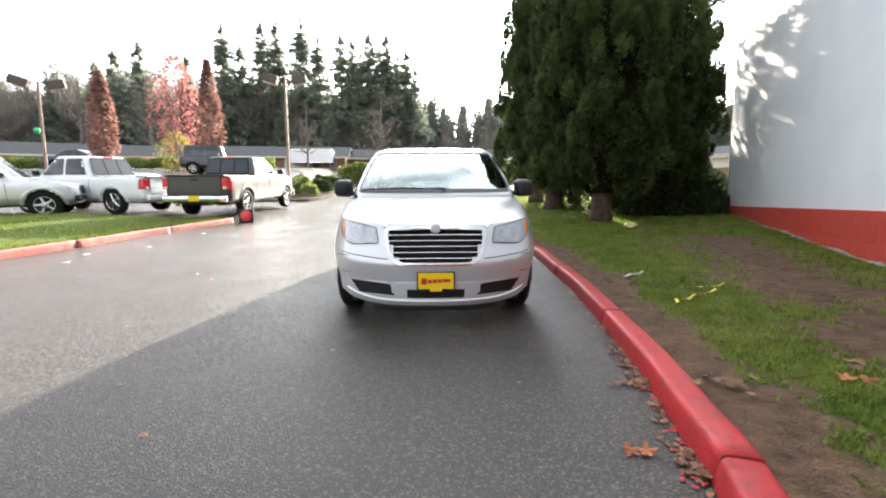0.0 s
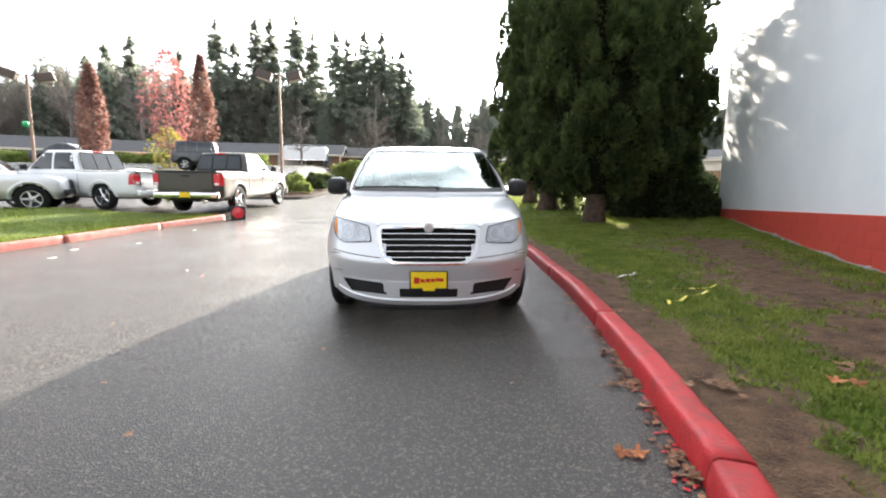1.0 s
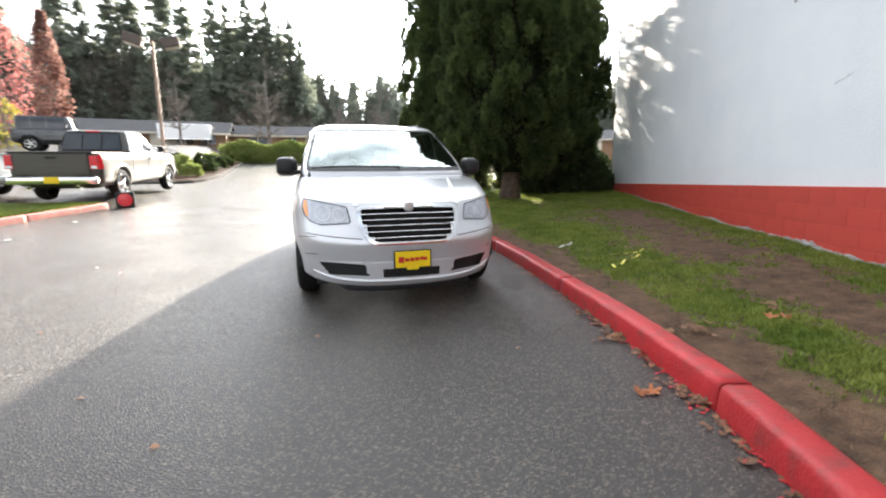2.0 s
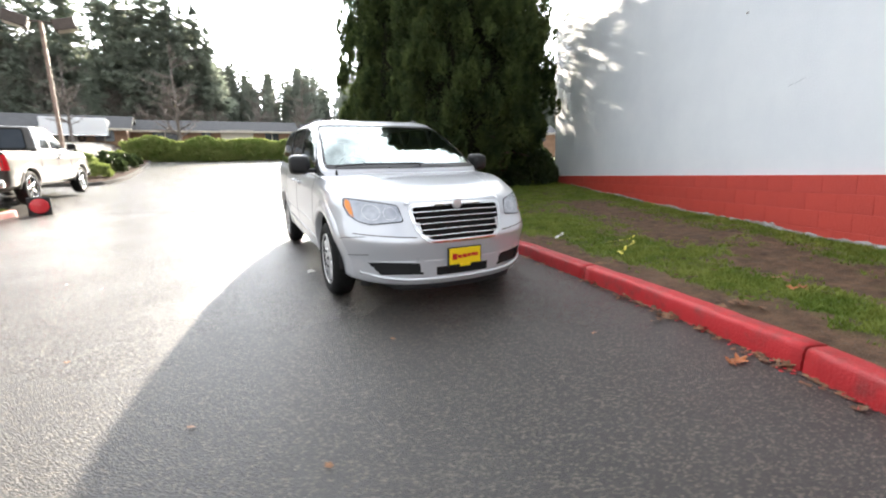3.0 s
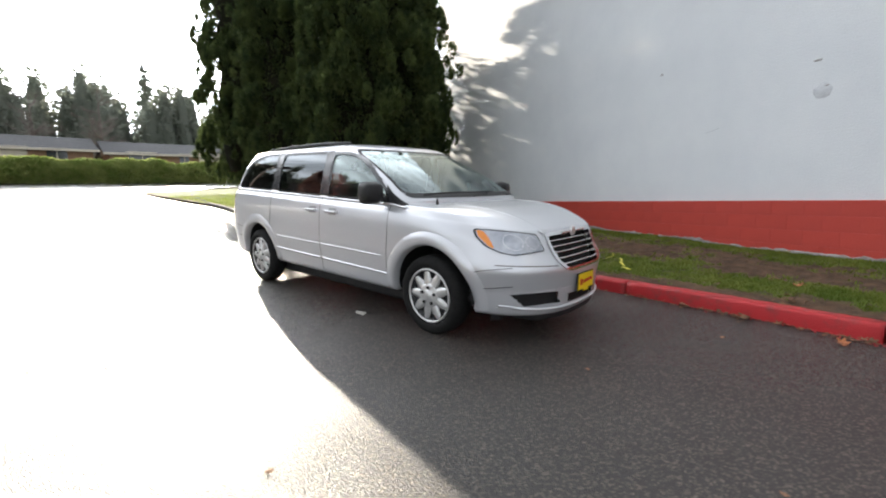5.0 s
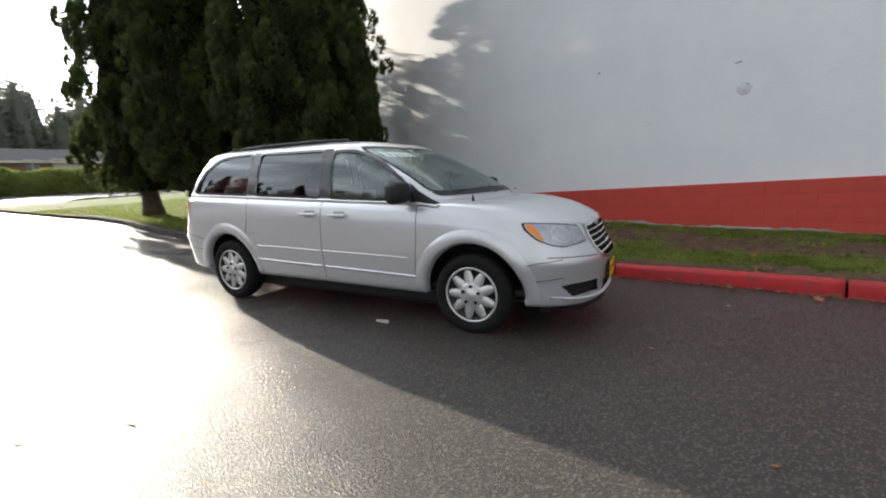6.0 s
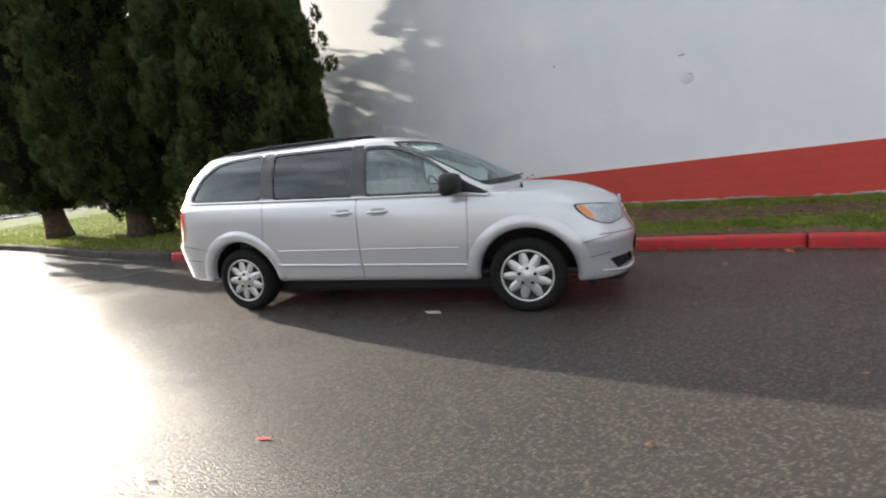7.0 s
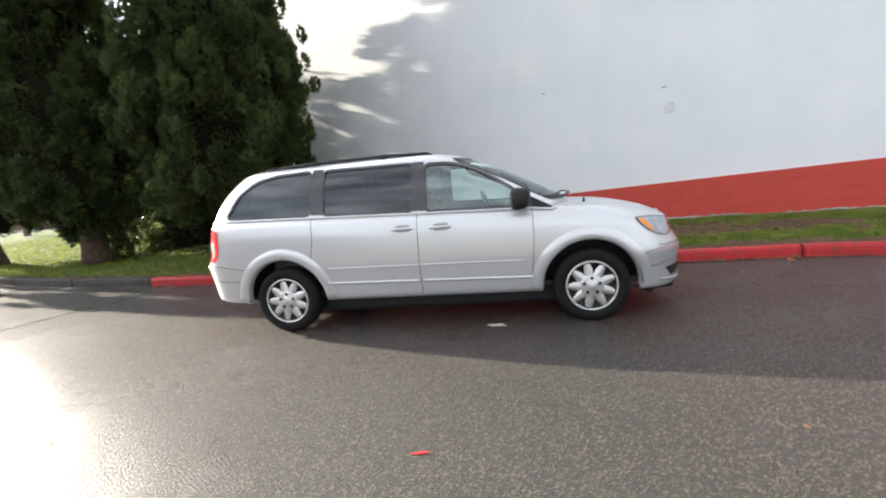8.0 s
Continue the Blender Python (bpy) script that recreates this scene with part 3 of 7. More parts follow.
class Shell:
    """A car's skin, lofted through level rings. A ring: nose, tail, half width, nose length and squareness, tail length and squareness, heights."""

    def __init__(self, rings, knots, rows=90, steps=34, side=130):
        self.knots = knots
        base = []
        for nose, tail, w, lf, nf, lr, nr, zs in rings:
            pts = [(x, nose + y) for x, y in super_quarter(w, lf, nf, steps)]
            y0, y1 = nose + lf, tail - lr
            for i in range(1, side):
                t = i / side
                pts.append((w * (1 + 0.006 * math.sin(math.pi * t)), y0 + (y1 - y0) * t))
            pts += [(x, tail - y) for x, y in super_quarter(w, lr, nr, steps)[::-1]]
            z = [float(np.interp(p[1], knots, zs)) for p in pts]
            base.append([(p[0], p[1], q) for p, q in zip(pts, z)])
        a = np.array(base)
        for _ in range(3):
            a[:, 1:-1, 2] = (a[:, :-2, 2] + 2 * a[:, 1:-1, 2] + a[:, 2:, 2]) / 4
        # smooth rows between the rings
        k = len(rings)
        dense = []
        per = max(2, rows // (k - 1))
        for i in range(k - 1):
            p0, p1, p2, p3 = a[max(i - 1, 0)], a[i], a[i + 1], a[min(i + 2, k - 1)]
            for j in range(per):
                t = j / per
                m1, m2 = 0.35 * (p2 - p0), 0.35 * (p3 - p1)
                dense.append((2 * t**3 - 3 * t**2 + 1) * p1 + (t**3 - 2 * t**2 + t) * m1 + (-2 * t**3 + 3 * t**2) * p2 + (t**3 - t**2) * m2)
        dense.append(a[-1])
        self.grid = np.array(dense)
        self.chart()

    def chart(self):
        """Tables of the skin: flank by y, front and rear by x."""
        g = self.grid
        self.ys = np.arange(g[:, :, 1].min(), g[:, :, 1].max(), 0.02)
        self.xs = np.arange(0, g[:, :, 0].max(), 0.02)
        self.flank, self.front, self.rear = [], [], []
        for row in g:
            lo, hi = int(np.argmin(row[:, 1])), int(np.argmax(row[:, 1]))
            y, x, z = row[lo:hi + 1, 1], row[lo:hi + 1, 0], row[lo:hi + 1, 2]
            fx = np.interp(self.ys, y, x, left=np.nan, right=np.nan)
            self.flank.append((fx, np.interp(self.ys, y, z, left=np.nan, right=np.nan)))
            h = len(row) // 2
            i = int(np.argmax(row[:h, 0]))
            self.front.append((np.interp(self.xs, row[:i + 1, 0], row[:i + 1, 1]), np.interp(self.xs, row[:i + 1, 0], row[:i + 1, 2])))
            i = h + int(np.argmax(row[h:, 0]))
            self.rear.append((np.interp(self.xs, row[i:, 0][::-1], row[i:, 1][::-1]), np.interp(self.xs, row[i:, 0][::-1], row[i:, 2][::-1])))
        self.flank, self.front, self.rear = np.array(self.flank), np.array(self.front), np.array(self.rear)

    def column(self, table, axis, u, z):
        t = min(max((u - axis[0]) / 0.02, 0), len(axis) - 1.001)
        i = int(t)
        f = t - i
        vals = []
        for k in (i, i + 1):
            v, w = table[:, 0, k], table[:, 1, k]
            ok = ~np.isnan(v)
            v, w = v[ok], w[ok]
            o = np.argsort(w, kind="stable")
            vals.append(float(np.interp(z, w[o], v[o])) if len(o) else 0.0)
        return vals[0] * (1 - f) + vals[1] * f

    def side_x(self, y, z):
        """Half width of the skin at y and z, on the car's flank."""
        return self.column(self.flank, self.ys, y, z)

    def front_y(self, x, z):
        """Where the skin's front lies at x and z."""
        return self.column(self.front, self.xs, abs(x), z)

    def rear_y(self, x, z):
        return self.column(self.rear, self.xs, abs(x), z)

    def skin(self, name, mat, cut, lo=0, hi=None):
        """Both halves as one mesh; cut(x, y, z, nx, ny, nz) drops a face."""
        g = self.grid[lo:hi]
        r, c = g.shape[:2]
        verts = [tuple(p) for row in g for p in row] + [(-p[0], p[1], p[2]) for row in g for p in row]
        faces = []
        for i in range(r - 1):
            for j in range(c - 1):
                q = (g[i, j] + g[i, j + 1] + g[i + 1, j] + g[i + 1, j + 1]) / 4
                n = np.cross(g[i, j + 1] - g[i, j], g[i + 1, j] - g[i, j])
                ln = np.linalg.norm(n)
                if ln < 1e-9 or cut(q, n / ln):
                    continue
                a, b, d, e = i * c + j, i * c + j + 1, (i + 1) * c + j + 1, (i + 1) * c + j
                faces.append((a, b, d, e))
                o = r * c
                faces.append((o + e, o + d, o + b, o + a))
        me = mesh(name, verts, faces, mat, True)
        bm = bmesh.new()
        bm.from_mesh(me)
        bmesh.ops.remove_doubles(bm, verts=bm.verts, dist=0.0008)
        bmesh.ops.delete(bm, geom=[v for v in bm.verts if not v.link_faces], context="VERTS")
        bm.to_mesh(me)
        bm.free()
        return me


def inside(poly, u, v):
    hit = False
    for (a, b), (c, d) in zip(poly, poly[1:] + poly[:1]):
        if (b > v) != (d > v) and u < (c - a) * (v - b) / (d - b) + a:
            hit = not hit
    return hit


def rounded(poly, r=0.04, steps=5):
    """A polygon with its corners rounded."""
    out = []
    n = len(poly)
    for i in range(n):
        p, a, b = Vector(poly[i]), Vector(poly[i - 1]), Vector(poly[(i + 1) % n])
        ra = min(r, (a - p).length * 0.45, (b - p).length * 0.45)
        s, e = p + (a - p).normalized() * ra, p + (b - p).normalized() * ra
        for k in range(steps + 1):
            t = k / steps
            q = s.lerp(p, t).lerp(p.lerp(e, t), t)
            out.append((q.x, q.y))
    return out


def grow(poly, d):
    """A polygon pushed outwards by d (anticlockwise or clockwise)."""
    c = Vector((sum(p[0] for p in poly) / len(poly), sum(p[1] for p in poly) / len(poly)))
    area = sum(a[0] * b[1] - b[0] * a[1] for a, b in zip(poly, poly[1:] + poly[:1]))
    sgn = 1 if area > 0 else -1
    out = []
    n = len(poly)
    for i in range(n):
        a, b = Vector(poly[i - 1]), Vector(poly[(i + 1) % n])
        t = (b - a).normalized()
        out.append((poly[i][0] + t.y * d * sgn, poly[i][1] - t.x * d * sgn))
    return out


def subdivided(poly, step):
    out = []
    for a, b in zip(poly, poly[1:] + poly[:1]):
        d = math.dist(a, b)
        n = max(1, int(d / step))
        out += [(a[0] + (b[0] - a[0]) * k / n, a[1] + (b[1] - a[1]) * k / n) for k in range(n)]
    return out


def pane_mesh(name, poly, place, mat, step=0.06, edge=0.0):
    """A sheet with a polygon's outline, laid on a surface by place(u, v)."""
    bm = bmesh.new()
    vs = [bm.verts.new((u, v, 0)) for u, v in subdivided(poly, step)]
    f = bm.faces.new(vs)
    us, vv = [p[0] for p in poly], [p[1] for p in poly]
    for k in np.arange(min(us) + step, max(us), step):
        bmesh.ops.bisect_plane(bm, geom=bm.verts[:] + bm.edges[:] + bm.faces[:], plane_co=(k, 0, 0), plane_no=(1, 0, 0))
    for k in np.arange(min(vv) + step, max(vv), step):
        bmesh.ops.bisect_plane(bm, geom=bm.verts[:] + bm.edges[:] + bm.faces[:], plane_co=(0, k, 0), plane_no=(0, 1, 0))
    for v in bm.verts:
        v.co = place(v.co.x, v.co.y)
    bm.normal_update()
    mid = sum((f.calc_center_median() for f in bm.faces), Vector()) / len(bm.faces)
    way = sum((f.normal * f.calc_area() for f in bm.faces), Vector())
    if way.dot(mid - Vector((0, 1.8, 0.8))) < 0:
        bmesh.ops.reverse_faces(bm, faces=bm.faces)
    me = bpy.data.meshes.new(name)
    bm.to_mesh(me)
    bm.free()
    me.materials.append(mat)
    me.polygons.foreach_set("use_smooth", np.ones(len(me.polygons), dtype=bool))
    return me


def band_mesh(name, inner, outer, place, mat, step=0.05):
    """A flat frame between two outlines with the same corner count."""
    verts, faces = [], []
    n = len(inner)
    for (a, b) in zip(inner, outer):
        for k in range(4):
            t = k / 3
            verts.append(place(a[0] + (b[0] - a[0]) * t, a[1] + (b[1] - a[1]) * t))
    for i in range(n):
        j = (i + 1) % n
        for k in range(3):
            faces.append((i * 4 + k, i * 4 + k + 1, j * 4 + k + 1, j * 4 + k))
    return mesh(name, verts, faces, mat, True)


def strip_mesh(name, line, half, place, mat, proud=0.006):
    """A slim raised strip along a line of (u, v); place(u, v, out)."""
    verts, faces = [], []
    for i, (u, v) in enumerate(line):
        a, b = line[max(i - 1, 0)], line[min(i + 1, len(line) - 1)]
        t = Vector((b[0] - a[0], b[1] - a[1])).normalized()
        nx, ny = -t.y * half, t.x * half
        for k, out in ((-1, -0.004), (-0.7, proud), (0.7, proud), (1, -0.004)):
            verts.append(place(u + nx * k, v + ny * k, out))
    for i in range(len(line) - 1):
        for k in range(3):
            faces.append((i * 4 + k, i * 4 + k + 1, (i + 1) * 4 + k + 1, (i + 1) * 4 + k))
    return mesh(name, verts, faces, mat, True)


def wheel(parent, x, y, z, radius, width, rim, spokes, side, cap_mat, back_mat, style="cover"):
    """A wheel: tyre with tread and sidewall, rim or cover with spokes, nuts. side: -1 or 1, the way it faces."""
    w = new("wheel")
    w.parent = parent
    w.matrix_local = pose(x, y, z, 0, 0, 180 if side < 0 else 0)
    h = width / 2
    tyre = lathe([(-h * 0.7, rim), (-h, rim + 0.02), (-h, radius - 0.05), (-h * 0.75, radius - 0.008), (-h * 0.4, radius), (h * 0.4, radius), (h * 0.75, radius - 0.008), (h, radius - 0.045), (h * 0.97, rim + 0.03), (h * 0.8, rim), (h * 0.3, rim - 0.01)], 44)
    part("tyre", tyre, M["rubber"], w, "black rubber tyre", True)
    part("rim", lathe([(h * 0.3, rim - 0.012), (h * 0.82, rim - 0.004), (h * 0.84, rim - 0.02), (h * 0.55, rim - 0.035), (h * 0.5, 0.04), (h * 0.5, 0.0)], 44), back_mat, w, "", True)
    bm = bmesh.new()
    r0, r1, steps = rim * (0.40 if style == "cover" else 0.30), rim * 0.95, 5
    rows = []
    for i in range(steps + 1):
        t = i / steps
        r = r0 + (r1 - r0) * t
        hw = rim * (0.165 + 0.05 * t - 0.095 * ease((t - 0.35) / 0.65)) if style == "cover" else rim * (0.16 - 0.05 * math.sin(math.pi * t))
        rows.append([bm.verts.new((h * (0.80 + 0.10 * (1 - t)) - abs(q) * 0.012, r, q * hw)) for q in (-1, -0.5, 0, 0.5, 1)])
        for q in (0, 4):
            rows[-1].insert(0 if q == 0 else 6, bm.verts.new((h * 0.62, r, (-1 if q == 0 else 1) * hw * 0.9)))
    for p, q in zip(rows[:-1], rows[1:]):
        for i in range(6):
            bm.faces.new((p[i], p[i + 1], q[i + 1], q[i]))
    bmesh.ops.recalc_face_normals(bm, faces=bm.faces)
    spoke = part("spoke", bm, cap_mat, w, "", True)
    for k in range(spokes):
        o = spoke if k == 0 else new("spoke", spoke.data)
        o.parent = w
        o.matrix_local = pose(0, 0, 0, 360 * (k + 0.5) / spokes)
    b = 0.13 if style == "cover" else 0
    part("hub_cap", lathe([(h * 0.5, rim * (0.35 + b)), (h * 0.86, rim * (0.32 + b)), (h * 0.90, rim * (0.24 + b)), (h * 0.90, rim * 0.19), (h * 0.97, rim * 0.16), (h * 0.98, 0.0001)], 28), cap_mat, w, "", True)
    part("outer_ring", lathe([(h * 0.7, rim + 0.004), (h * 0.88, rim + 0.002), (h * 0.92, rim - 0.006), (h * 0.86, rim - 0.016), (h * 0.7, rim - 0.016)], 44), cap_mat, w, "", True)
    for k in range(5):
        a = 2 * math.pi * k / 5 + 0.3
        nut = lathe([(0, 0.016), (0.012, 0.015), (0.013, 0.0001)], 6)
        bmesh.ops.translate(nut, verts=nut.verts, vec=(h * 0.89, rim * (0.235 + b * 0.6) * math.cos(a), rim * (0.235 + b * 0.6) * math.sin(a)))
        part("wheel_nut", nut, M["dark_plastic"], w)
    return w


# ---- the minivan ----
VAN_TILT = 2.8
KN = (-0.97, 0.30, 3.5, 4.10)
LOWER = [
    (-0.70, 3.95, 0.77, 0.80, 2.6, 0.5, 3.4, (0.24, 0.30, 0.32, 0.36)),
    (-0.90, 4.08, 0.880, 0.86, 2.5, 0.55, 3.4, (0.235, 0.305, 0.325, 0.36)),
    (-0.945, 4.12, 0.918, 0.90, 2.5, 0.58, 3.4, (0.27, 0.345, 0.365, 0.40)),
    (-0.955, 4.14, 0.938, 0.90, 2.5, 0.58, 3.4, (0.44, 0.47, 0.50, 0.58)),
    (-0.955, 4.14, 0.943, 0.90, 2.5, 0.58, 3.4, (0.46, 0.49, 0.515, 0.60)),
    (-0.975, 4.17, 0.960, 0.90, 2.55, 0.60, 3.4, (0.60, 0.63, 0.66, 0.745)),
    (-0.955, 4.15, 0.964, 0.90, 2.55, 0.60, 3.4, (0.66, 0.69, 0.72, 0.775)),
    (-0.905, 4.09, 0.962, 0.92, 2.6, 0.56, 3.5, (0.74, 0.80, 0.86, 0.86)),
    (-0.87, 4.07, 0.953, 0.94, 2.6, 0.54, 3.5, (0.83, 0.93, 1.02, 1.02)),
    (-0.83, 4.05, 0.934, 0.96, 2.6, 0.52, 3.5, (0.895, 1.025, 1.14, 1.14)),
]
DECK = [
    (-0.79, 4.045, 0.920, 0.98, 2.6, 0.51, 3.5, (0.92, 1.060, 1.17, 1.17)),
    (-0.60, 4.04, 0.908, 0.84, 2.7, 0.51, 3.5, (1.005, 1.075, 1.185, 1.185)),
    (-0.35, 4.035, 0.901, 0.64, 2.8, 0.50, 3.5, (1.085, 1.086, 1.20, 1.20)),
    (-0.05, 4.03, 0.896, 0.42, 2.8, 0.50, 3.5, (1.152, 1.096, 1.215, 1.215)),
    (0.10, 4.02, 0.893, 0.36, 2.4, 0.50, 3.5, (1.168, 1.110, 1.232, 1.232)),
]
CABIN = [
    (0.13, 4.01, 0.889, 0.37, 2.5, 0.50, 3.4, (1.190, 1.16, 1.25, 1.25)),
    (0.42, 3.95, 0.866, 0.40, 2.6, 0.48, 3.4, (1.345, 1.33, 1.36, 1.36)),
    (0.74, 3.84, 0.832, 0.42, 2.8, 0.46, 3.3, (1.50, 1.49, 1.50, 1.50)),
    (1.02, 3.70, 0.790, 0.42, 3.0, 0.42, 3.2, (1.622, 1.612, 1.622, 1.61)),
    (1.15, 3.62, 0.748, 0.40, 3.2, 0.40, 3.2, (1.662, 1.672, 1.680, 1.662)),
    (1.27, 3.52, 0.675, 0.40, 3.2, 0.40, 3.2, (1.684, 1.708, 1.712, 1.690)),
    (1.50, 3.35, 0.520, 0.45, 3.0, 0.45, 3.0, (1.707, 1.730, 1.732, 1.708)),
    (1.90, 3.00, 0.260, 0.40, 2.5, 0.40, 2.5, (1.730, 1.744, 1.744, 1.727)),
    (2.30, 2.60, 0.015, 0.10, 2.0, 0.10, 2.0, (1.748, 1.748, 1.748, 1.748)),
]
WB = 3.078


def arch(y, z, r):
    return math.hypot(y, z - 0.345) < r or math.hypot(y - WB, z - 0.345) < r


# side openings, (y, z)
WIN_FRONT = [(1.505, 1.161), (1.492, 1.612), (1.28, 1.606), (1.12, 1.572), (0.95, 1.495), (0.76, 1.372), (0.64, 1.285), (0.53, 1.19), (0.50, 1.135)]
WIN_SLIDE = [(2.575, 1.209), (2.545, 1.649), (1.618, 1.630), (1.643, 1.171)]
WIN_QUARTER = [(3.67, 1.248), (3.51, 1.475), (3.29, 1.605), (3.06, 1.648), (2.685, 1.661), (2.715, 1.215)]


def minivan():
    van = empty("minivan", pose(0.025, 0.005, 0, VAN_TILT) @ pose(0, 0, 0, 0, 0, -0.5), "silver metallic minivan with black mirrors, parked at the red kerb", "minivan")
    sh = Shell(LOWER + DECK + CABIN, KN, 140)
    wf, ws, wq = rounded(WIN_FRONT, 0.05), rounded(WIN_SLIDE, 0.05), rounded(WIN_QUARTER, 0.07)
    cuts = [grow(w, 0.012) for w in (wf, ws, wq)]

    def screen_edge(z):
        return 0.852 - (z - 1.19) * 0.27

    def cut(q, n):
        x, y, z = q
        if z < 0.80 and arch(y, z, 0.460) and x > 0.72:
            return True
        if x > 0.5 and z > 1.1 and abs(n[0]) > 0.5 and any(inside(w, y, z) for w in cuts):
            return True
        if 1.21 < z < 1.645 and y < 1.6 and x < screen_edge(z) - 0.01 and n[1] * n[1] > 0.12:
            return True
        if 1.24 < z < 1.58 and y > 3.5 and x < 0.68 - (z - 1.24) * 0.3:
            return True
        # grille and intakes
        if y < -0.5 and 0.615 < z < 0.885 and x < 0.30 + 0.11 * min(1, (z - 0.615) / 0.2):
            return True
        if y < -0.5 and 0.328 < z < 0.445 and 0.335 + 0.045 * (z - 0.328) / 0.117 < x < 0.66 + 0.10 * (z - 0.328) / 0.117:
            return True
        if y < -0.5 and 0.315 < z < 0.375 and x < 0.26:
            return True
        return False

    part("body", sh.skin("body", M["silver"], cut), M["silver"], van, "silver metallic painted body shell")

    def flank(s, lift=0.004):
        return lambda y, z, out=0.0: (s * (sh.side_x(y, z) + lift + out), y, z)

    for s in (-1, 1):
        near = s < 0
        for nm, poly, mt in (("front_window", wf, M["glass_clear"]), ("sliding_door_window", ws, M["glass_dark"]), ("quarter_window", wq, M["glass_dark"])):
            g = part(nm, pane_mesh(nm, poly, flank(s, -0.002), mt, 0.08), mt, van, "tinted side glass" if mt == M["glass_dark"] else "clear side glass")
            edge = 0.012 if nm == "front_window" else 0.009
            part("window_seal", band_mesh("window_seal", grow(poly, -edge), grow(poly, 0.015), flank(s, 0.011), M["gloss_black"]), M["gloss_black"], g, "black window surround")
        # black pillars between the panes
        for a, b in (((1.515, 1.165), (1.502, 1.640)), ((2.578, 1.21), (2.553, 1.668))):
            w = 0.128
            pl = [(a[0], a[1]), (a[0] + w, a[1] + 0.008), (b[0] + w - 0.01, b[1] + 0.004), (b[0], b[1])]
            part("pillar_cover", pane_mesh("pillar_cover", pl, flank(s, 0.008), M["gloss_black"], 0.06), M["gloss_black"], van, "black door pillar cover")
        # sail panel below the mirror
        part("mirror_sail", pane_mesh("mirror_sail", [(0.53, 1.125), (0.27, 1.088), (0.50, 1.215), (0.60, 1.29)], flank(s, 0.006), M["dark_plastic"], 0.05), M["dark_plastic"], van)
        # chrome belt strip, side mouldings, door seams
        belt = [(3.66 - 0.06 * k, float(np.interp(3.66 - 0.06 * k, (0.28, 0.5, 3.66), (1.082, 1.108, 1.222)))) for k in range(57)]
        part("belt_strip", strip_mesh("belt_strip", belt, 0.011, flank(s, 0.004), M["silver"], 0.012), M["silver"], van)
        lines = {"door_moulding": ([(2.55, 0.662), (2.1, 0.656), (1.635, 0.648)], 0.008), "front_door_moulding": ([(1.585, 0.648), (1.1, 0.640), (0.60, 0.630)], 0.008), "sill_moulding": ([(2.62, 0.508), (2.0, 0.494), (1.635, 0.486)], 0.014), "front_sill_moulding": ([(1.585, 0.486), (1.1, 0.476), (0.53, 0.462)], 0.014)}
        for nm, (ln, hw) in lines.items():
            fine = [(float(np.interp(t, np.linspace(0, 1, len(ln)), [p[0] for p in ln])), float(np.interp(t, np.linspace(0, 1, len(ln)), [p[1] for p in ln]))) for t in np.linspace(0, 1, 24)]
            part(nm, strip_mesh(nm, fine, hw, flank(s, 0.002), M["silver"], 0.009 if hw > 0.01 else 0.004), M["silver"], van)
        # the last two are bumper creases, their shade drawn as dark strips
        seams = [[(1.61, 0.36), (1.605, 0.70), (1.60, 1.14)], [(0.535, 0.36), (0.525, 0.55), (0.50, 0.80), (0.50, 1.10)], [(2.735, 0.78), (2.70, 0.95), (2.705, 1.19)], [(-0.405, 0.60), (-0.55, 0.635), (-0.72, 0.655)], [(3.50, 0.70), (3.75, 0.745), (3.93, 0.765)], [(3.54, 0.575), (3.75, 0.585), (3.93, 0.60)], [(-0.44, 0.475), (-0.58, 0.487), (-0.72, 0.505)]]
        for sm in seams:
            fine = [(float(np.interp(t, np.linspace(0, 1, len(sm)), [p[0] for p in sm])), float(np.interp(t, np.linspace(0, 1, len(sm)), [p[1] for p in sm]))) for t in np.linspace(0, 1, 22)]
            part("panel_seam", strip_mesh("panel_seam", fine, 0.0035, flank(s, 0.0005), M["dark_plastic"], 0.0012), M["dark_plastic"], van)
        # wheel arch flares and dark wells
        for yc in (0.0, WB):
            verts, faces = [], []
            steps = 40
            for i in range(steps + 1):
                a = math.radians(-8 + 196 * i / steps)
                for r, o in ((0.430, -0.05), (0.441, 0.0), (0.454, 0.011), (0.49, 0.015), (0.53, 0.009), (0.565, -0.004)):
                    y, z = yc + r * math.cos(a), 0.345 + r * math.sin(a)
                    z = max(z, 0.30)
                    verts.append((s * (sh.side_x(min(max(y, -0.6), 3.75), z) + o), y, z))
            for i in range(steps):
                for k in range(5):
                    faces.append((i * 6 + k, i * 6 + k + 1, (i + 1) * 6 + k + 1, (i + 1) * 6 + k))
            part("wheel_arch", mesh("wheel_arch", verts, faces, M["silver"], True), M["silver"], van)
            well = lathe([(0.925 * s, 0.452), (0.55 * s, 0.452), (0.55 * s, 0.001)], 40)
            bmesh.ops.translate(well, verts=well.verts, vec=(0, yc, 0.345))
            bmesh.ops.delete(well, geom=[v for v in well.verts if v.co.z < 0.31], context="VERTS")
            part("wheel_well", well, M["dark_plastic"], van)
            wheel(van, s * 0.848, yc, 0.345, 0.345, 0.21, 0.235, 9, s, M["hubcap"], M["dark_plastic"])
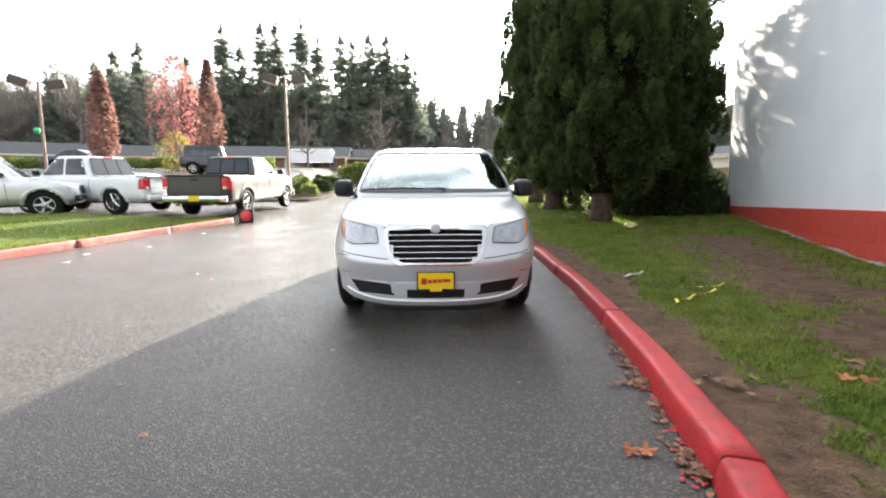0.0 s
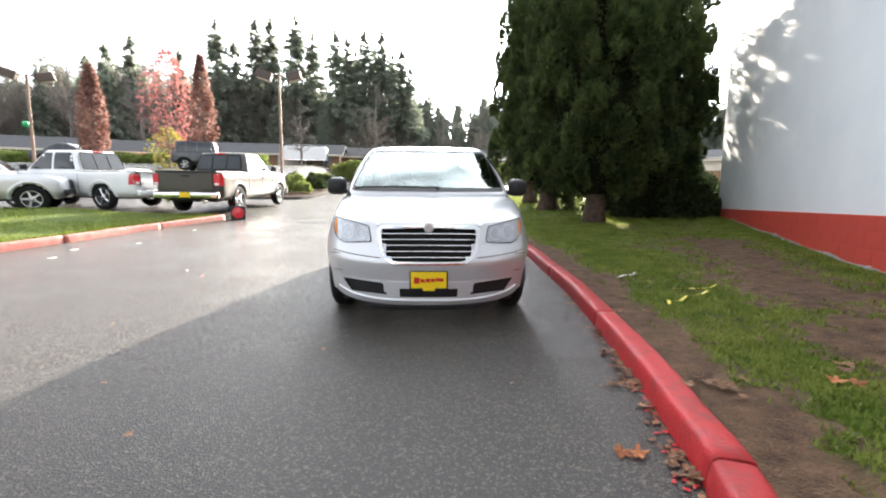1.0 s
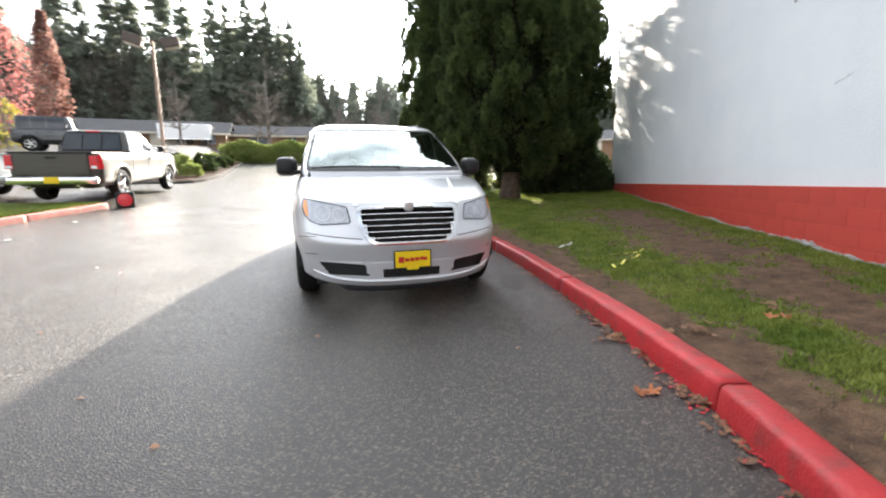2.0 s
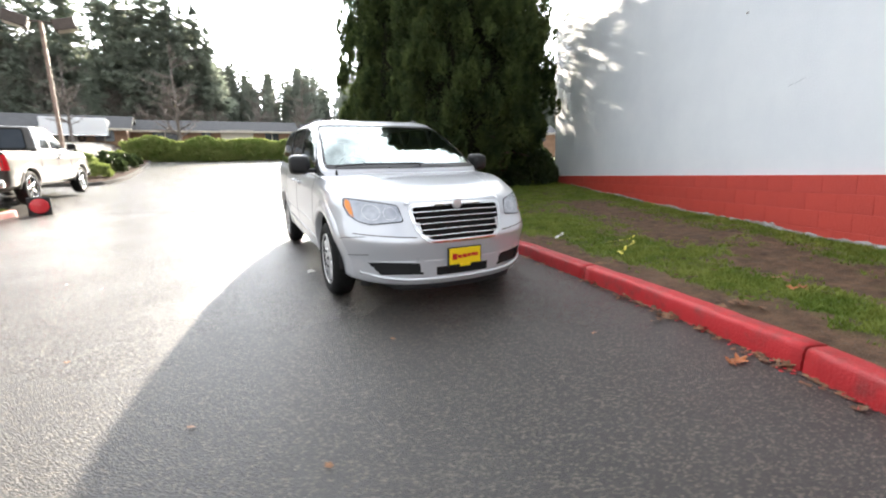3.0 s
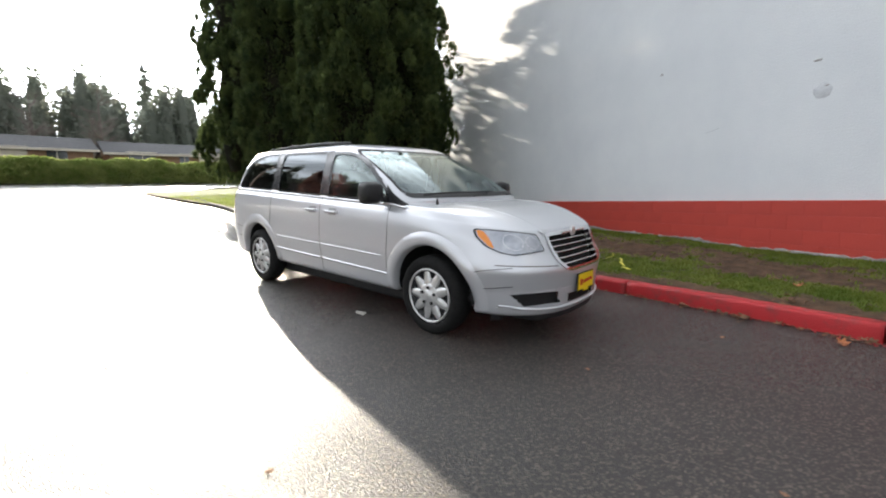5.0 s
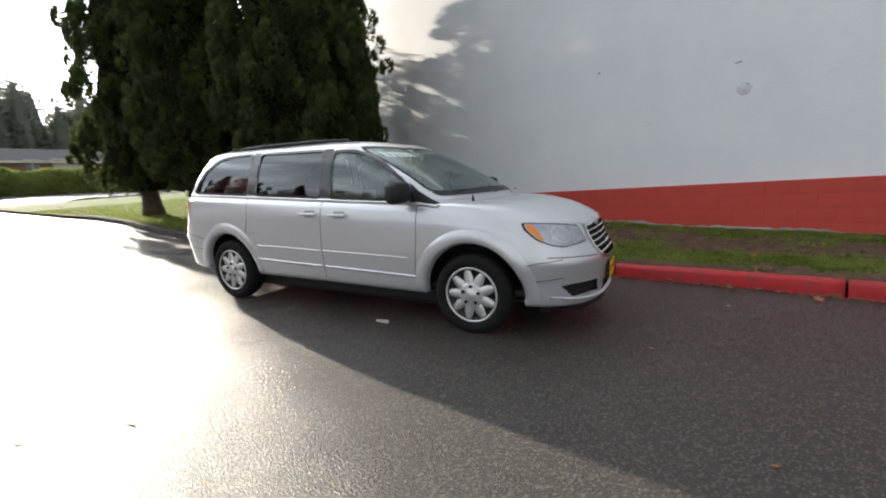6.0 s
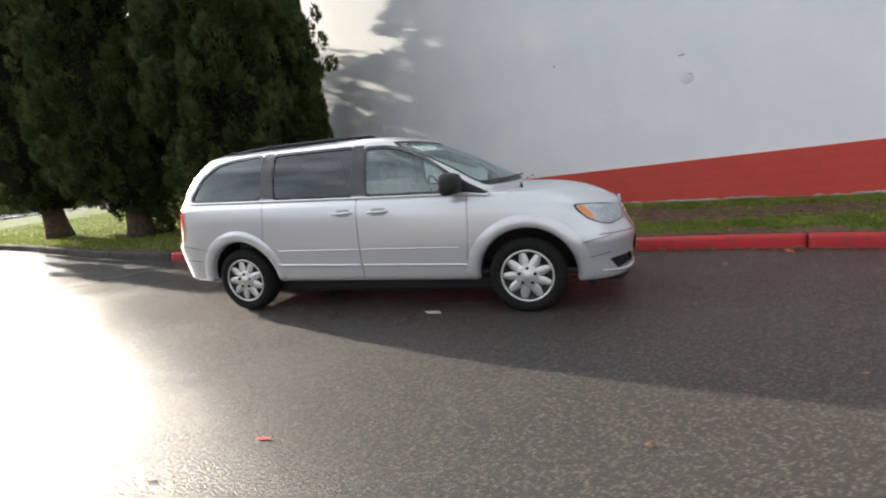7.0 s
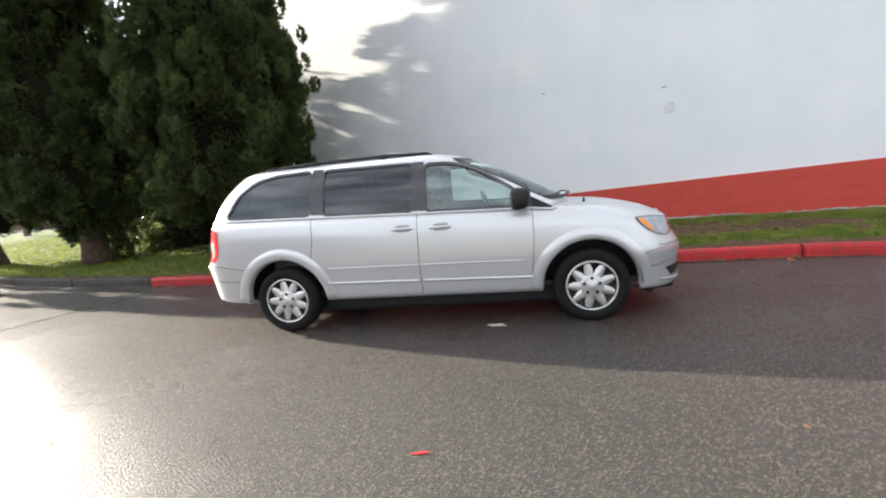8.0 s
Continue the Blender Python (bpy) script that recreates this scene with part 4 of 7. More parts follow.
        # door handles, each over a flat patch coloured dark for the recess shade
        for y0, zz in ((1.46, 1.004), (1.84, 1.012)):
            bm = bmesh.new()
            box(bm, (0.026, 0.21, 0.026), (s * (sh.side_x(y0 - 0.08, zz) + 0.028), y0 - 0.09, zz), 0.009)
            box(bm, (0.03, 0.03, 0.024), (s * (sh.side_x(y0, zz) + 0.012), y0, zz), 0.005)
            box(bm, (0.03, 0.03, 0.024), (s * (sh.side_x(y0 - 0.17, zz) + 0.012), y0 - 0.18, zz), 0.005)
            hnd = part("door_handle", bm, M["silver"], van)
            cup = rounded([(y0 - 0.02, zz - 0.035), (y0 - 0.02, zz + 0.035), (y0 - 0.17, zz + 0.035), (y0 - 0.17, zz - 0.035)], 0.03)
            part("handle_recess", pane_mesh("handle_recess", cup, flank(s, 0.0015), M["cup_shade"], 0.03), M["cup_shade"], hnd)
        # mirror
        bm = boxed((0.215, 0.165, 0.200), (0, 0, 0), 0.05)
        for v in bm.verts:
            if v.co.y < 0:
                v.co.x *= 0.88
                v.co.z *= 0.90
        bmesh.ops.transform(bm, matrix=pose(s * 1.045, 0.60, 1.210, 0, 0, 12 * s), verts=bm.verts)
        mir = part("mirror", bm, M["dark_plastic"], van, "black plastic door mirror", True)
        part("mirror_arm", boxed((0.13, 0.06, 0.05), (s * 0.94, 0.575, 1.150), 0.015), M["dark_plastic"], mir)
        part("mirror_glass", boxed((0.17, 0.004, 0.125), (s * 1.048, 0.662, 1.210), 0.0, (0, 0, 12 * s)), M["chrome"], mir)
        # headlight: housing, lens, amber corner
        def nose(y, z, out=0.0, s=s):
            return (s * (sh.side_x(y, z) + out), y, z)
        hl = [(0.485, 0.775), (0.60, 0.765), (0.72, 0.752), (0.79, 0.772), (0.842, 0.815), (0.862, 0.885), (0.850, 0.942), (0.76, 0.932), (0.62, 0.912), (0.51, 0.893)]

        def fr(x, z, out=0.006, s=s):
            return (s * x, sh.front_y(x, z) - out, z)
        poly = rounded(hl, 0.015, 3)
        hb = part("headlight", pane_mesh("headlight", poly, fr, M["headlight_lens"], 0.035), M["headlight_lens"], van, "clear hazed headlight")
        part("headlight_seal", band_mesh("headlight_seal", poly, grow(poly, 0.008), lambda x, z: fr(x, z, 0.007), M["dark_plastic"]), M["dark_plastic"], hb)
        am = [(0.815, 0.798), (0.838, 0.818), (0.859, 0.885), (0.848, 0.938), (0.822, 0.932)]
        part("turn_lens", pane_mesh("turn_lens", rounded(am, 0.01, 3), lambda x, z: fr(x, z, 0.010), M["amber"], 0.03), M["amber"], hb, "amber corner lens")
        for cx, cz, cr in ((0.70, 0.845, 0.062), (0.57, 0.835, 0.05)):
            ring = [(cx + cr * math.cos(a), cz + cr * math.sin(a)) for a in np.linspace(0, 2 * math.pi, 25)[:-1]]
            part("reflector", band_mesh("reflector", [(cx + (p[0] - cx) * 0.94, cz + (p[1] - cz) * 0.94) for p in ring], ring, lambda x, z: fr(x, z, 0.009), M["white_lens"]), M["white_lens"], hb)
        # bumper creases as dark strips for their shade, lower intake
        cr = [(0.40 + 0.02 * k, 0.648 + 0.0012 * k) for k in range(23)]
        part("bumper_crease", strip_mesh("bumper_crease", cr, 0.0045, lambda x, z, out=0: fr(x, z, out + 0.001), M["lamp_housing"], 0.001), M["lamp_housing"], van)
        intake = [(0.32, 0.318), (0.68, 0.318), (0.785, 0.455), (0.37, 0.455)]
        part("intake", pane_mesh("intake", rounded(intake, 0.02, 3), lambda x, z: (s * x, sh.front_y(x, z) + 0.03, z), M["dark_plastic"], 0.05), M["dark_plastic"], van)
        ip = rounded([(0.33, 0.326), (0.67, 0.326), (0.775, 0.447), (0.375, 0.447)], 0.02, 3)
        part("intake_rim", band_mesh("intake_rim", grow(ip, -0.012), grow(ip, 0.034), lambda x, z: fr(x, z, 0.004), M["silver"]), M["silver"], van)
        # tail light
        tl = rounded([(4.00, 0.80), (3.93, 0.80), (3.85, 0.805), (3.80, 0.86), (3.775, 0.98), (3.785, 1.10), (3.82, 1.155), (3.95, 1.15), (3.98, 1.0)], 0.02, 3)
        part("tail_light", pane_mesh("tail_light", rounded([(0.66, 0.81), (0.885, 0.81), (0.895, 0.95), (0.88, 1.10), (0.84, 1.15), (0.72, 1.14), (0.68, 1.0)], 0.02, 3), lambda x, z: (s * x, sh.rear_y(x, z) + 0.008, z), M["red_lens"], 0.03), M["red_lens"], van, "red tail light")
        part("tail_light", pane_mesh("tail_light", tl, flank(s, 0.006), M["red_lens"], 0.03), M["red_lens"], van, "red tail light round the corner")
        part("reverse_lens", pane_mesh("reverse_lens", rounded([(0.70, 0.93), (0.888, 0.93), (0.893, 1.0), (0.70, 1.0)], 0.01, 3), lambda x, z: (s * x, sh.rear_y(x, z) + 0.012, z), M["white_lens"], 0.03), M["white_lens"], van)
        # roof rail
        rail = [(s * 0.60, 1.42, 1.69), (s * 0.61, 1.50, 1.728), (s * 0.615, 1.9, 1.744), (s * 0.615, 2.5, 1.748), (s * 0.61, 3.0, 1.738), (s * 0.60, 3.36, 1.708), (s * 0.59, 3.46, 1.68)]
        rl = part("roof_rail", tube(rail, 0.017, 8), M["dark_plastic"], van, "black roof rail", True)
        for yy, zz in ((1.95, 1.735), (2.7, 1.74), (3.2, 1.72)):
            part("rail_foot", boxed((0.03, 0.09, 0.06), (s * 0.612, yy, zz), 0.008), M["dark_plastic"], rl)
        # wiper
        part("wiper", tube([(s * 0.44 - 0.33, 0.17 + 0.04 * (s < 0), 1.190), (s * 0.38 - 0.30, 0.130 + 0.02 * (s < 0), 1.208), (s * 0.2 - 0.17, 0.105, 1.215), (s * 0.0 - 0.10 + 0.04 * s, 0.108, 1.213), (-s * 0.10 + 0.02, 0.108, 1.212)], 0.009, 6), M["dark_plastic"], van, "black wiper arm")
        part("washer_nozzle", boxed((0.02, 0.03, 0.012), (s * 0.28, 0.02, 1.178), 0.004), M["dark_plastic"], van)
        part("hood_crease", strip_mesh("hood_crease", [(-0.80 + 0.035 * k, 0.43 + 0.006 * k) for k in range(24)], 0.02, lambda y, x, out=0: (s * x, y, hood_z(sh, x, y) + out * 0.5 - 0.001), M["silver"], 0.005), M["silver"], van)

    # antenna on the near fender
    part("antenna", lathe([(0, 0.014), (0.02, 0.012), (0.05, 0.006), (0.05, 0.0001)], 10, "z"), M["dark_plastic"], van).location = (-0.80, 0.02, 1.118)
    # windscreen and its black border
    outline = rounded([(-0.835, 1.200), (0.835, 1.200), (0.722, 1.640), (-0.722, 1.640)], 0.06, 6)

    def screen(x, z, out=-0.002):
        return (x, sh.front_y(x, z) - out, z)
    scr = part("windscreen", pane_mesh("windscreen", subdivided(outline, 0.06), lambda x, z: screen(x, z, 0.0), M["glass_clear"], 0.07), M["glass_clear"], van, "clear windscreen with lettering bars along the top")
    o2 = subdivided(outline, 0.06)
    part("screen_border", band_mesh("screen_border", grow(o2, -0.010), grow(o2, 0.010), lambda x, z: screen(x, z, 0.004), M["dark_plastic"]), M["dark_plastic"], scr, "black windscreen border")
    for k in range(6):
        part("window_lettering", pane_mesh("window_lettering", [(-0.68 + 0.065 * k, 1.535), (-0.635 + 0.065 * k, 1.535), (-0.628 + 0.062 * k, 1.59), (-0.67 + 0.062 * k, 1.59)], lambda x, z: screen(x, z, 0.003), M["pale_green"], 0.05), M["pale_green"], scr, "pale green illegible lettering bar")
    cowl = rounded([(-0.82, 1.166), (0.82, 1.166), (0.845, 1.203), (-0.845, 1.203)], 0.02, 3)
    part("cowl", pane_mesh("cowl", subdivided(cowl, 0.06), lambda x, z: screen(x, z, 0.006), M["dark_plastic"], 0.06), M["dark_plastic"], van)
    rearp = rounded([(-0.66, 1.26), (0.66, 1.26), (0.58, 1.56), (-0.58, 1.56)], 0.05, 5)
    part("rear_window", pane_mesh("rear_window", rearp, lambda x, z: (x, sh.rear_y(x, z) - 0.002, z), M["glass_dark"], 0.08), M["glass_dark"], van, "tinted rear window")
    part("rear_window_border", band_mesh("rear_window_border", grow(rearp, -0.02), grow(rearp, 0.035), lambda x, z: (x, sh.rear_y(x, z) + 0.004, z), M["dark_plastic"]), M["dark_plastic"], van)

    # grille
    gr = rounded([(-0.30, 0.612), (0.30, 0.612), (0.385, 0.69), (0.425, 0.888), (0.0, 0.902), (-0.425, 0.888), (-0.385, 0.69)], 0.05, 5)
    gri = part("grille", pane_mesh("grille", subdivided(gr, 0.06), lambda x, z: (x, sh.front_y(x, z) + 0.06, z), M["rubber"], 0.06), M["rubber"], van, "black grille with bright horizontal bars")
    gs = subdivided(gr, 0.05)
    part("grille_frame", band_mesh("grille_frame", grow(gs, -0.012), grow(gs, 0.016), lambda x, z: (x, sh.front_y(x, z) - 0.010, z), M["chrome"]), M["chrome"], gri, "chrome grille surround")
    for k in range(5):
        z = 0.652 + 0.046 * k
        hw = float(np.interp(z, (0.612, 0.69, 0.888), (0.315, 0.385, 0.422)))
        ln = [(-hw + 2 * hw * i / 24, z + 0.006 * (1 - (2 * i / 24 - 1) ** 2)) for i in range(25)]
        part("grille_bar", strip_mesh("grille_bar", ln, 0.0043, lambda x, zz, out=0: (x, sh.front_y(x, zz) + 0.004 - out, zz), M["chrome"], 0.010), M["chrome"], gri, "chrome grille bar")
    em = part("badge", lathe([(0, 0.045), (0.012, 0.042), (0.016, 0.03), (0.014, 0.0001)], 24), M["hubcap"], gri, "round silver badge", True)
    em.matrix_local = pose(0, sh.front_y(0, 0.90) - 0.002, 0.893, 0, 0, -90)
    for s in (-1, 1):
        part("badge_wing", boxed((0.17, 0.012, 0.017), (s * 0.125, sh.front_y(0.12, 0.895) - 0.008, 0.893), 0.005), M["chrome"], gri)
    # lower centre intake, lip, plate
    part("lower_intake", pane_mesh("lower_intake", [(-0.27, 0.30), (0.27, 0.30), (0.27, 0.385), (-0.27, 0.385)], lambda x, z: (x, sh.front_y(x, z) + 0.03, z), M["dark_plastic"], 0.06), M["dark_plastic"], van)
    lip = [(-0.80 + 0.04 * k, 0.292 + 0.05 * ((-0.80 + 0.04 * k) / 0.8) ** 4) for k in range(41)]
    part("bumper_lip", strip_mesh("bumper_lip", lip, 0.014, lambda x, z, out=0: (x, sh.front_y(x, z) - out - 0.004, z), M["silver"], 0.014), M["silver"], van)
    part("air_dam", strip_mesh("air_dam", [(p[0] * 0.97, 0.235) for p in lip], 0.035, lambda x, z, out=0: (x, sh.front_y(x, 0.26) + 0.02 - out, z), M["dark_plastic"], 0.01), M["dark_plastic"], van)
    py = sh.front_y(0, 0.467)
    pl = part("number_plate", boxed((0.315, 0.012, 0.165), (0, py - 0.022, 0.467), 0.006), M["dark_plastic"], van, "yellow dealer plate in a black frame")
    part("plate_face", boxed((0.292, 0.004, 0.135), (0, py - 0.030, 0.474), 0.001), M["yellow"], pl, "yellow plate face")
    for k, (x0, x1, zz, h) in enumerate(((-0.12, -0.075, 0.472, 0.05), (-0.068, -0.03, 0.470, 0.026), (-0.024, 0.012, 0.473, 0.03), (0.018, 0.05, 0.475, 0.028), (0.056, 0.12, 0.478, 0.026))):
        part("plate_mark", boxed((x1 - x0, 0.002, h), ((x0 + x1) / 2, py - 0.0335, zz), 0.0, (0, 4, 0)), M["red_ink"], pl, "red illegible lettering bar")
    part("plate_tab", boxed((0.10, 0.004, 0.02), (0, py - 0.0315, 0.396), 0.0), M["yellow"], pl)

    # cabin: floor, dash, wheel, seats
    part("floor_pan", boxed((1.66, 4.4, 0.06), (0, 1.75, 0.36), 0.02), M["dark_plastic"], van)
    part("dashboard", boxed((1.55, 0.55, 0.34), (0, 0.52, 0.98), 0.10), M["grey_cloth"], van, "grey dashboard", True)
    part("sun_visor_band", boxed((1.2, 0.25, 0.02), (0, 1.34, 1.64), 0.008), M["grey_cloth"], van)
    ringpts = [(-0.40 + 0.185 * math.cos(a), 0.93 + 0.06 * math.sin(a), 1.11 + 0.175 * math.sin(a)) for a in np.linspace(0, 2 * math.pi, 29)]
    stw = part("steering_wheel", tube(ringpts, 0.016, 8), M["dark_plastic"], van, "", True)
    part("steering_hub", boxed((0.2, 0.06, 0.10), (-0.40, 0.91, 1.09), 0.02), M["dark_plastic"], stw)
    for yy, xs in ((1.55, (-0.42, 0.42)), (2.45, (-0.42, 0.42)), (3.3, (-0.4, 0.4))):
        for xx in xs:
            st = part("car_seat", boxed((0.50, 0.50, 0.18), (xx, yy - 0.18, 0.66), 0.06), M["grey_cloth"], van, "grey cloth seat", True)
            part("seat_back", boxed((0.48, 0.16, 0.62), (xx, yy + 0.13, 0.98), 0.06, (-12, 0, 0)), M["grey_cloth"], st, "", True)
            part("headrest", boxed((0.25, 0.10, 0.17), (xx, yy + 0.22, 1.37), 0.04, (-8, 0, 0)), M["grey_cloth"], st, "", True)
    part("exhaust_and_floor", boxed((1.46, 3.6, 0.17), (0, 1.62, 0.235), 0.04), M["dark_plastic"], van)
    return van


def hood_z(sh, x, y):
    """Height of the bonnet at x, y."""
    k = min(int(abs(x) / 0.02), len(sh.xs) - 1)
    v, w = sh.front[:, 0, k], sh.front[:, 1, k]
    ok = w > 0.90
    o = np.argsort(v[ok], kind="stable")
    return float(np.interp(y, v[ok][o], w[ok][o]))


minivan()

# ---- trees ----
def sprays(centres, outs, length, width, blades, rng, droop=0.0, spread=0.7, corners=4):
    """Fans of narrow leaf blades, four-cornered or plain pointed ones: verts and faces as arrays."""
    n = len(centres)
    vs, fs = [], []
    for b in range(blades):
        d = outs + rng.normal(0, spread, (n, 3))
        d[:, 2] -= droop
        d /= np.linalg.norm(d, axis=1, keepdims=True) + 1e-9
        s = np.cross(d, rng.normal(0, 1, (n, 3)))
        s /= np.linalg.norm(s, axis=1, keepdims=True) + 1e-9
        ln = length * rng.uniform(0.6, 1.3, (n, 1))
        w = width * rng.uniform(0.6, 1.3, (n, 1))
        a = centres - d * ln * 0.15
        m = centres + d * ln * 0.5
        ring = [a, m + s * w, centres + d * ln, m - s * w] if corners == 4 else [a + s * w, a + d * ln * 1.15, a - s * w]
        vs.append(np.stack(ring, 1).reshape(-1, 3))
        k = np.arange(n)[:, None] * corners + b * n * corners
        fs.append(np.concatenate([k + i for i in range(corners)], 1))
    return np.concatenate(vs), np.concatenate(fs)


def leaf_mesh(name, v, f, mat):
    me = bpy.data.meshes.new(name)
    me.vertices.add(len(v))
    me.vertices.foreach_set("co", np.asarray(v, dtype=np.float32).ravel())
    me.loops.add(f.size)
    me.loops.foreach_set("vertex_index", np.asarray(f, dtype=np.int32).ravel())
    me.polygons.add(len(f))
    me.polygons.foreach_set("loop_start", np.arange(0, f.size, f.shape[1], dtype=np.int32))
    me.update(calc_edges=True)
    me.materials.append(mat)
    return me


def blob_rows(profile, seed, lumps, sides=28, rows=26):
    """A lumpy hull from (height, radius) pairs."""
    zs = [p[0] for p in profile]
    rs = [p[1] for p in profile]
    verts, faces = [], []
    for i in range(rows + 1):
        z = zs[0] + (zs[-1] - zs[0]) * i / rows
        r0 = float(np.interp(z, zs, rs))
        for k in range(sides):
            a = 2 * math.pi * k / sides
            r = r0 * (1 + lumps * noise.noise((math.cos(a) * 2 + seed, math.sin(a) * 2, z * 0.9)))
            verts.append((r * math.cos(a), r * math.sin(a), z))
    for i in range(rows):
        for k in range(sides):
            faces.append((i * sides + k, i * sides + (k + 1) % sides, (i + 1) * sides + (k + 1) % sides, (i + 1) * sides + k))
    return verts, faces


def cypress(name_seed, height, profile, count, trunk_r, label):
    """A tall dense cypress: flared trunk, limbs, near-black hull for the inner shade, a crown of lobed sprays."""
    rng = np.random.default_rng(name_seed)
    tree = empty("cypress_tree", Matrix(), label, "tree", "cypresses by the drive")
    pts = [(0.03 * math.sin(i), 0.03 * math.cos(2 * i), -0.15 + i * height * 0.9 / 8) for i in range(9)]
    rad = [trunk_r * 1.4, trunk_r * 0.85] + [trunk_r * 0.8 * (1 - i / 9) + 0.02 for i in range(2, 9)]
    pts.insert(1, (0, 0, 0.35))
    rad.insert(1, trunk_r * 1.1)
    part("trunk", tube(pts, rad, 12), M["bark"], tree, "brown fibrous bark trunk", True)
    for k in range(10):
        a, z = rng.uniform(0, 6.28), rng.uniform(0.9, 3.4)
        r = float(np.interp(z + 0.8, [p[0] for p in profile], [p[1] for p in profile])) * 0.8
        q = [(0, 0, z), (r * 0.4 * math.cos(a), r * 0.4 * math.sin(a), z + 0.05), (r * math.cos(a), r * math.sin(a), z - 0.15 + 0.4 * rng.random())]
        part("limb", tube(q, [0.07, 0.05, 0.015], 6), M["bark"], tree)
    # dark hull inside the crown: shade painted in behind the gaps
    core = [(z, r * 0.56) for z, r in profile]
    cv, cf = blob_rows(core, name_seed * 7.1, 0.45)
    part("inner_foliage", mesh("inner_foliage", cv, cf, M["needle_core"], True), M["needle_core"], tree, "near-black inner hull standing in for the crown's shade")
    zs, rs = np.array([p[0] for p in profile]), np.array([p[1] for p in profile])
    # flame-shaped tufts that lean up and outwards, deep gaps between them, loose shoots at the rim
    groups_c, groups_o = [], []
    for share, per, lo, hi, deep, loose in ((0.66, 190, 0.20, 0.42, 0.83, 0.16), (0.20, 70, 0.10, 0.20, 0.99, 0.14), (0.14, 60, 0.2, 0.4, 0.58, 0.1)):
        nb = int(count * share) // per
        zb = rng.uniform(0, 1, nb * 4) * (zs[-1] - zs[0]) + zs[0]
        keep = rng.random(nb * 4) < np.interp(zb, zs, rs) / rs.max()
        zb = zb[keep][:nb]
        nb = len(zb)
        ab = rng.uniform(0, 2 * np.pi, nb)
        lob = np.array([1 + 0.30 * noise.noise((math.cos(a) * 2.2 + name_seed, math.sin(a) * 2.2, z * 0.8)) for a, z in zip(ab, zb)])
        rb = np.interp(zb, zs, rs) * lob * rng.uniform(deep - loose, deep + loose, nb)
        cb = np.stack([rb * np.cos(ab), rb * np.sin(ab), zb], 1)
        size = rng.uniform(lo, hi, (nb, 1))
        way = np.stack([np.cos(ab), np.sin(ab), np.full(nb, 0.55)], 1)
        d = rng.normal(0, 1, (nb * per, 3)) + np.repeat(way, per, 0) * 0.7
        d /= np.linalg.norm(d, axis=1, keepdims=True)
        lift = np.clip(d[:, 2:3], 0, 1)
        groups_c.append(np.repeat(cb, per, 0) + d * np.repeat(size, per, 0) * np.array([0.62, 0.62, 1.05]) * (1 + 0.5 * lift ** 2) * rng.uniform(0.75, 1.03, (nb * per, 1)))
        groups_o.append(d * 0.8 + np.repeat(way, per, 0) * 0.4)
    v, f = sprays(np.concatenate(groups_c), np.concatenate(groups_o), 0.105, 0.021, 3, rng, -0.25, 0.42, 3)
    part("crown", leaf_mesh("crown", v, f, M["needle"]), M["needle"], tree, "dark green tufted evergreen foliage")
    return tree


CYP_A = [(0.75, 0.6), (1.1, 1.35), (1.85, 1.8), (3.5, 1.95), (5.0, 1.88), (6.8, 1.65), (8.4, 1.3), (9.8, 0.85), (11.0, 0.15)]
CYP_B = [(0.9, 0.7), (1.4, 1.4), (2.4, 1.66), (4.5, 1.58), (6.5, 1.42), (8.6, 1.2), (10.5, 0.8), (12.0, 0.15)]

CYP_C = [(0.9, 0.8), (1.5, 1.75), (2.6, 2.0), (4.0, 1.86), (6.0, 1.62), (8.0, 1.48), (10.0, 1.0), (12.0, 0.15)]


def bz(x, y):
    return berm(x, y)


ta = cypress(3, 11, CYP_A, 100000, 0.25, "broad dark green cypress with a thick trunk on the lawn")
ta.matrix_world = pose(4.80, 7.30, bz(4.8, 7.3), 0, 0, 20)
tb = cypress(5, 12, CYP_B, 70000, 0.30, "tall slender dark green cypress in the row by the drive")
tb.matrix_world = pose(4.75, 11.7, bz(4.75, 11.7), 0, 0, 80)
te = copy_thing(tb, pose(6.65, 8.3, bz(6.65, 8.3) + 0.1, 0, 0, 140))
te.scale = (1.0, 1.0, 0.97)
tagged(te, "dark green cypress close to the building's wall")
tc = cypress(8, 12, CYP_C, 60000, 0.30, "broad-footed dark green cypress at the end of the row")
tc.matrix_world = pose(5.12, 15.8, bz(5.12, 15.8), 0, 0, 200)


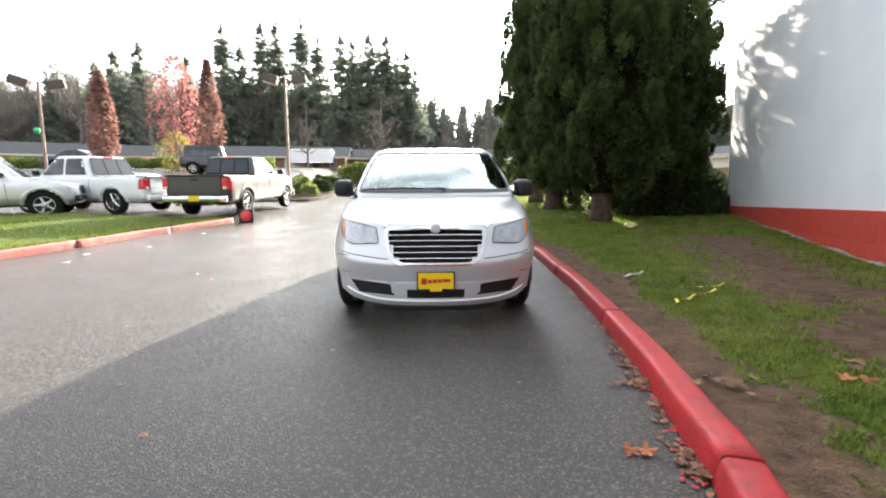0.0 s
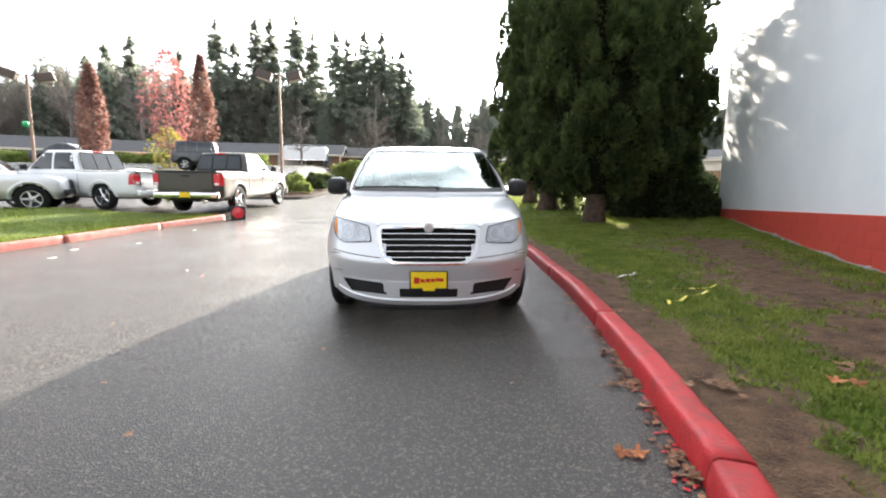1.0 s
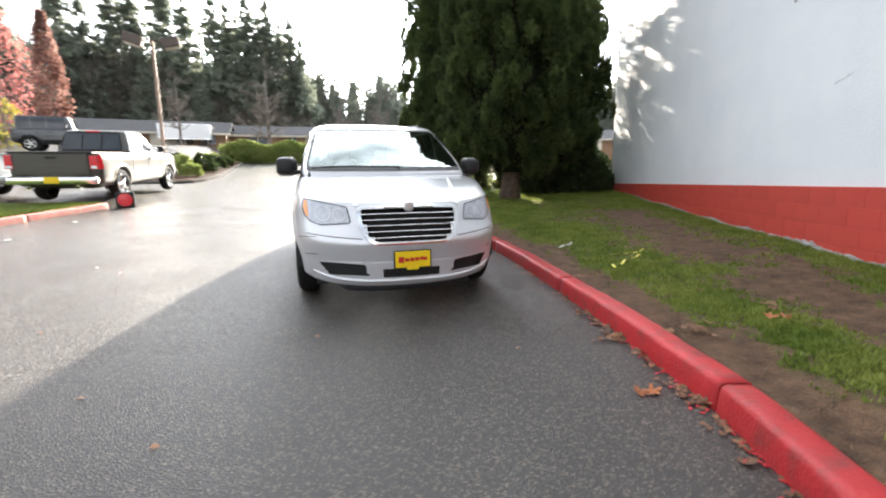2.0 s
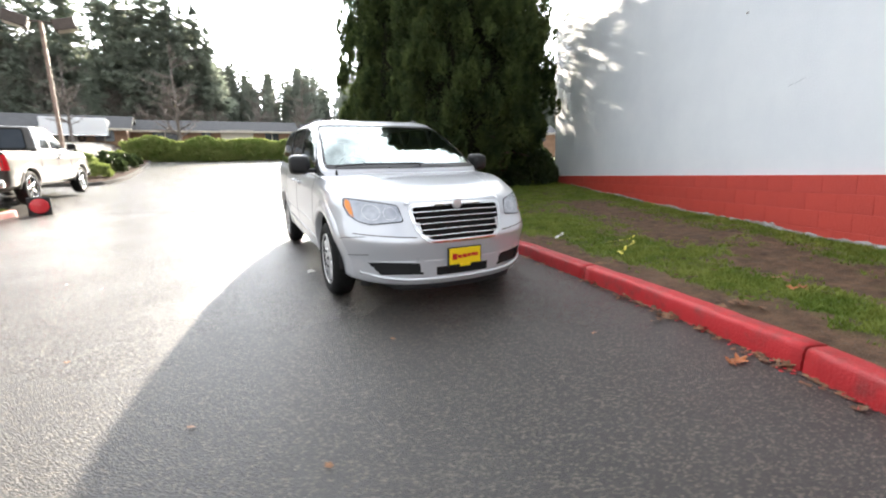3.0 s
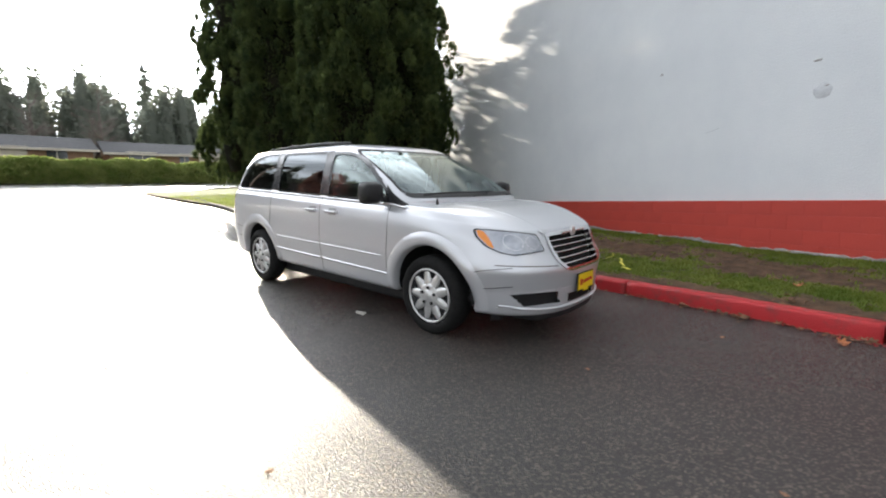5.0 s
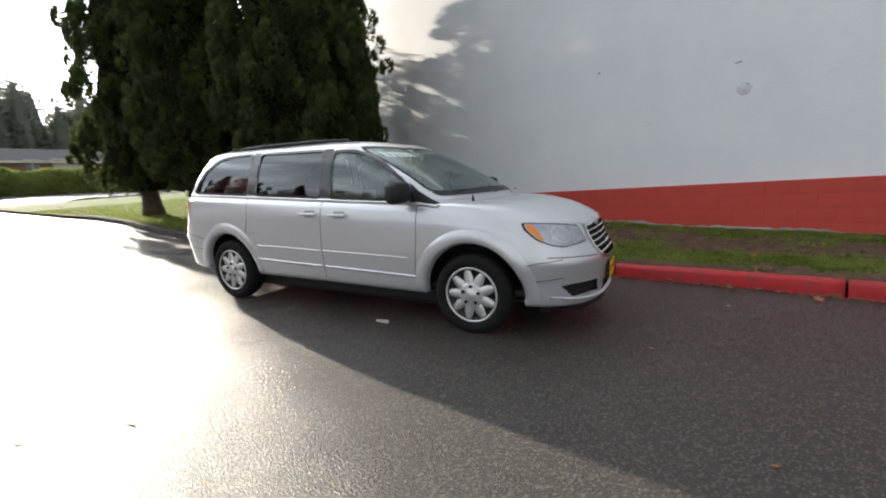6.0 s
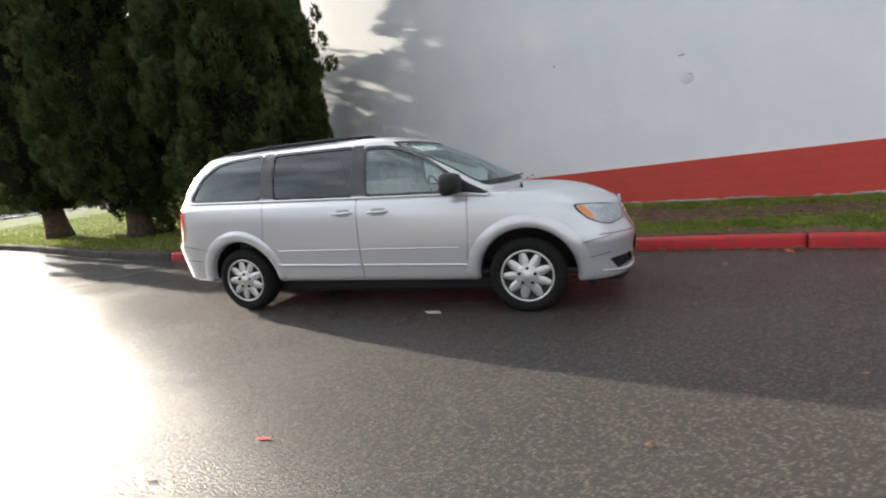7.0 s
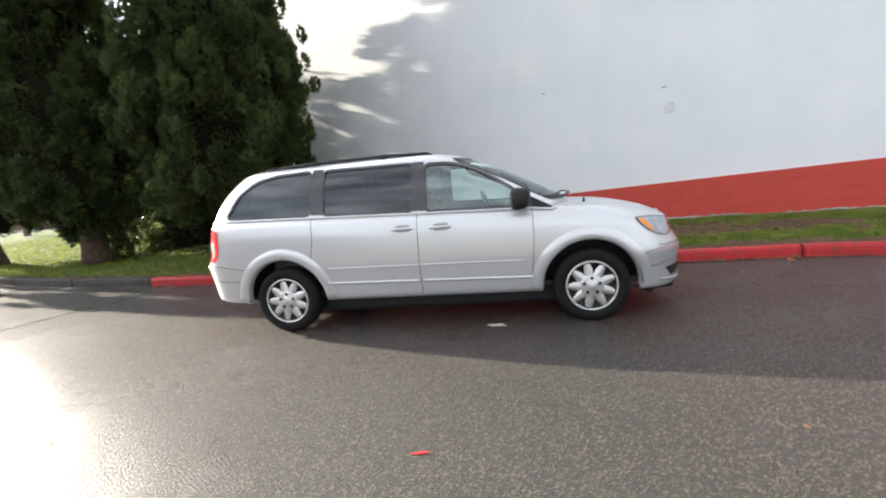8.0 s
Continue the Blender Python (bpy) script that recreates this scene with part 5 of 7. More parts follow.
def fir(seed, height, radius, bare, boughs, gaps=0.0):
    """A far fir: straight trunk, a pointed cone of drooping boughs that thin out to the tip."""
    rng = np.random.default_rng(seed)
    tree = empty("fir_tree", Matrix(), "tall grey-green fir at the wood's edge", "tree", "firs of the far wood")
    part("trunk", tube([(0, 0, -1), (0.1, 0, height * 0.5), (0, 0, height)], [0.36, 0.22, 0.03], 7), M["bark_grey"], tree, "grey trunk")
    t = 1 - np.sqrt(rng.random(boughs))
    z = height * (bare + (1 - bare) * t)
    z = z + (np.round(z / 0.8) * 0.8 - z) * np.clip((0.9 - t) * 4, 0, 1) + rng.normal(0, 0.2, boughs) * (1 - t)
    a = rng.uniform(0, 2 * np.pi, boughs)
    ragged = np.array([noise.noise((math.cos(q) * 1.1, math.sin(q) * 1.1 + seed, h * 0.22)) for q, h in zip(a, z)])
    r = (radius * (1 - t) ** 1.0 * (1 + 0.55 * ragged) * rng.uniform(0.6, 1.08, boughs) + 0.15) * (0.55 + 0.45 * np.clip((1 - bare) * t * height / 3.0 + 0.2, 0, 1))
    k = (ragged > gaps - 0.9) | (t > 0.72)
    z, r, a, n = z[k], r[k], a[k], int(k.sum())
    spire = np.linspace(height * 0.93, height * 1.0, 14)
    c = [np.stack([rng.normal(0, 0.04, 14), rng.normal(0, 0.04, 14), spire], 1)]
    o = [np.stack([rng.normal(0, 0.3, 14), rng.normal(0, 0.3, 14), np.full(14, 1.4)], 1)]
    for i in range(9):
        u = (i + 0.6) / 9
        c.append(np.stack([r * u * np.cos(a), r * u * np.sin(a), z - 0.22 * (r * u) ** 1.2 + 0.10 * r * u], 1) + rng.normal(0, 0.14, (n, 3)))
        o.append(np.stack([np.cos(a), np.sin(a), np.full(n, -0.25)], 1))
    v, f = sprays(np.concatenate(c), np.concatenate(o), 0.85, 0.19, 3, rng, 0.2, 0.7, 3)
    part("crown", leaf_mesh("crown", v, f, M["fir"]), M["fir"], tree, "fir foliage paled to grey-green for haze")
    return tree


def bare_tree(seed, height, spread, label, twigs=900):
    """A leafless tree: forked limbs down to fine twigs."""
    rng = np.random.default_rng(seed)
    tree = empty("bare_tree", Matrix(), label, "tree", "bare trees")
    part("trunk", tube([(0, 0, -0.3), (0.05, 0.02, height * 0.3), (0, 0.1, height * 0.62), (0.1, 0, height * 0.95)], [0.24, 0.17, 0.1, 0.02], 8), M["bark_grey"], tree, "grey trunk")
    bm = bmesh.new()
    tips = []
    for k in range(26):
        a, z0 = rng.uniform(0, 6.28), height * rng.uniform(0.18, 0.8)
        ln = spread * rng.uniform(0.6, 1.1) * (1.1 - z0 / height * 0.7)
        p = Vector((0, 0, z0))
        d = Vector((math.cos(a), math.sin(a), rng.uniform(0.35, 0.9))).normalized()
        pts = [p]
        for i in range(4):
            p = p + d * ln / 4
            d = (d + Vector(rng.normal(0, 0.22, 3))).normalized()
            pts.append(p)
            tips.append((p.copy(), d.copy()))
        tube(pts, [0.075, 0.055, 0.04, 0.028, 0.012], 5, bm)
    for k in range(twigs):
        p, d = tips[int(rng.integers(len(tips)))]
        e = (d + Vector(rng.normal(0, 0.55, 3))).normalized()
        q = p + e * rng.uniform(0.4, 1.2)
        tube([p, q], [0.018, 0.006], 3, bm)
    part("branchwork", bm, M["bark_grey"], tree, "leafless grey-brown limbs")
    return tree


def leafy_tree(seed, profile, mat, count, trunk_h, label, leaf=0.12, name="maple_tree"):
    """A small broadleaved tree with a crown of single leaves."""
    rng = np.random.default_rng(seed)
    tree = empty(name, Matrix(), label, "tree")
    top = profile[-1][0]
    part("trunk", tube([(0, 0, -0.2), (0.03, 0.02, trunk_h), (0, 0, top * 0.9)], [0.14, 0.10, 0.02], 8), M["bark_grey"], tree, "grey trunk")
    for k in range(12):
        a, z = rng.uniform(0, 6.28), rng.uniform(trunk_h * 0.8, top * 0.75)
        r = float(np.interp(z + 1.0, [p[0] for p in profile], [p[1] for p in profile])) * 0.75
        part("limb", tube([(0, 0, z), (r * 0.5 * math.cos(a), r * 0.5 * math.sin(a), z + 0.7), (r * math.cos(a), r * math.sin(a), z + 1.3)], [0.05, 0.03, 0.01], 5), M["bark_grey"], tree)
    zs, rs = np.array([p[0] for p in profile]), np.array([p[1] for p in profile])
    z = rng.uniform(zs[0], zs[-1], count)
    a = rng.uniform(0, 2 * np.pi, count)
    lob = np.array([1 + 0.3 * noise.noise((math.cos(q) * 1.6 + seed, math.sin(q) * 1.6, h * 0.8)) for q, h in zip(a, z)])
    r = np.interp(z, zs, rs) * lob * np.sqrt(rng.uniform(0.15, 1.0, count))
    c = np.stack([r * np.cos(a), r * np.sin(a), z], 1)
    o = np.stack([np.cos(a), np.sin(a), np.full(count, 0.1)], 1)
    v, f = sprays(c, o, leaf * 1.5, leaf * 0.5, 2, rng, 0.3, 0.9)
    part("crown", leaf_mesh("crown", v, f, mat), mat, tree, "autumn leaves")
    return tree


firs = [fir(11, 28, 7.2, 0.10, 440, 0.50), fir(12, 28.5, 5.0, 0.34, 240, 0.60), fir(13, 22, 6.6, 0.04, 400, 0.45)]
spots = [(-54, 74, 0.82, 2), (-51, 76, 0.95, 2), (-45, 80, 0.9, 2), (-39, 82, 1.0, 0), (-36.5, 84, 1.03, 2), (-33, 86, 1.05, 1), (-30, 85.5, 1.0, 1), (-25.5, 87, 1.12, 0), (-22.5, 88.5, 1.03, 0), (-18, 89, 0.98, 1), (-16, 91.5, 0.98, 1), (-14, 91, 0.95, 0), (-12, 90, 1.0, 1), (-10.2, 92.5, 0.97, 1), (-8.5, 90, 1.0, 1), (-6.5, 93, 0.97, 0), (-4.5, 91, 0.9, 1), (-2.6, 92, 0.8, 1), (38.5, 152, 1.25, 1), (-58, 75, 0.8, 2), (-62, 70, 0.65, 2), (-70, 66, 0.6, 2), (-20, 85, 0.6, 2), (-28, 83, 0.7, 2)]
first = {}
for i, (x, y, s, k) in enumerate(spots):
    m = pose(x, y, gz(x, min(y, 79)) - (1.0 if x < -9 else -0.5), 0, 0, 47 * i) @ Matrix.Scale(s * (1.0 if k != 2 else 1.15), 4)
    if k not in first:
        first[k] = firs[k]
        firs[k].matrix_world = m
    else:
        copy_thing(firs[k], m)


# far wood: belts of crowns on rising ground, each a lumpy cone wrapped in sprays
def wood(name, seed, line, depth, height, step, mat, label, blade=(1.0, 0.24), point=1.3, core=0.72, number=260, rise=0.3, wide=(1.8, 3.2)):
    rng = np.random.default_rng(seed)
    cs, os_, cv, cf = [], [], [], []
    for x, y in along(line, step):
        for _ in range(3):
            h = height * rng.uniform(0.70, 1.08)
            cx, cy = x + rng.normal(0, step), y + rng.uniform(0, depth)
            rr = rng.uniform(*wide)
            z0 = gz(0, 79) + 0.02 * (cy - 80)
            t = rng.random(number)
            a = rng.uniform(0, 2 * np.pi, number)
            r = rr * (1 - t ** point) ** 0.85 * rng.uniform(0.7, 1.05, number) + 0.1
            cs.append(np.stack([cx + r * np.cos(a), cy + r * np.sin(a), z0 + h * (0.02 + t * 0.98)], 1))
            os_.append(np.stack([np.cos(a), np.sin(a), np.full(number, rise)], 1))
            if core:
                b0 = len(cv)
                for i in range(7):
                    for k in range(8):
                        u = i / 6 * 0.93
                        q = rr * core * (1 - u ** point) ** 0.85 * rng.uniform(0.75, 1.15) + 0.05
                        cv.append((cx + q * math.cos(k * 0.785), cy + q * math.sin(k * 0.785), z0 - 1 + (h + 1) * u))
                cf += [(b0 + i * 8 + k, b0 + i * 8 + (k + 1) % 8, b0 + i * 8 + 8 + (k + 1) % 8, b0 + i * 8 + 8 + k) for i in range(6) for k in range(8)]
    v, f = sprays(np.concatenate(cs), np.concatenate(os_), blade[0], blade[1], 1, rng, 0.0, 0.6)
    if cv:
        f = np.concatenate([f, np.array(cf) + len(v)])
        v = np.concatenate([v, np.array(cv)])
    ob = part(name, leaf_mesh(name, v, f, mat), mat)
    return tagged(ob, label, "woods", kind="stuff")


wood("far_woods", 31, [(-120, 62), (-70, 90), (-30, 102), (0, 110), (40, 114), (70, 106), (120, 90)], 14, 22.5, 2.6, M["far_fir"], "far wooded slope of trees, haze put into their pale grey-green", (1.1, 0.24), 2.8, 0.62, 420, 0.3, (2.4, 4.2))
wood("bare_woods", 33, [(-130, 50), (-80, 66), (-52, 76), (-24, 84)], 8, 17, 2.2, M["twig_wood"], "grey-brown leafless wood behind the lot", (2.2, 0.05), 2.2, 0.0, 260, 1.6, (2.0, 3.4))
wood("undergrowth", 32, [(-110, 56), (-60, 74), (-25, 85), (-4, 88)], 5, 11, 2.4, M["twig_wood"], "grey-brown leafless undergrowth below the tall firs", (1.5, 0.07), 1.8, 0.0, 280, 0.3, (2.0, 3.4))

mp = leafy_tree(41, [(1.9, 0.35), (2.6, 0.62), (4.2, 0.72), (6.0, 0.45), (7.3, 0.08)], M["maple_brown"], 2100, 1.9, "narrow red-brown autumn tree behind the parked trucks")
mp.matrix_world = pose(-18.8, 21.5, gz(0, 21.5))
mp2 = leafy_tree(42, [(2.6, 0.35), (3.4, 0.72), (5.3, 0.80), (7.2, 0.5), (9.0, 0.08)], M["maple_brown"], 2200, 2.4, "narrow red-brown autumn tree by the crimson maple")
mp2.matrix_world = pose(-14.9, 26.1, gz(0, 26.1))
mp3 = leafy_tree(43, [(3.0, 0.7), (4.5, 1.7), (7.0, 2.0), (9.0, 1.4), (10.8, 0.3)], M["maple_red"], 1700, 2.6, "crimson autumn maple with thinning crown")
mp3.matrix_world = pose(-20.5, 32.2, gz(0, 32.2))
mp4 = leafy_tree(44, [(1.4, 0.6), (2.2, 1.5), (3.4, 1.3), (4.4, 0.3)], M["yellow_leaf"], 420, 1.4, "small yellow autumn tree by the lot")
mp4.matrix_world = pose(-18.7, 28.6, gz(0, 28.6))
bt = bare_tree(51, 12.5, 3.6, "leafless grey-brown tree behind the hedge")
bt.matrix_world = pose(-5.9, 51.5, gz(0, 51.5))
for i, (x, y, s) in enumerate(((-13.8, 46, 0.62), (-40, 60, 1.3), (-48, 58, 1.2), (-56, 52, 1.25), (-33, 62, 1.1), (9, 62, 0.9), (3.5, 66, 0.85), (14.5, 27, 0.8))):
    t = copy_thing(bt, Matrix())
    t.matrix_world = pose(x, y, gz(x, y), 0, 0, 70 * i) @ Matrix.Scale(s, 4)


# ---- hedge and beds ----
def leaf_mass(name, seed, shape, count, leaf, mat, label, category="hedge", kind="", extra=None):
    """Leaves over a lumpy solid. shape(u, v) gives the place and outward way."""
    rng = np.random.default_rng(seed)
    c, o = shape(rng, count)
    v, f = sprays(c, o, leaf, leaf * 0.32, 3, rng, 0.0, 0.7)
    ob = part(name, leaf_mesh(name, v, f, mat), mat)
    return tagged(ob, label, category, kind=kind)


def bank(line, width, height):
    p = along(line, 0.4)

    def shape(rng, n):
        i = rng.integers(0, len(p), n)
        t = rng.uniform(0, 1, n)
        a = math.pi * t
        x = p[i, 0] + rng.normal(0, 0.3, n)
        h = height * (1 + 0.28 * np.array([noise.noise((q * 0.45, 3.0, 0)) for q in x]))
        y = p[i, 1] - width * np.cos(a) * rng.uniform(0.75, 1, n)
        z = np.array([gz(q[0], q[1]) for q in p[i]]) + h * np.sin(a) * rng.uniform(0.8, 1.05, n)
        return np.stack([x, y, z], 1), np.stack([np.zeros(n), -np.cos(a), np.sin(a)], 1)
    return shape


leaf_mass("hedge", 62, bank([(-44, 33), (-30, 36), (-15, 37)], 1.0, 0.8), 9000, 0.26, M["hedge_leaf"], "low green hedge along the back of the lot", "hedge", "stuff")
leaf_mass("hedge", 61, bank([(-9.6, 45.7), (-7.4, 46.0), (-2, 46.5), (2, 47), (14, 47.5), (26, 47)], 1.5, 2.0), 26000, 0.26, M["hedge_leaf"], "long clipped green hedge on the bank behind the drive", "hedge", "stuff")


def bush(seed, x, y, rx, rz, mat, count, leaf, label, name="shrub"):
    def shape(rng, n):
        d = rng.normal(0, 1, (n, 3))
        d[:, 2] = np.abs(d[:, 2])
        d /= np.linalg.norm(d, axis=1, keepdims=True)
        k = np.array([1 + 0.22 * noise.noise((q[0] * 2 + seed, q[1] * 2, q[2] * 2)) for q in d])[:, None] * rng.uniform(0.75, 1.0, (n, 1))
        return d * k * np.array([rx, rx, rz]), d
    ob = leaf_mass(name, seed, shape, count, leaf, mat, label, "shrub")
    ob.location = (x, y, (berm(x, y) if x > 1.5 and y < 29 else gz(x, y) + (0.3 if -10 < x < -6 else 0.1)))
    return ob


bush(71, -8.0, 23.6, 0.6, 0.85, M["hedge_leaf"], 1300, 0.14, "rounded light green shrub in the planting bed")
bush(72, -7.7, 26.9, 0.75, 0.9, M["shrub_leaf"], 1100, 0.16, "rounded dark green shrub in the planting bed")
bush(73, -9.3, 27.5, 0.8, 0.9, M["shrub_leaf"], 800, 0.16, "low dark shrub in the planting bed")
bush(74, -8.3, 32.5, 0.8, 0.9, M["hedge_leaf"], 800, 0.16, "low green shrub at the end of the planting bed")
for k, (x, y, r, h, dark) in enumerate(((-7.05, 21.4, 0.5, 0.55, 0), (-8.9, 20.4, 0.55, 0.6, 0), (-7.15, 24.9, 0.55, 0.7, 1), (-8.6, 25.4, 0.6, 0.9, 0), (-7.35, 29.4, 0.6, 0.8, 1), (-8.4, 30.4, 0.6, 0.7, 0), (-7.7, 34.0, 0.6, 0.6, 1))):
    bush(110 + k, x, y, r, h, M["shrub_leaf"] if dark else M["hedge_leaf"], 600, 0.13, "low dark shrub in the planting bed" if dark else "low light green shrub in the planting bed")
# shrubs at the building's far corner
bush(75, 6.9, 8.6, 0.95, 1.1, M["shrub_leaf"], 2600, 0.12, "dark evergreen shrub below the cypress")
bush(76, 8.1, 8.4, 0.9, 1.15, M["shrub_leaf"], 2600, 0.12, "dark evergreen shrub against the wall")
bush(77, 7.4, 11.0, 1.1, 1.5, M["shrub_leaf"], 1800, 0.14, "dark evergreen shrub behind the cypress")
bush(78, 9.4, 14.5, 1.2, 1.2, M["hedge_leaf"], 1500, 0.16, "sunlit green shrub beyond the cypresses")
bush(80, 9.9, 10.9, 1.1, 1.3, M["shrub_leaf"], 2200, 0.16, "tall dark shrub beyond the end of the wall")
# the next three are added behind the cypresses to cast shade on the wall
bush(81, 9.0, 10.7, 1.1, 2.9, M["shrub_leaf"], 2400, 0.15, "tall dark shrub added behind the cypresses to shade the wall")
bush(82, 12.1, 18.4, 2.0, 4.6, M["shrub_leaf"], 6500, 0.2, "tall evergreen shrub added beyond the wall's end to shade it")
shade_shrub = bush(83, 9.25, 14.0, 0.95, 7.2, M["shrub_leaf"], 4600, 0.15, "tall loose evergreen shrub added beyond the wall's end to dapple it")
# loose shoots added on top to break the sun into dapples
rng_s = np.random.default_rng(84)
bm = bmesh.new()
tips, ways = [], []
for k in range(80):
    a, r0 = rng_s.uniform(0, 6.28), rng_s.uniform(0.05, 1.0)
    p = Vector((0.35 + r0 * math.cos(a), r0 * math.sin(a), rng_s.uniform(3.4, 6.0)))
    d = Vector((0.45 + 0.35 * math.cos(a), 0.35 * math.sin(a), 1.0)).normalized()
    ln = rng_s.uniform(0.9, 2.3)
    q = p + d * ln + Vector((0, 0, -0.12 * ln))
    tube([p, p + d * ln * 0.5, q], [0.02, 0.012, 0.004], 4, bm)
    for t in np.linspace(0.2, 1.0, 22):
        tips.append(p.lerp(q, t) + Vector(rng_s.normal(0, 0.10, 3)))
        ways.append(d)
part("shoots", bm, M["bark_grey"], shade_shrub, "long bare grey shoots")
v, f = sprays(np.array(tips), np.array(ways), 0.16, 0.035, 3, rng_s, 0.0, 0.8)
part("shoot_leaves", leaf_mesh("shoot_leaves", v, f, M["shrub_leaf"]), M["shrub_leaf"], shade_shrub)

for k, (x, y, r, h) in enumerate(((5.45, 11.95, 0.42, 0.95), (6.0, 11.7, 0.5, 1.2), (6.55, 11.15, 0.5, 0.75), (7.05, 10.75, 0.5, 0.9))):
    bush(130 + k, x, y, r, h, M["laurel_leaf"], 420, 0.13, "loose low laurel shrub with glossy leaves coloured pale as if sunlit, behind the cypresses")

# ---- other vehicles ----
def car(name, m, label, category, length, width, height, wheelbase, paint, cab, front=0.9, tyre=0.36, rim=0.24, belt=0.62, pickup=False, clearance=0.32, group=""):
    """A parked car or pickup. cab: windscreen foot and head, roof end and rear foot, in metres behind the front axle."""
    v = empty(name, m, label, category, group)
    w = width / 2
    kn = (-front, 0.0, wheelbase, length - front)
    nose, tail = -front, length - front
    b = height * belt
    hood = b * (0.93 if pickup else 0.9)
    lower = [
        (nose + 0.12, tail - 0.1, w * 0.86, 0.5, 3.4, 0.4, 4, (clearance,) * 4),
        (nose + 0.02, tail - 0.02, w * 0.96, 0.55, 3.4, 0.4, 4, (clearance + 0.1,) * 4),
        (nose, tail, w, 0.55, 3.6, 0.4, 4.5, (b * 0.55,) * 4),
        (nose + 0.03, tail - 0.01, w, 0.55, 3.6, 0.4, 4.5, (b * 0.8, b * 0.82, b * 0.85, b * 0.85)),
        (nose + 0.08, tail - 0.02, w * 0.975, 0.55, 3.4, 0.4, 4.5, (hood * 0.95, b * 0.95, b * 0.97, b * 0.97)),
        (nose + 0.25, tail - 0.04, w * 0.95, 0.55, 3.2, 0.4, 4.5, (hood, b * 0.98, b * 0.99, b * 0.99)),
        (cab[0] - 0.12, cab[3] + 0.02, w * 0.93, 0.4, 3.2, 0.3, 4, (hood * 1.04, b, b, b)),
    ]
    c0, c1, c2, c3 = cab
    cabin = [
        (c0, c3, w * 0.90, 0.35, 3.2, 0.3, 4, (b + 0.03,) * 4),
        ((c0 + c1) / 2, (c2 + c3) / 2, w * 0.84, 0.35, 3.2, 0.3, 4, ((b + height) / 2,) * 4),
        (c1, c2, w * 0.76, 0.35, 3.4, 0.3, 4, (height - 0.06,) * 4),
        (c1 + 0.12, c2 - 0.1, w * 0.68, 0.35, 3.4, 0.3, 4, (height - 0.02,) * 4),
        (c1 + 0.3 * (c2 - c1), c2 - 0.3 * (c2 - c1), w * 0.3, 0.15 * (c2 - c1), 2.6, 0.15 * (c2 - c1), 2.6, (height,) * 4),
    ]
    sh = Shell(lower + cabin, kn, 44, 12, 34)
    ra = tyre + 0.07

    def cut(q, n):
        return q[2] < tyre + ra and (math.hypot(q[1], q[2] - tyre) < ra or math.hypot(q[1] - wheelbase, q[2] - tyre) < ra) and q[0] > w * 0.7
    part("body", sh.skin("body", paint, cut), paint, v, "")
    zt = height - 0.11
    zb = b + 0.07

    def y_front(z):
        return c0 + (c1 - c0) * (z - b) / (height - b)

    def y_back(z):
        return c3 + (c2 - c3) * (z - b) / (height - b)
    mids = [c0 + 0.35 + (c3 - c0 - 0.5) * k for k in ((0.50,) if pickup else (0.40, 0.72))]
    edges = [None] + mids + [None]
    for s in (-1, 1):
        def fl(y, z, out=0.0, s=s):
            return (s * (sh.side_x(y, z) + 0.006 + out), y, z)
        for a, e in zip(edges[:-1], edges[1:]):
            lo_b = y_front(zb) + 0.22 if a is None else a + 0.04
            lo_t = y_front(zt) + 0.22 if a is None else a + 0.04
            hi_b = y_back(zb) - 0.14 if e is None else e - 0.04
            hi_t = y_back(zt) - 0.14 if e is None else e - 0.04
            if hi_b - lo_b > 0.1:
                part("side_window", pane_mesh("side_window", rounded([(hi_b, zb), (hi_t, zt), (lo_t, zt), (lo_b, zb)], 0.05, 3), fl, M["pane"], 0.12), M["pane"], v, "dark side window")
        for y in (mids[0], c3 + 0.02 if pickup else mids[-1] + 0.7, c0 + 0.3):
            part("panel_seam", strip_mesh("panel_seam", [(y, clearance + 0.12 + 0.05 * k) for k in range(int((b - clearance - 0.12) / 0.05))], 0.006, lambda u, z, out=0, s=s: fl(u, z, out - 0.004), M["dark_plastic"], 0.003), M["dark_plastic"], v)
        for y in mids[:1] + ([c0 + 0.35 + 0.9] if pickup else [mids[-1] - 0.1]):
            part("door_handle", boxed((0.03, 0.2, 0.04), (s * (sh.side_x(y - 0.15, b * 0.86) + 0.02), y - 0.15, b * 0.86), 0.01), M["dark_plastic"], v)
        for yc in (0.0, wheelbase):
            verts, faces = [], []
            for i in range(25):
                a = math.radians(-6 + 192 * i / 24)
                for r, o in ((ra - 0.03, -0.05), (ra - 0.01, 0.012), (ra + 0.05, 0.016), (ra + 0.08, -0.006)):
                    z = tyre + r * math.sin(a)
                    verts.append((s * (sh.side_x(yc + r * math.cos(a), max(z, clearance + 0.06)) + o), yc + r * math.cos(a), max(z, clearance)))
            for i in range(24):
                for k in range(3):
                    faces.append((i * 4 + k, i * 4 + k + 1, (i + 1) * 4 + k + 1, (i + 1) * 4 + k))
            part("wheel_arch", mesh("wheel_arch", verts, faces, paint, True), paint, v)
            well = lathe([(w * 0.96 * s, ra - 0.01), (w * 0.5 * s, ra - 0.01), (w * 0.5 * s, 0.001)], 24)
            bmesh.ops.translate(well, verts=well.verts, vec=(0, yc, tyre))
            bmesh.ops.delete(well, geom=[q for q in well.verts if q.co.z < clearance - 0.06], context="VERTS")
            part("wheel_well", well, M["dark_plastic"], v)
            wheel(v, s * (w - 0.13), yc, tyre, tyre, 0.24, rim, 5, s, M["chrome"] if pickup else M["hubcap"], M["dark_plastic"], "alloy")
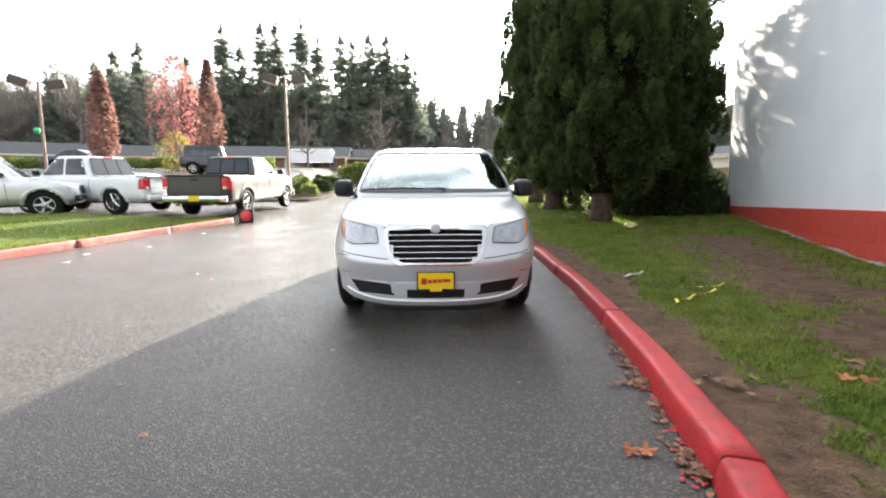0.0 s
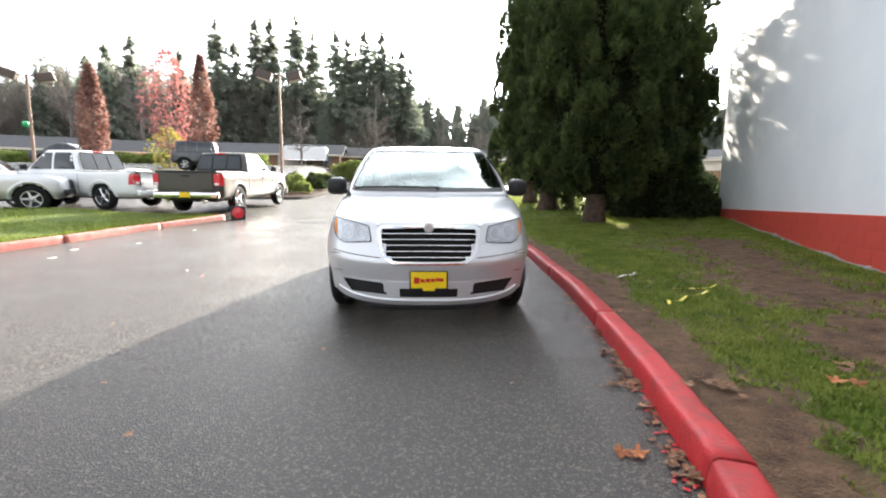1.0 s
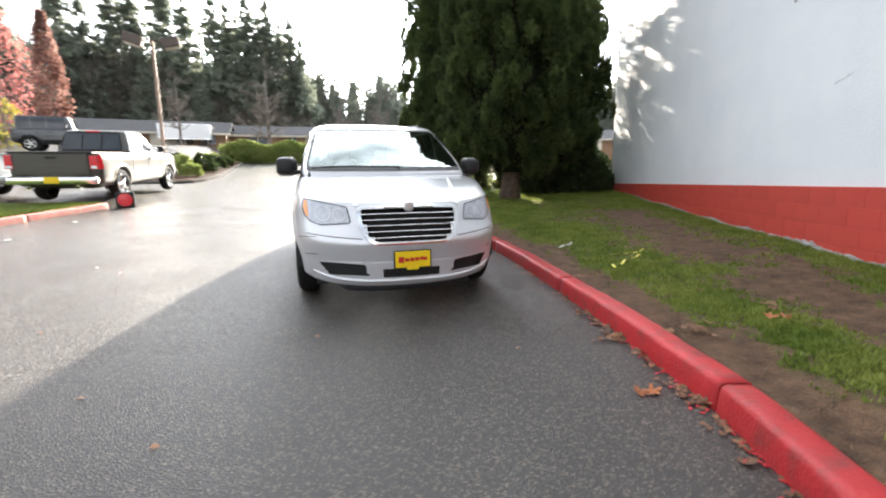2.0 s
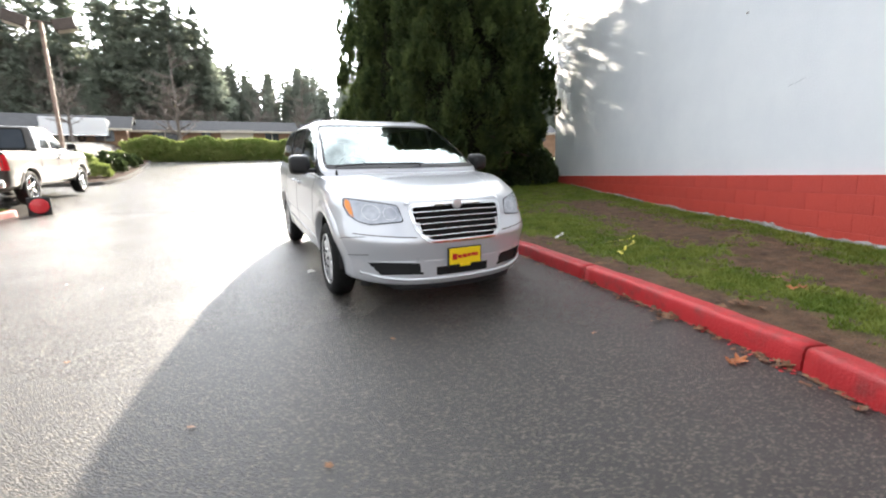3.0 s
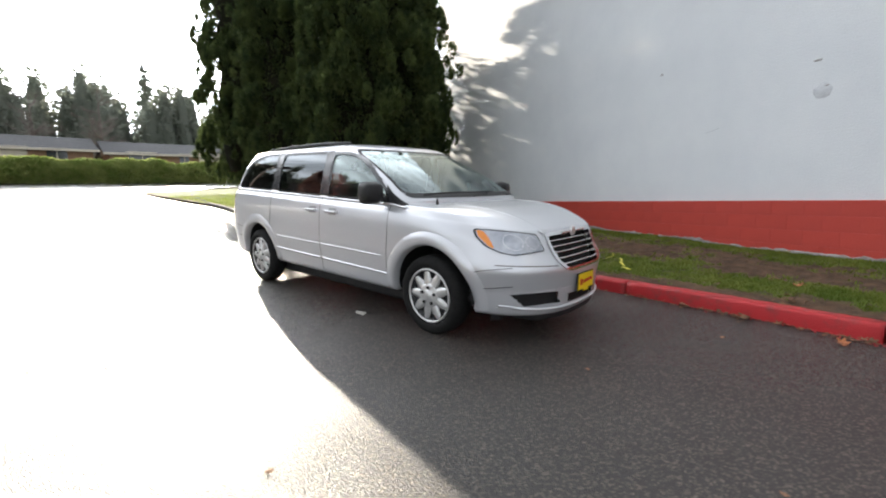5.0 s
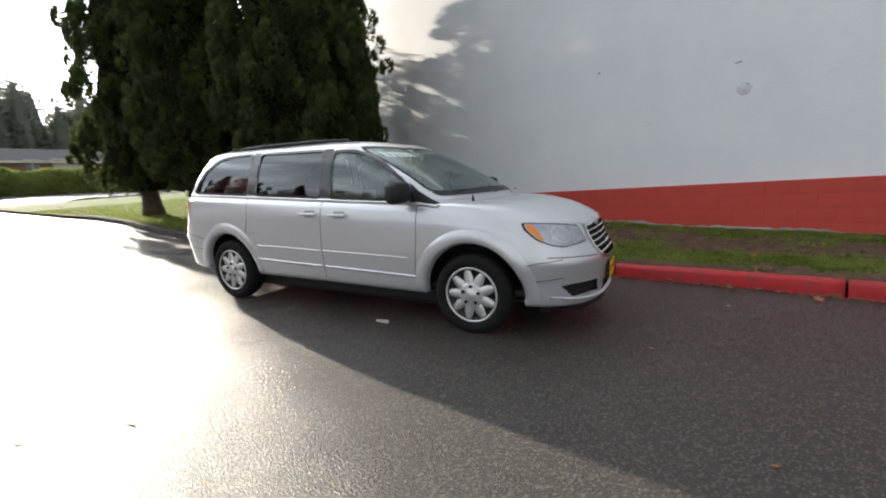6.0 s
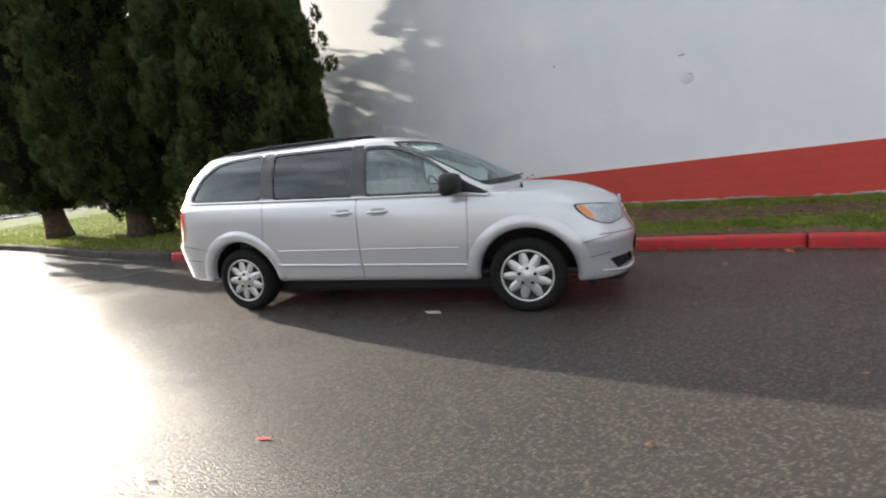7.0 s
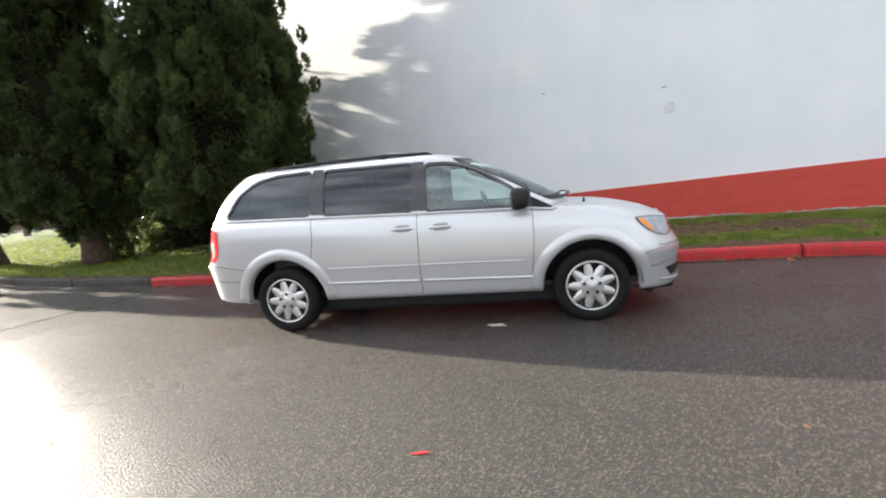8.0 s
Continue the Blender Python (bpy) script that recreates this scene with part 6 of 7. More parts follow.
        mr = part("mirror", boxed((0.2, 0.10, 0.17), (s * (w + 0.09), c0 + 0.32, b + 0.13), 0.03), M["dark_plastic"], v, "black door mirror")
        part("headlight", pane_mesh("headlight", [(w * 0.60, b * 0.62), (w * 0.93, b * 0.62), (w * 0.93, b * 0.82), (w * 0.60, b * 0.82)], lambda x, z, s=s: (s * x, sh.front_y(x, z) - 0.01, z), M["white_lens"], 0.08), M["white_lens"], v)
        if pickup:
            part("tail_light", pane_mesh("tail_light", [(tail - 0.24, b * 0.68), (tail - 0.03, b * 0.68), (tail - 0.03, b * 0.95), (tail - 0.20, b * 0.95)], fl, M["red_lens"], 0.05), M["red_lens"], v, "red tail light")
            part("tail_light", boxed((0.17, 0.02, b * 0.26), (s * (w - 0.11), tail + 0.004, b * 0.81), 0.008), M["red_lens"], v, "red tail light")
        else:
            part("tail_light", pane_mesh("tail_light", [(w * 0.62, b * 0.74), (w * 0.95, b * 0.74), (w * 0.95, b * 0.95), (w * 0.62, b * 0.95)], lambda x, z, s=s: (s * x, sh.rear_y(x, z) + 0.01, z), M["red_lens"], 0.06), M["red_lens"], v, "red tail light")
    scr = [(-w * 0.80, zb), (w * 0.80, zb), (w * 0.68, zt), (-w * 0.68, zt)]
    part("windscreen", pane_mesh("windscreen", rounded(scr, 0.06, 4), lambda x, z: (x, sh.front_y(x, z) - 0.008, z), M["pane"], 0.12), M["pane"], v, "dark windscreen")
    if pickup:
        part("rear_window", pane_mesh("rear_window", rounded([(-w * 0.74, zb + 0.02), (w * 0.74, zb + 0.02), (w * 0.66, zt), (-w * 0.66, zt)], 0.05, 4), lambda x, z: (x, y_back(z) + 0.03, z), M["pane"], 0.12), M["pane"], v, "dark rear window")
        bed = part("bed_floor", boxed((width * 0.86, tail - c3 - 0.12, 0.03), (0, (tail + c3) / 2, b * 1.0 - 0.002), 0.01), M["dark_plastic"], v, "black bed cover")
        part("tailgate", boxed((width * 0.78, 0.03, b * 0.42), (0, tail + 0.006, b * 0.77), 0.012), paint, v)
        part("bed_lip", boxed((width * 0.90, 0.09, 0.06), (0, tail - 0.02, b * 0.995), 0.02), M["dark_plastic"], v, "black bed cover edge")
        part("tailgate_panel", boxed((width * 0.70, 0.012, b * 0.16), (0, tail + 0.024, b * 0.68), 0.005), paint, v)
        part("brake_lamp", boxed((0.36, 0.03, 0.045), (0, y_back(height - 0.06) + 0.02, height - 0.055), 0.01), M["red_lens"], v, "third brake lamp above the rear window")
        rw = rounded([(-w * 0.74, zb + 0.02), (w * 0.74, zb + 0.02), (w * 0.66, zt), (-w * 0.66, zt)], 0.05, 4)
        part("rear_window_seal", band_mesh("rear_window_seal", rw, grow(rw, 0.03), lambda x, z: (x, y_back(z) + 0.034, z), M["rubber"]), M["rubber"], v, "black window seal")
        for xx in (-w * 0.24, w * 0.24):
            part("window_divider", boxed((0.025, 0.012, zt - zb - 0.04), (xx, y_back((zt + zb) / 2) + 0.036, (zt + zb) / 2), 0.003, (-math.degrees(math.atan2(c2 - c3, height - b)), 0, 0)), M["rubber"], v)
        for s in (-1, 1):
            part("lamp_trim", boxed((0.05, 0.024, b * 0.28), (s * (w - 0.215), tail + 0.004, b * 0.81), 0.006), M["dark_plastic"], v)
            part("reverse_lamp", boxed((0.12, 0.024, b * 0.055), (s * (w - 0.11), tail + 0.006, b * 0.715), 0.006), M["white_lens"], v, "clear reversing lamp")
            part("bumper_step", boxed((width * 0.24, 0.10, 0.03), (s * width * 0.33, tail + 0.08, b * 0.535), 0.008), M["dark_plastic"], v, "black step pad")
        part("tailgate_grip", boxed((0.24, 0.02, 0.06), (0, tail + 0.022, b * 0.90), 0.01), M["dark_plastic"], v)
        bp = part("rear_bumper", boxed((width * 0.96, 0.16, 0.19), (0, tail + 0.06, b * 0.46), 0.04), M["chrome"] if paint != M["white_paint"] else M["white_paint"], v, "step bumper", True)
        part("number_plate", boxed((0.31, 0.01, 0.16), (0, tail + 0.146, b * 0.47), 0.004), M["yellow"], bp, "yellow dealer plate")
        for s in (-1, 1):
            part("exhaust_tip", lathe([(0, 0.055), (0.16, 0.055), (0.16, 0.045), (0.0, 0.045)], 14), M["chrome"], v).matrix_local = pose(s * w * 0.52, tail - 0.04, b * 0.33, 0, 0, 90)
    else:
        part("rear_window", pane_mesh("rear_window", rounded([(-w * 0.76, zb + 0.02), (w * 0.76, zb + 0.02), (w * 0.66, zt), (-w * 0.66, zt)], 0.05, 4), lambda x, z: (x, sh.rear_y(x, z) + 0.008, z), M["pane"], 0.12), M["pane"], v, "dark rear window")
    part("grille", pane_mesh("grille", [(-w * 0.5, b * 0.60), (w * 0.5, b * 0.60), (w * 0.52, b * 0.84), (-w * 0.52, b * 0.84)], lambda x, z: (x, sh.front_y(x, z) - 0.012, z), M["dark_plastic"], 0.1), M["dark_plastic"], v)
    part("front_bumper", boxed((width * 0.94, 0.14, 0.2), (0, nose + 0.05, clearance + 0.17), 0.05), M["dark_plastic"], v, "", True)
    part("chassis", boxed((width * 0.62, length * 0.84, 0.18), (0, length * 0.5 - front, clearance + 0.02), 0.03), M["dark_plastic"], v)
    return v


def parked(x, y, heading, slope=0.0):
    """Pose at the front axle; heading: degrees by which the nose turns from -y."""
    return pose(x, y, gz(x, y), 3.8) @ pose(0, 0, 0, 0, 0, heading)


TRUCK = (0.45, 1.15, 2.45, 2.72)
car("pickup_truck", parked(-6.78, 13.4, 177), "grey-brown pickup truck with a black bed cover and chrome bumper", "pickup truck", 5.6, 2.02, 1.94, 3.42, M["bronze_paint"], TRUCK, 0.98, 0.42, 0.28, 0.66, True, 0.42)
car("pickup_truck", parked(-13.6, 11.75, -103), "white pickup truck with dark windows, parked on the lot", "pickup truck", 5.85, 2.02, 1.94, 3.57, M["white_paint"], TRUCK, 0.98, 0.42, 0.28, 0.63, True, 0.42)
car("suv", parked(-12.05, 9.75, 118), "silver older sport utility wagon with dark trim by the island", "suv", 4.8, 1.85, 1.88, 2.9, M["silver"], (0.5, 1.1, 3.2, 3.5), 0.85, 0.41, 0.25, 0.62, False, 0.42)
car("jeep", parked(-13.0, 26.0, 103), "dark grey boxy off-road car with a soft top", "off-road car", 4.2, 1.85, 1.90, 2.7, M["dark_paint"], (0.75, 0.95, 3.25, 3.3), 0.65, 0.40, 0.24, 0.62, False, 0.45)
SEDAN = (0.35, 1.2, 2.3, 2.95)
car("sedan", parked(-15.2, 18.6, 95), "silver-blue sedan parked behind the trucks", "car", 4.8, 1.83, 1.47, 2.8, M["silver"], SEDAN, 0.95, 0.33, 0.21, 0.64, False, 0.2)
car("sedan", parked(-9.9, 21.5, 102), "white sedan beside the planting bed", "car", 4.8, 1.83, 1.47, 2.8, M["white_paint"], SEDAN, 0.95, 0.33, 0.21, 0.64, False, 0.2)
car("sedan", parked(-22.5, 17.5, 120), "dark sedan parked at the back of the lot", "car", 4.8, 1.83, 1.47, 2.8, M["dark_paint"], SEDAN, 0.95, 0.33, 0.21, 0.64, False, 0.2)
car("sedan", parked(-25.0, 30.0, 100), "grey car parked below the houses", "car", 4.8, 1.83, 1.5, 2.8, M["dark_paint"], SEDAN, 0.95, 0.33, 0.21, 0.64, False, 0.2)


# ---- island and beds ----
def raised_bed(name, outline, height, mat, label, category="lawn", mound=0.05):
    bm = bmesh.new()
    f = bm.faces.new([bm.verts.new((x, y, 0)) for x, y in subdivided(outline, 0.5)])
    xs, ysv = [p[0] for p in outline], [p[1] for p in outline]
    for k in np.arange(min(xs) + 0.6, max(xs), 0.6):
        bmesh.ops.bisect_plane(bm, geom=bm.verts[:] + bm.edges[:] + bm.faces[:], plane_co=(k, 0, 0), plane_no=(1, 0, 0))
    for k in np.arange(min(ysv) + 0.6, max(ysv), 0.6):
        bmesh.ops.bisect_plane(bm, geom=bm.verts[:] + bm.edges[:] + bm.faces[:], plane_co=(0, k, 0), plane_no=(0, 1, 0))
    for v in bm.verts:
        v.co.z = gz(v.co.x, v.co.y) + height + (0.0 if v.is_boundary else mound + 0.03 * noise.noise(v.co * 0.8))
    ob = part(name, bm, mat, None, "", True)
    turf_mask(ob.data)
    return tagged(ob, label, category, kind="structure")


ISLAND = [(-8.2, -3.0), (-7.45, 1.5), (-7.05, 3.8), (-6.75, 5.8), (-6.2, 8.0), (-6.0, 8.9)]
kerb_line(list(reversed([(x, y) for x, y in ISLAND])), 2.4, 0, 0.16, 0.15, lambda p: M["kerb_faded"], "faded red painted kerb round the grass island")
raised_bed("island_lawn", [(x - 0.14, y) for x, y in ISLAND] + [(-7.2, 9.3), (-12.0, 8.9), (-20.0, 8.3), (-26.0, 7.5), (-26.0, -3.0)], 0.11, M["soil"], "green grass island between drive and lot")
BED = [(-9.2, 18.0), (-8.0, 17.9), (-7.0, 18.3), (-6.5, 19.2), (-6.25, 20.8), (-6.22, 23.0), (-6.35, 26.0), (-6.7, 31.0), (-7.3, 38.0), (-7.9, 44.6)]
kerb_line(list(reversed(BED)), 2.4, 0, 0.16, 0.16, lambda p: M["shaded_concrete"], "grey concrete kerb round the planting bed")
raised_bed("planting_bed", [(x - 0.14, y + (0.14 if y < 18.2 else 0)) for x, y in BED] + [(-9.8, 44.6), (-9.6, 32.0), (-9.4, 22.0)], 0.10, M["mulch"], "brown bark mulch planting bed", "bed", 0.12)
kerb_line([(x - 0.005, y) for x, y in KERB], 2.1, 2, 0.178, 0.145, lambda p: M["kerb_red"] if p[1] < 7.3 else M["shaded_concrete"], "bright red painted concrete kerb, worn at the joints")


# ---- lamp posts, lot lamp, balloon ----
def lamp_post(x, y, height, turn, label, arm=0.5):
    p = empty("street_lamp", pose(x, y, gz(x, y), 0, 0, turn), label, "street lamp", "lot lamps")
    part("base", lathe([(-0.2, 0.28), (0.6, 0.28), (0.62, 0.26), (0.62, 0.0001)], 20, "z"), M["concrete"], p)
    part("pole", tube([(0, 0, 0.6), (0, 0, height * 0.5), (0, 0, height)], [0.085, 0.08, 0.07], 10), M["pole_paint"], p, "weathered painted pole")
    part("arm", tube([(-arm, 0, height - 0.05), (0, 0, height), (arm, 0, height - 0.05)], 0.035, 8), M["lamp_housing"], p)
    for s in (-1, 1):
        h = part("lamp_head", boxed((0.82, 0.55, 0.46), (s * (arm + 0.3), 0, height - 0.05), 0.04, (0, -16 * s, 0)), M["lamp_housing"], p, "brown box lamp head")
        part("diffuser", boxed((0.66, 0.42, 0.03), (s * (arm + 0.3) + s * 0.06, 0, height - 0.28), 0.006, (0, -16 * s, 0)), M["trim"], h)
    return p


lamp_post(-8.2, 21.3, 6.9, 8, "tall parking lot lamp post with two brown box heads")
lamp_post(-22.1, 21.4, 5.7, 30, "tall parking lot lamp post with two brown box heads")
bal = part("balloon", lathe([(-0.20, 0.001), (-0.18, 0.03), (-0.1, 0.11), (0.0, 0.155), (0.08, 0.15), (0.15, 0.09), (0.175, 0.001)], 18, "z"), M["green_rubber"], None, "", True)
bal.matrix_world = pose(-21.35, 20.2, 5.1)
tagged(bal, "round green balloon tied to the lamp post", "balloon")
tl = empty("lot_floodlight", pose(-5.62, 8.95, gz(0, 8.95), 0, 0, 12), "red work lamp box with a round lens on the drive", "work lamp")
part("housing", boxed((0.36, 0.22, 0.34), (0, 0, 0.19), 0.03), M["red_plastic"], tl)
part("bezel", boxed((0.42, 0.06, 0.40), (0, -0.10, 0.20), 0.02), M["dark_plastic"], tl, "black front bezel")
lens = part("lens", lathe([(0, 0.175), (0.03, 0.165), (0.04, 0.0001)], 22), M["red_lens"], tl, "round red lens")
lens.matrix_local = pose(0, -0.128, 0.20, 0, 0, -90)
part("handle", tube([(-0.14, 0, 0.34), (-0.12, 0, 0.40), (0.12, 0, 0.40), (0.14, 0, 0.34)], 0.012, 6), M["dark_plastic"], tl)


# ---- far houses ----
def house(x, y, length, depth, eave, ridge, turn, label, openings):
    h = empty("house", pose(x, y, gz(0, y) - 0.2, 0, 0, turn), label, "house", "low houses behind the hedge")
    part("wall", boxed((length, depth, eave + 1), (0, 0, eave / 2 - 0.5), 0.0), M["cedar"], h)
    bm = bmesh.new()
    o = 0.5
    v = [bm.verts.new(q) for q in ((-length / 2 - o, -depth / 2 - o, eave - 0.15), (length / 2 + o, -depth / 2 - o, eave - 0.15), (length / 2 + o, 0, ridge), (-length / 2 - o, 0, ridge), (-length / 2 - o, depth / 2 + o, eave - 0.15), (length / 2 + o, depth / 2 + o, eave - 0.15))]
    bm.faces.new((v[0], v[1], v[2], v[3]))
    bm.faces.new((v[3], v[2], v[5], v[4]))
    r = part("roof", bm, M["roof"], h, "grey shingle roof")
    r.modifiers.new("thick", "SOLIDIFY").thickness = 0.18
    part("fascia", boxed((length + 1, 0.05, 0.22), (0, -depth / 2 - o - 0.03, eave - 0.2)), M["trim"], h)
    bm = bmesh.new()
    for s in (-1, 1):
        q = [bm.verts.new((s * (length / 2 - 0.02), yy, zz)) for yy, zz in ((-depth / 2, eave), (depth / 2, eave), (0, ridge - 0.1))]
        bm.faces.new(q)
    part("gable", bm, M["trim"], h, "cream gable end").modifiers.new("thick", "SOLIDIFY").thickness = 0.1
    for ox, ow, oh, oz, white in openings:
        w = part("window", boxed((ow, 0.08, oh), (ox, -depth / 2 - 0.02, oz)), M["pane"] if not white else M["trim"], h)
        part("frame", boxed((ow + 0.2, 0.06, 0.12), (ox, -depth / 2 - 0.05, oz + oh / 2 + 0.06)), M["trim"], w)
        part("mullion", boxed((0.08, 0.06, oh), (ox, -depth / 2 - 0.06, oz)), M["trim"], w)
    return h


ops = [(-5, 2.6, 1.2, 2.4, False), (-0.8, 1.0, 1.3, 2.3, False), (2.6, 3.6, 1.5, 2.3, True), (6.6, 1.6, 1.2, 2.4, False)]
house(-2.5, 60, 19, 8, 3.1, 4.7, -2, "low brown house with a long grey roof behind the hedge", ops)
house(16.5, 59, 16, 8, 3.0, 4.6, -5, "low brown house with a long grey roof behind the hedge", ops)
house(-19.5, 56, 17, 8, 3.2, 4.9, 4, "low brown house with a cream gable behind the lot", ops)
shop = house(-40, 50, 22, 8, 3.2, 4.9, 14, "low brown house with a red awning behind the lot", ops)
aw = part("awning", boxed((4.2, 1.1, 0.42), (6.2, -4.6, 2.75), 0.05, (14, 0, 0)), M["red_plastic"], shop, "red awning")
part("awning_valance", boxed((4.2, 0.04, 0.2), (6.2, -5.12, 2.5), 0.0), M["paper"], aw, "pale valance")
for k in range(4):
    part("shop_door", boxed((0.85, 0.06, 1.9), (4.7 + 1.0 * k, -4.05, 1.15), 0.02), M["trim"], shop, "pale framed door")
house(34, 52, 18, 9, 3.0, 4.6, -20, "low grey house beyond the lawn", ops)
tr = empty("box_trailer", pose(-14.75, 52, gz(-14.75, 52), 0, 0, 4), "white box trailer parked behind the lot", "trailer")
part("box", boxed((5.2, 2.3, 1.7), (0, 0, 1.45), 0.08), M["white_paint"], tr)
part("trim_rail", boxed((5.04, 2.34, 0.12), (0, 0, 0.62), 0.02), M["chrome"], tr)
for s in (-1, 1):
    part("tyre", lathe([(-0.1, 0.2), (-0.1, 0.33), (0.1, 0.33), (0.1, 0.2)], 20), M["rubber"], tr).location = (s * 0.45, -1.0, 0.33)
    tr.children[-1].rotation_euler = (0, 0, radians(90))


# ---- grass, fallen leaves, litter ----
def grass(name, seed, count, region, height, ground_z, label, width=0.008, mat="grass_blade"):
    """Blades of turf, thick where the lawn is green."""
    rng = np.random.default_rng(seed)
    c = []
    while len(c) < count:
        x, y = region(rng)
        if x is not None and rng.random() < turf(x, y) ** 1.3:
            c.append((x, y, ground_z(x, y)))
    c = np.array(c)
    n = len(c)
    a = rng.uniform(0, 2 * np.pi, n)
    h = height * rng.uniform(0.5, 1.3, (n, 1))
    lean = np.stack([np.cos(a), np.sin(a)], 1) * h * rng.uniform(0.2, 1.0, (n, 1))
    s = np.stack([-np.sin(a), np.cos(a), np.zeros(n)], 1) * width * rng.uniform(0.6, 1.4, (n, 1))
    tip = c + np.concatenate([lean, h], 1)
    v = np.stack([c - s, c + s, tip], 1).reshape(-1, 3)
    f = np.arange(n * 3).reshape(-1, 3)
    ob = part(name, leaf_mesh(name, v, f, M[mat]), M[mat])
    return tagged(ob, label, "grass", kind="stuff")


def lawn_spot(rng):
    y = -6.5 + 14.5 * rng.random() ** 1.25
    k = kerb_at(y) + 0.2
    return k + (wall_x(y) - k - 0.05) * rng.random(), y


def far_lawn_spot(rng):
    y = rng.uniform(7.5, 24)
    k = kerb_at(y) + 0.2
    x = k + rng.random() ** 1.4 * 9
    return (x, y) if y > 10.0 or x < wall_x(y) - 0.1 else (None, None)


def island_spot(rng):
    y = rng.uniform(-1.0, 9.0)
    x = float(np.interp(y, [p[1] for p in ISLAND], [p[0] for p in ISLAND])) - 0.2 - rng.random() ** 1.3 * 13
    return x, y


grass("grass", 81, 135000, lawn_spot, 0.030, berm, "short green grass on the lawn by the wall")
grass("grass", 82, 26000, far_lawn_spot, 0.05, berm, "short sunlit grass below the cypresses", 0.014, "sun_grass")
grass("grass", 83, 60000, island_spot, 0.05, lambda x, y: gz(x, y) + 0.14, "bright green grass on the island", 0.014, "sun_grass")


def leaf_data(seed, lobes, size):
    """A dry fallen leaf: lobed outline, curled edges, raised vein."""
    rng = np.random.default_rng(seed)
    bm = bmesh.new()
    n = lobes * 4
    mid = bm.verts.new((0, 0, 0.012 * rng.random()))
    ring = []
    for i in range(n):
        a = 2 * math.pi * i / n
        r = size * (0.74 + 0.26 * math.cos(lobes * a)) * (0.65 + 0.5 * rng.random())
        ring.append(bm.verts.new((r * math.cos(a), r * math.sin(a), 0.003 + (0.30 * rng.random() + 0.35 * math.sin(a) ** 2) * size * (r / size) ** 2)))
    for i in range(n):
        bm.faces.new((mid, ring[i], ring[(i + 1) % n]))
    me = bpy.data.meshes.new("fallen_leaf")
    bm.to_mesh(me)
    bm.free()
    return me


leaf_kinds = [leaf_data(90 + k, (5, 3, 5, 5)[k], s) for k, s in enumerate((0.038, 0.043, 0.028, 0.054))]
for k, me in enumerate(leaf_kinds):
    me.materials.append(M["orange_leaf"] if k == 3 else M["dead_leaf"])


def drop_leaf(x, y, kind, z, turn, label):
    ob = new("fallen_leaf", leaf_kinds[kind])
    ob.matrix_world = pose(x, y, z + 0.006, random.uniform(-15, 15), random.uniform(-15, 15), turn)
    return tagged(ob, label, "leaf", "fallen leaves")


rl = random.Random(7)
gutter = along(KERB, 0.1)
for i in range(40):
    y = rl.choice((rl.uniform(-3.4, 0.8), rl.uniform(-2.9, -1.2), rl.uniform(-4.5, 4.0)))
    x = kerb_at(y) - 0.015 - abs(rl.gauss(0, 0.06))
    drop_leaf(x, y, rl.choice((0, 0, 1, 2, 2)), gz(x, y), rl.uniform(0, 360), "curled brown fallen leaf in the gutter by the kerb")
for i in range(70):
    y = rl.uniform(-4.5, 6.0)
    k = kerb_at(y)
    x = k + 0.3 + rl.random() * (wall_x(y) - k - 0.5)
    drop_leaf(x, y, rl.choice((0, 1, 2, 2)), berm(x, y) + 0.01, rl.uniform(0, 360), "curled brown fallen leaf on the lawn")
for i in range(14):
    x, y = rl.uniform(-5.5, 0.9), rl.uniform(-4.0, 6.5)
    drop_leaf(x, y, 2, gz(x, y) - 0.003, rl.uniform(0, 360), "small brown fallen leaf on the wet asphalt")
for x, y, on, turn in ((0.86, -2.67, 0, 20), (0.93, -2.68, 0, 140), (2.25, -2.39, 1, 70), (2.17, -2.36, 1, 200)):
    drop_leaf(x, y, 3, berm(x, y) + 0.012 if on else gz(x, y), turn, "large orange fallen maple leaf")

# crumbs of soil, twigs and bark on the bare ground
def crumbs(name, seed, count, mat, size, label):
    rng = np.random.default_rng(seed)
    c = []
    while len(c) < count:
        x, y = lawn_spot(rng)
        if rng.random() > turf(x, y):
            c.append((x, y, berm(x, y) + 0.002))
    c = np.array(c)
    n = len(c)
    a = rng.uniform(0, 2 * np.pi, n)
    ln = size * rng.uniform(0.4, 1.8, (n, 1)) * (1 + 2.5 * (rng.random((n, 1)) > 0.88))
    w = size * rng.uniform(0.3, 0.6, (n, 1))
    d = np.stack([np.cos(a), np.sin(a), np.zeros(n)], 1) * ln
    s = np.stack([-np.sin(a), np.cos(a), np.zeros(n)], 1) * w
    up = np.stack([np.zeros(n), np.zeros(n), w[:, 0] * rng.uniform(0.6, 1.2, n)], 1)
    v = np.stack([c - d, c + s, c + d, c - s, c + up], 1).reshape(-1, 3)
    k = np.arange(n)[:, None] * 5
    f = np.concatenate([np.concatenate([k + i, k + (i + 1) % 4, k + 4], 1) for i in range(4)])
    ob = part(name, leaf_mesh(name, v, f, mat), mat)
    return tagged(ob, label, "soil crumbs", kind="stuff")


crumbs("soil_crumbs", 88, 16000, M["soil_crumb"], 0.008, "crumbs of brown soil on the bare ground")
crumbs("bark_bits", 89, 3500, M["dead_leaf"], 0.010, "scattered brown bark and leaf bits on the lawn")
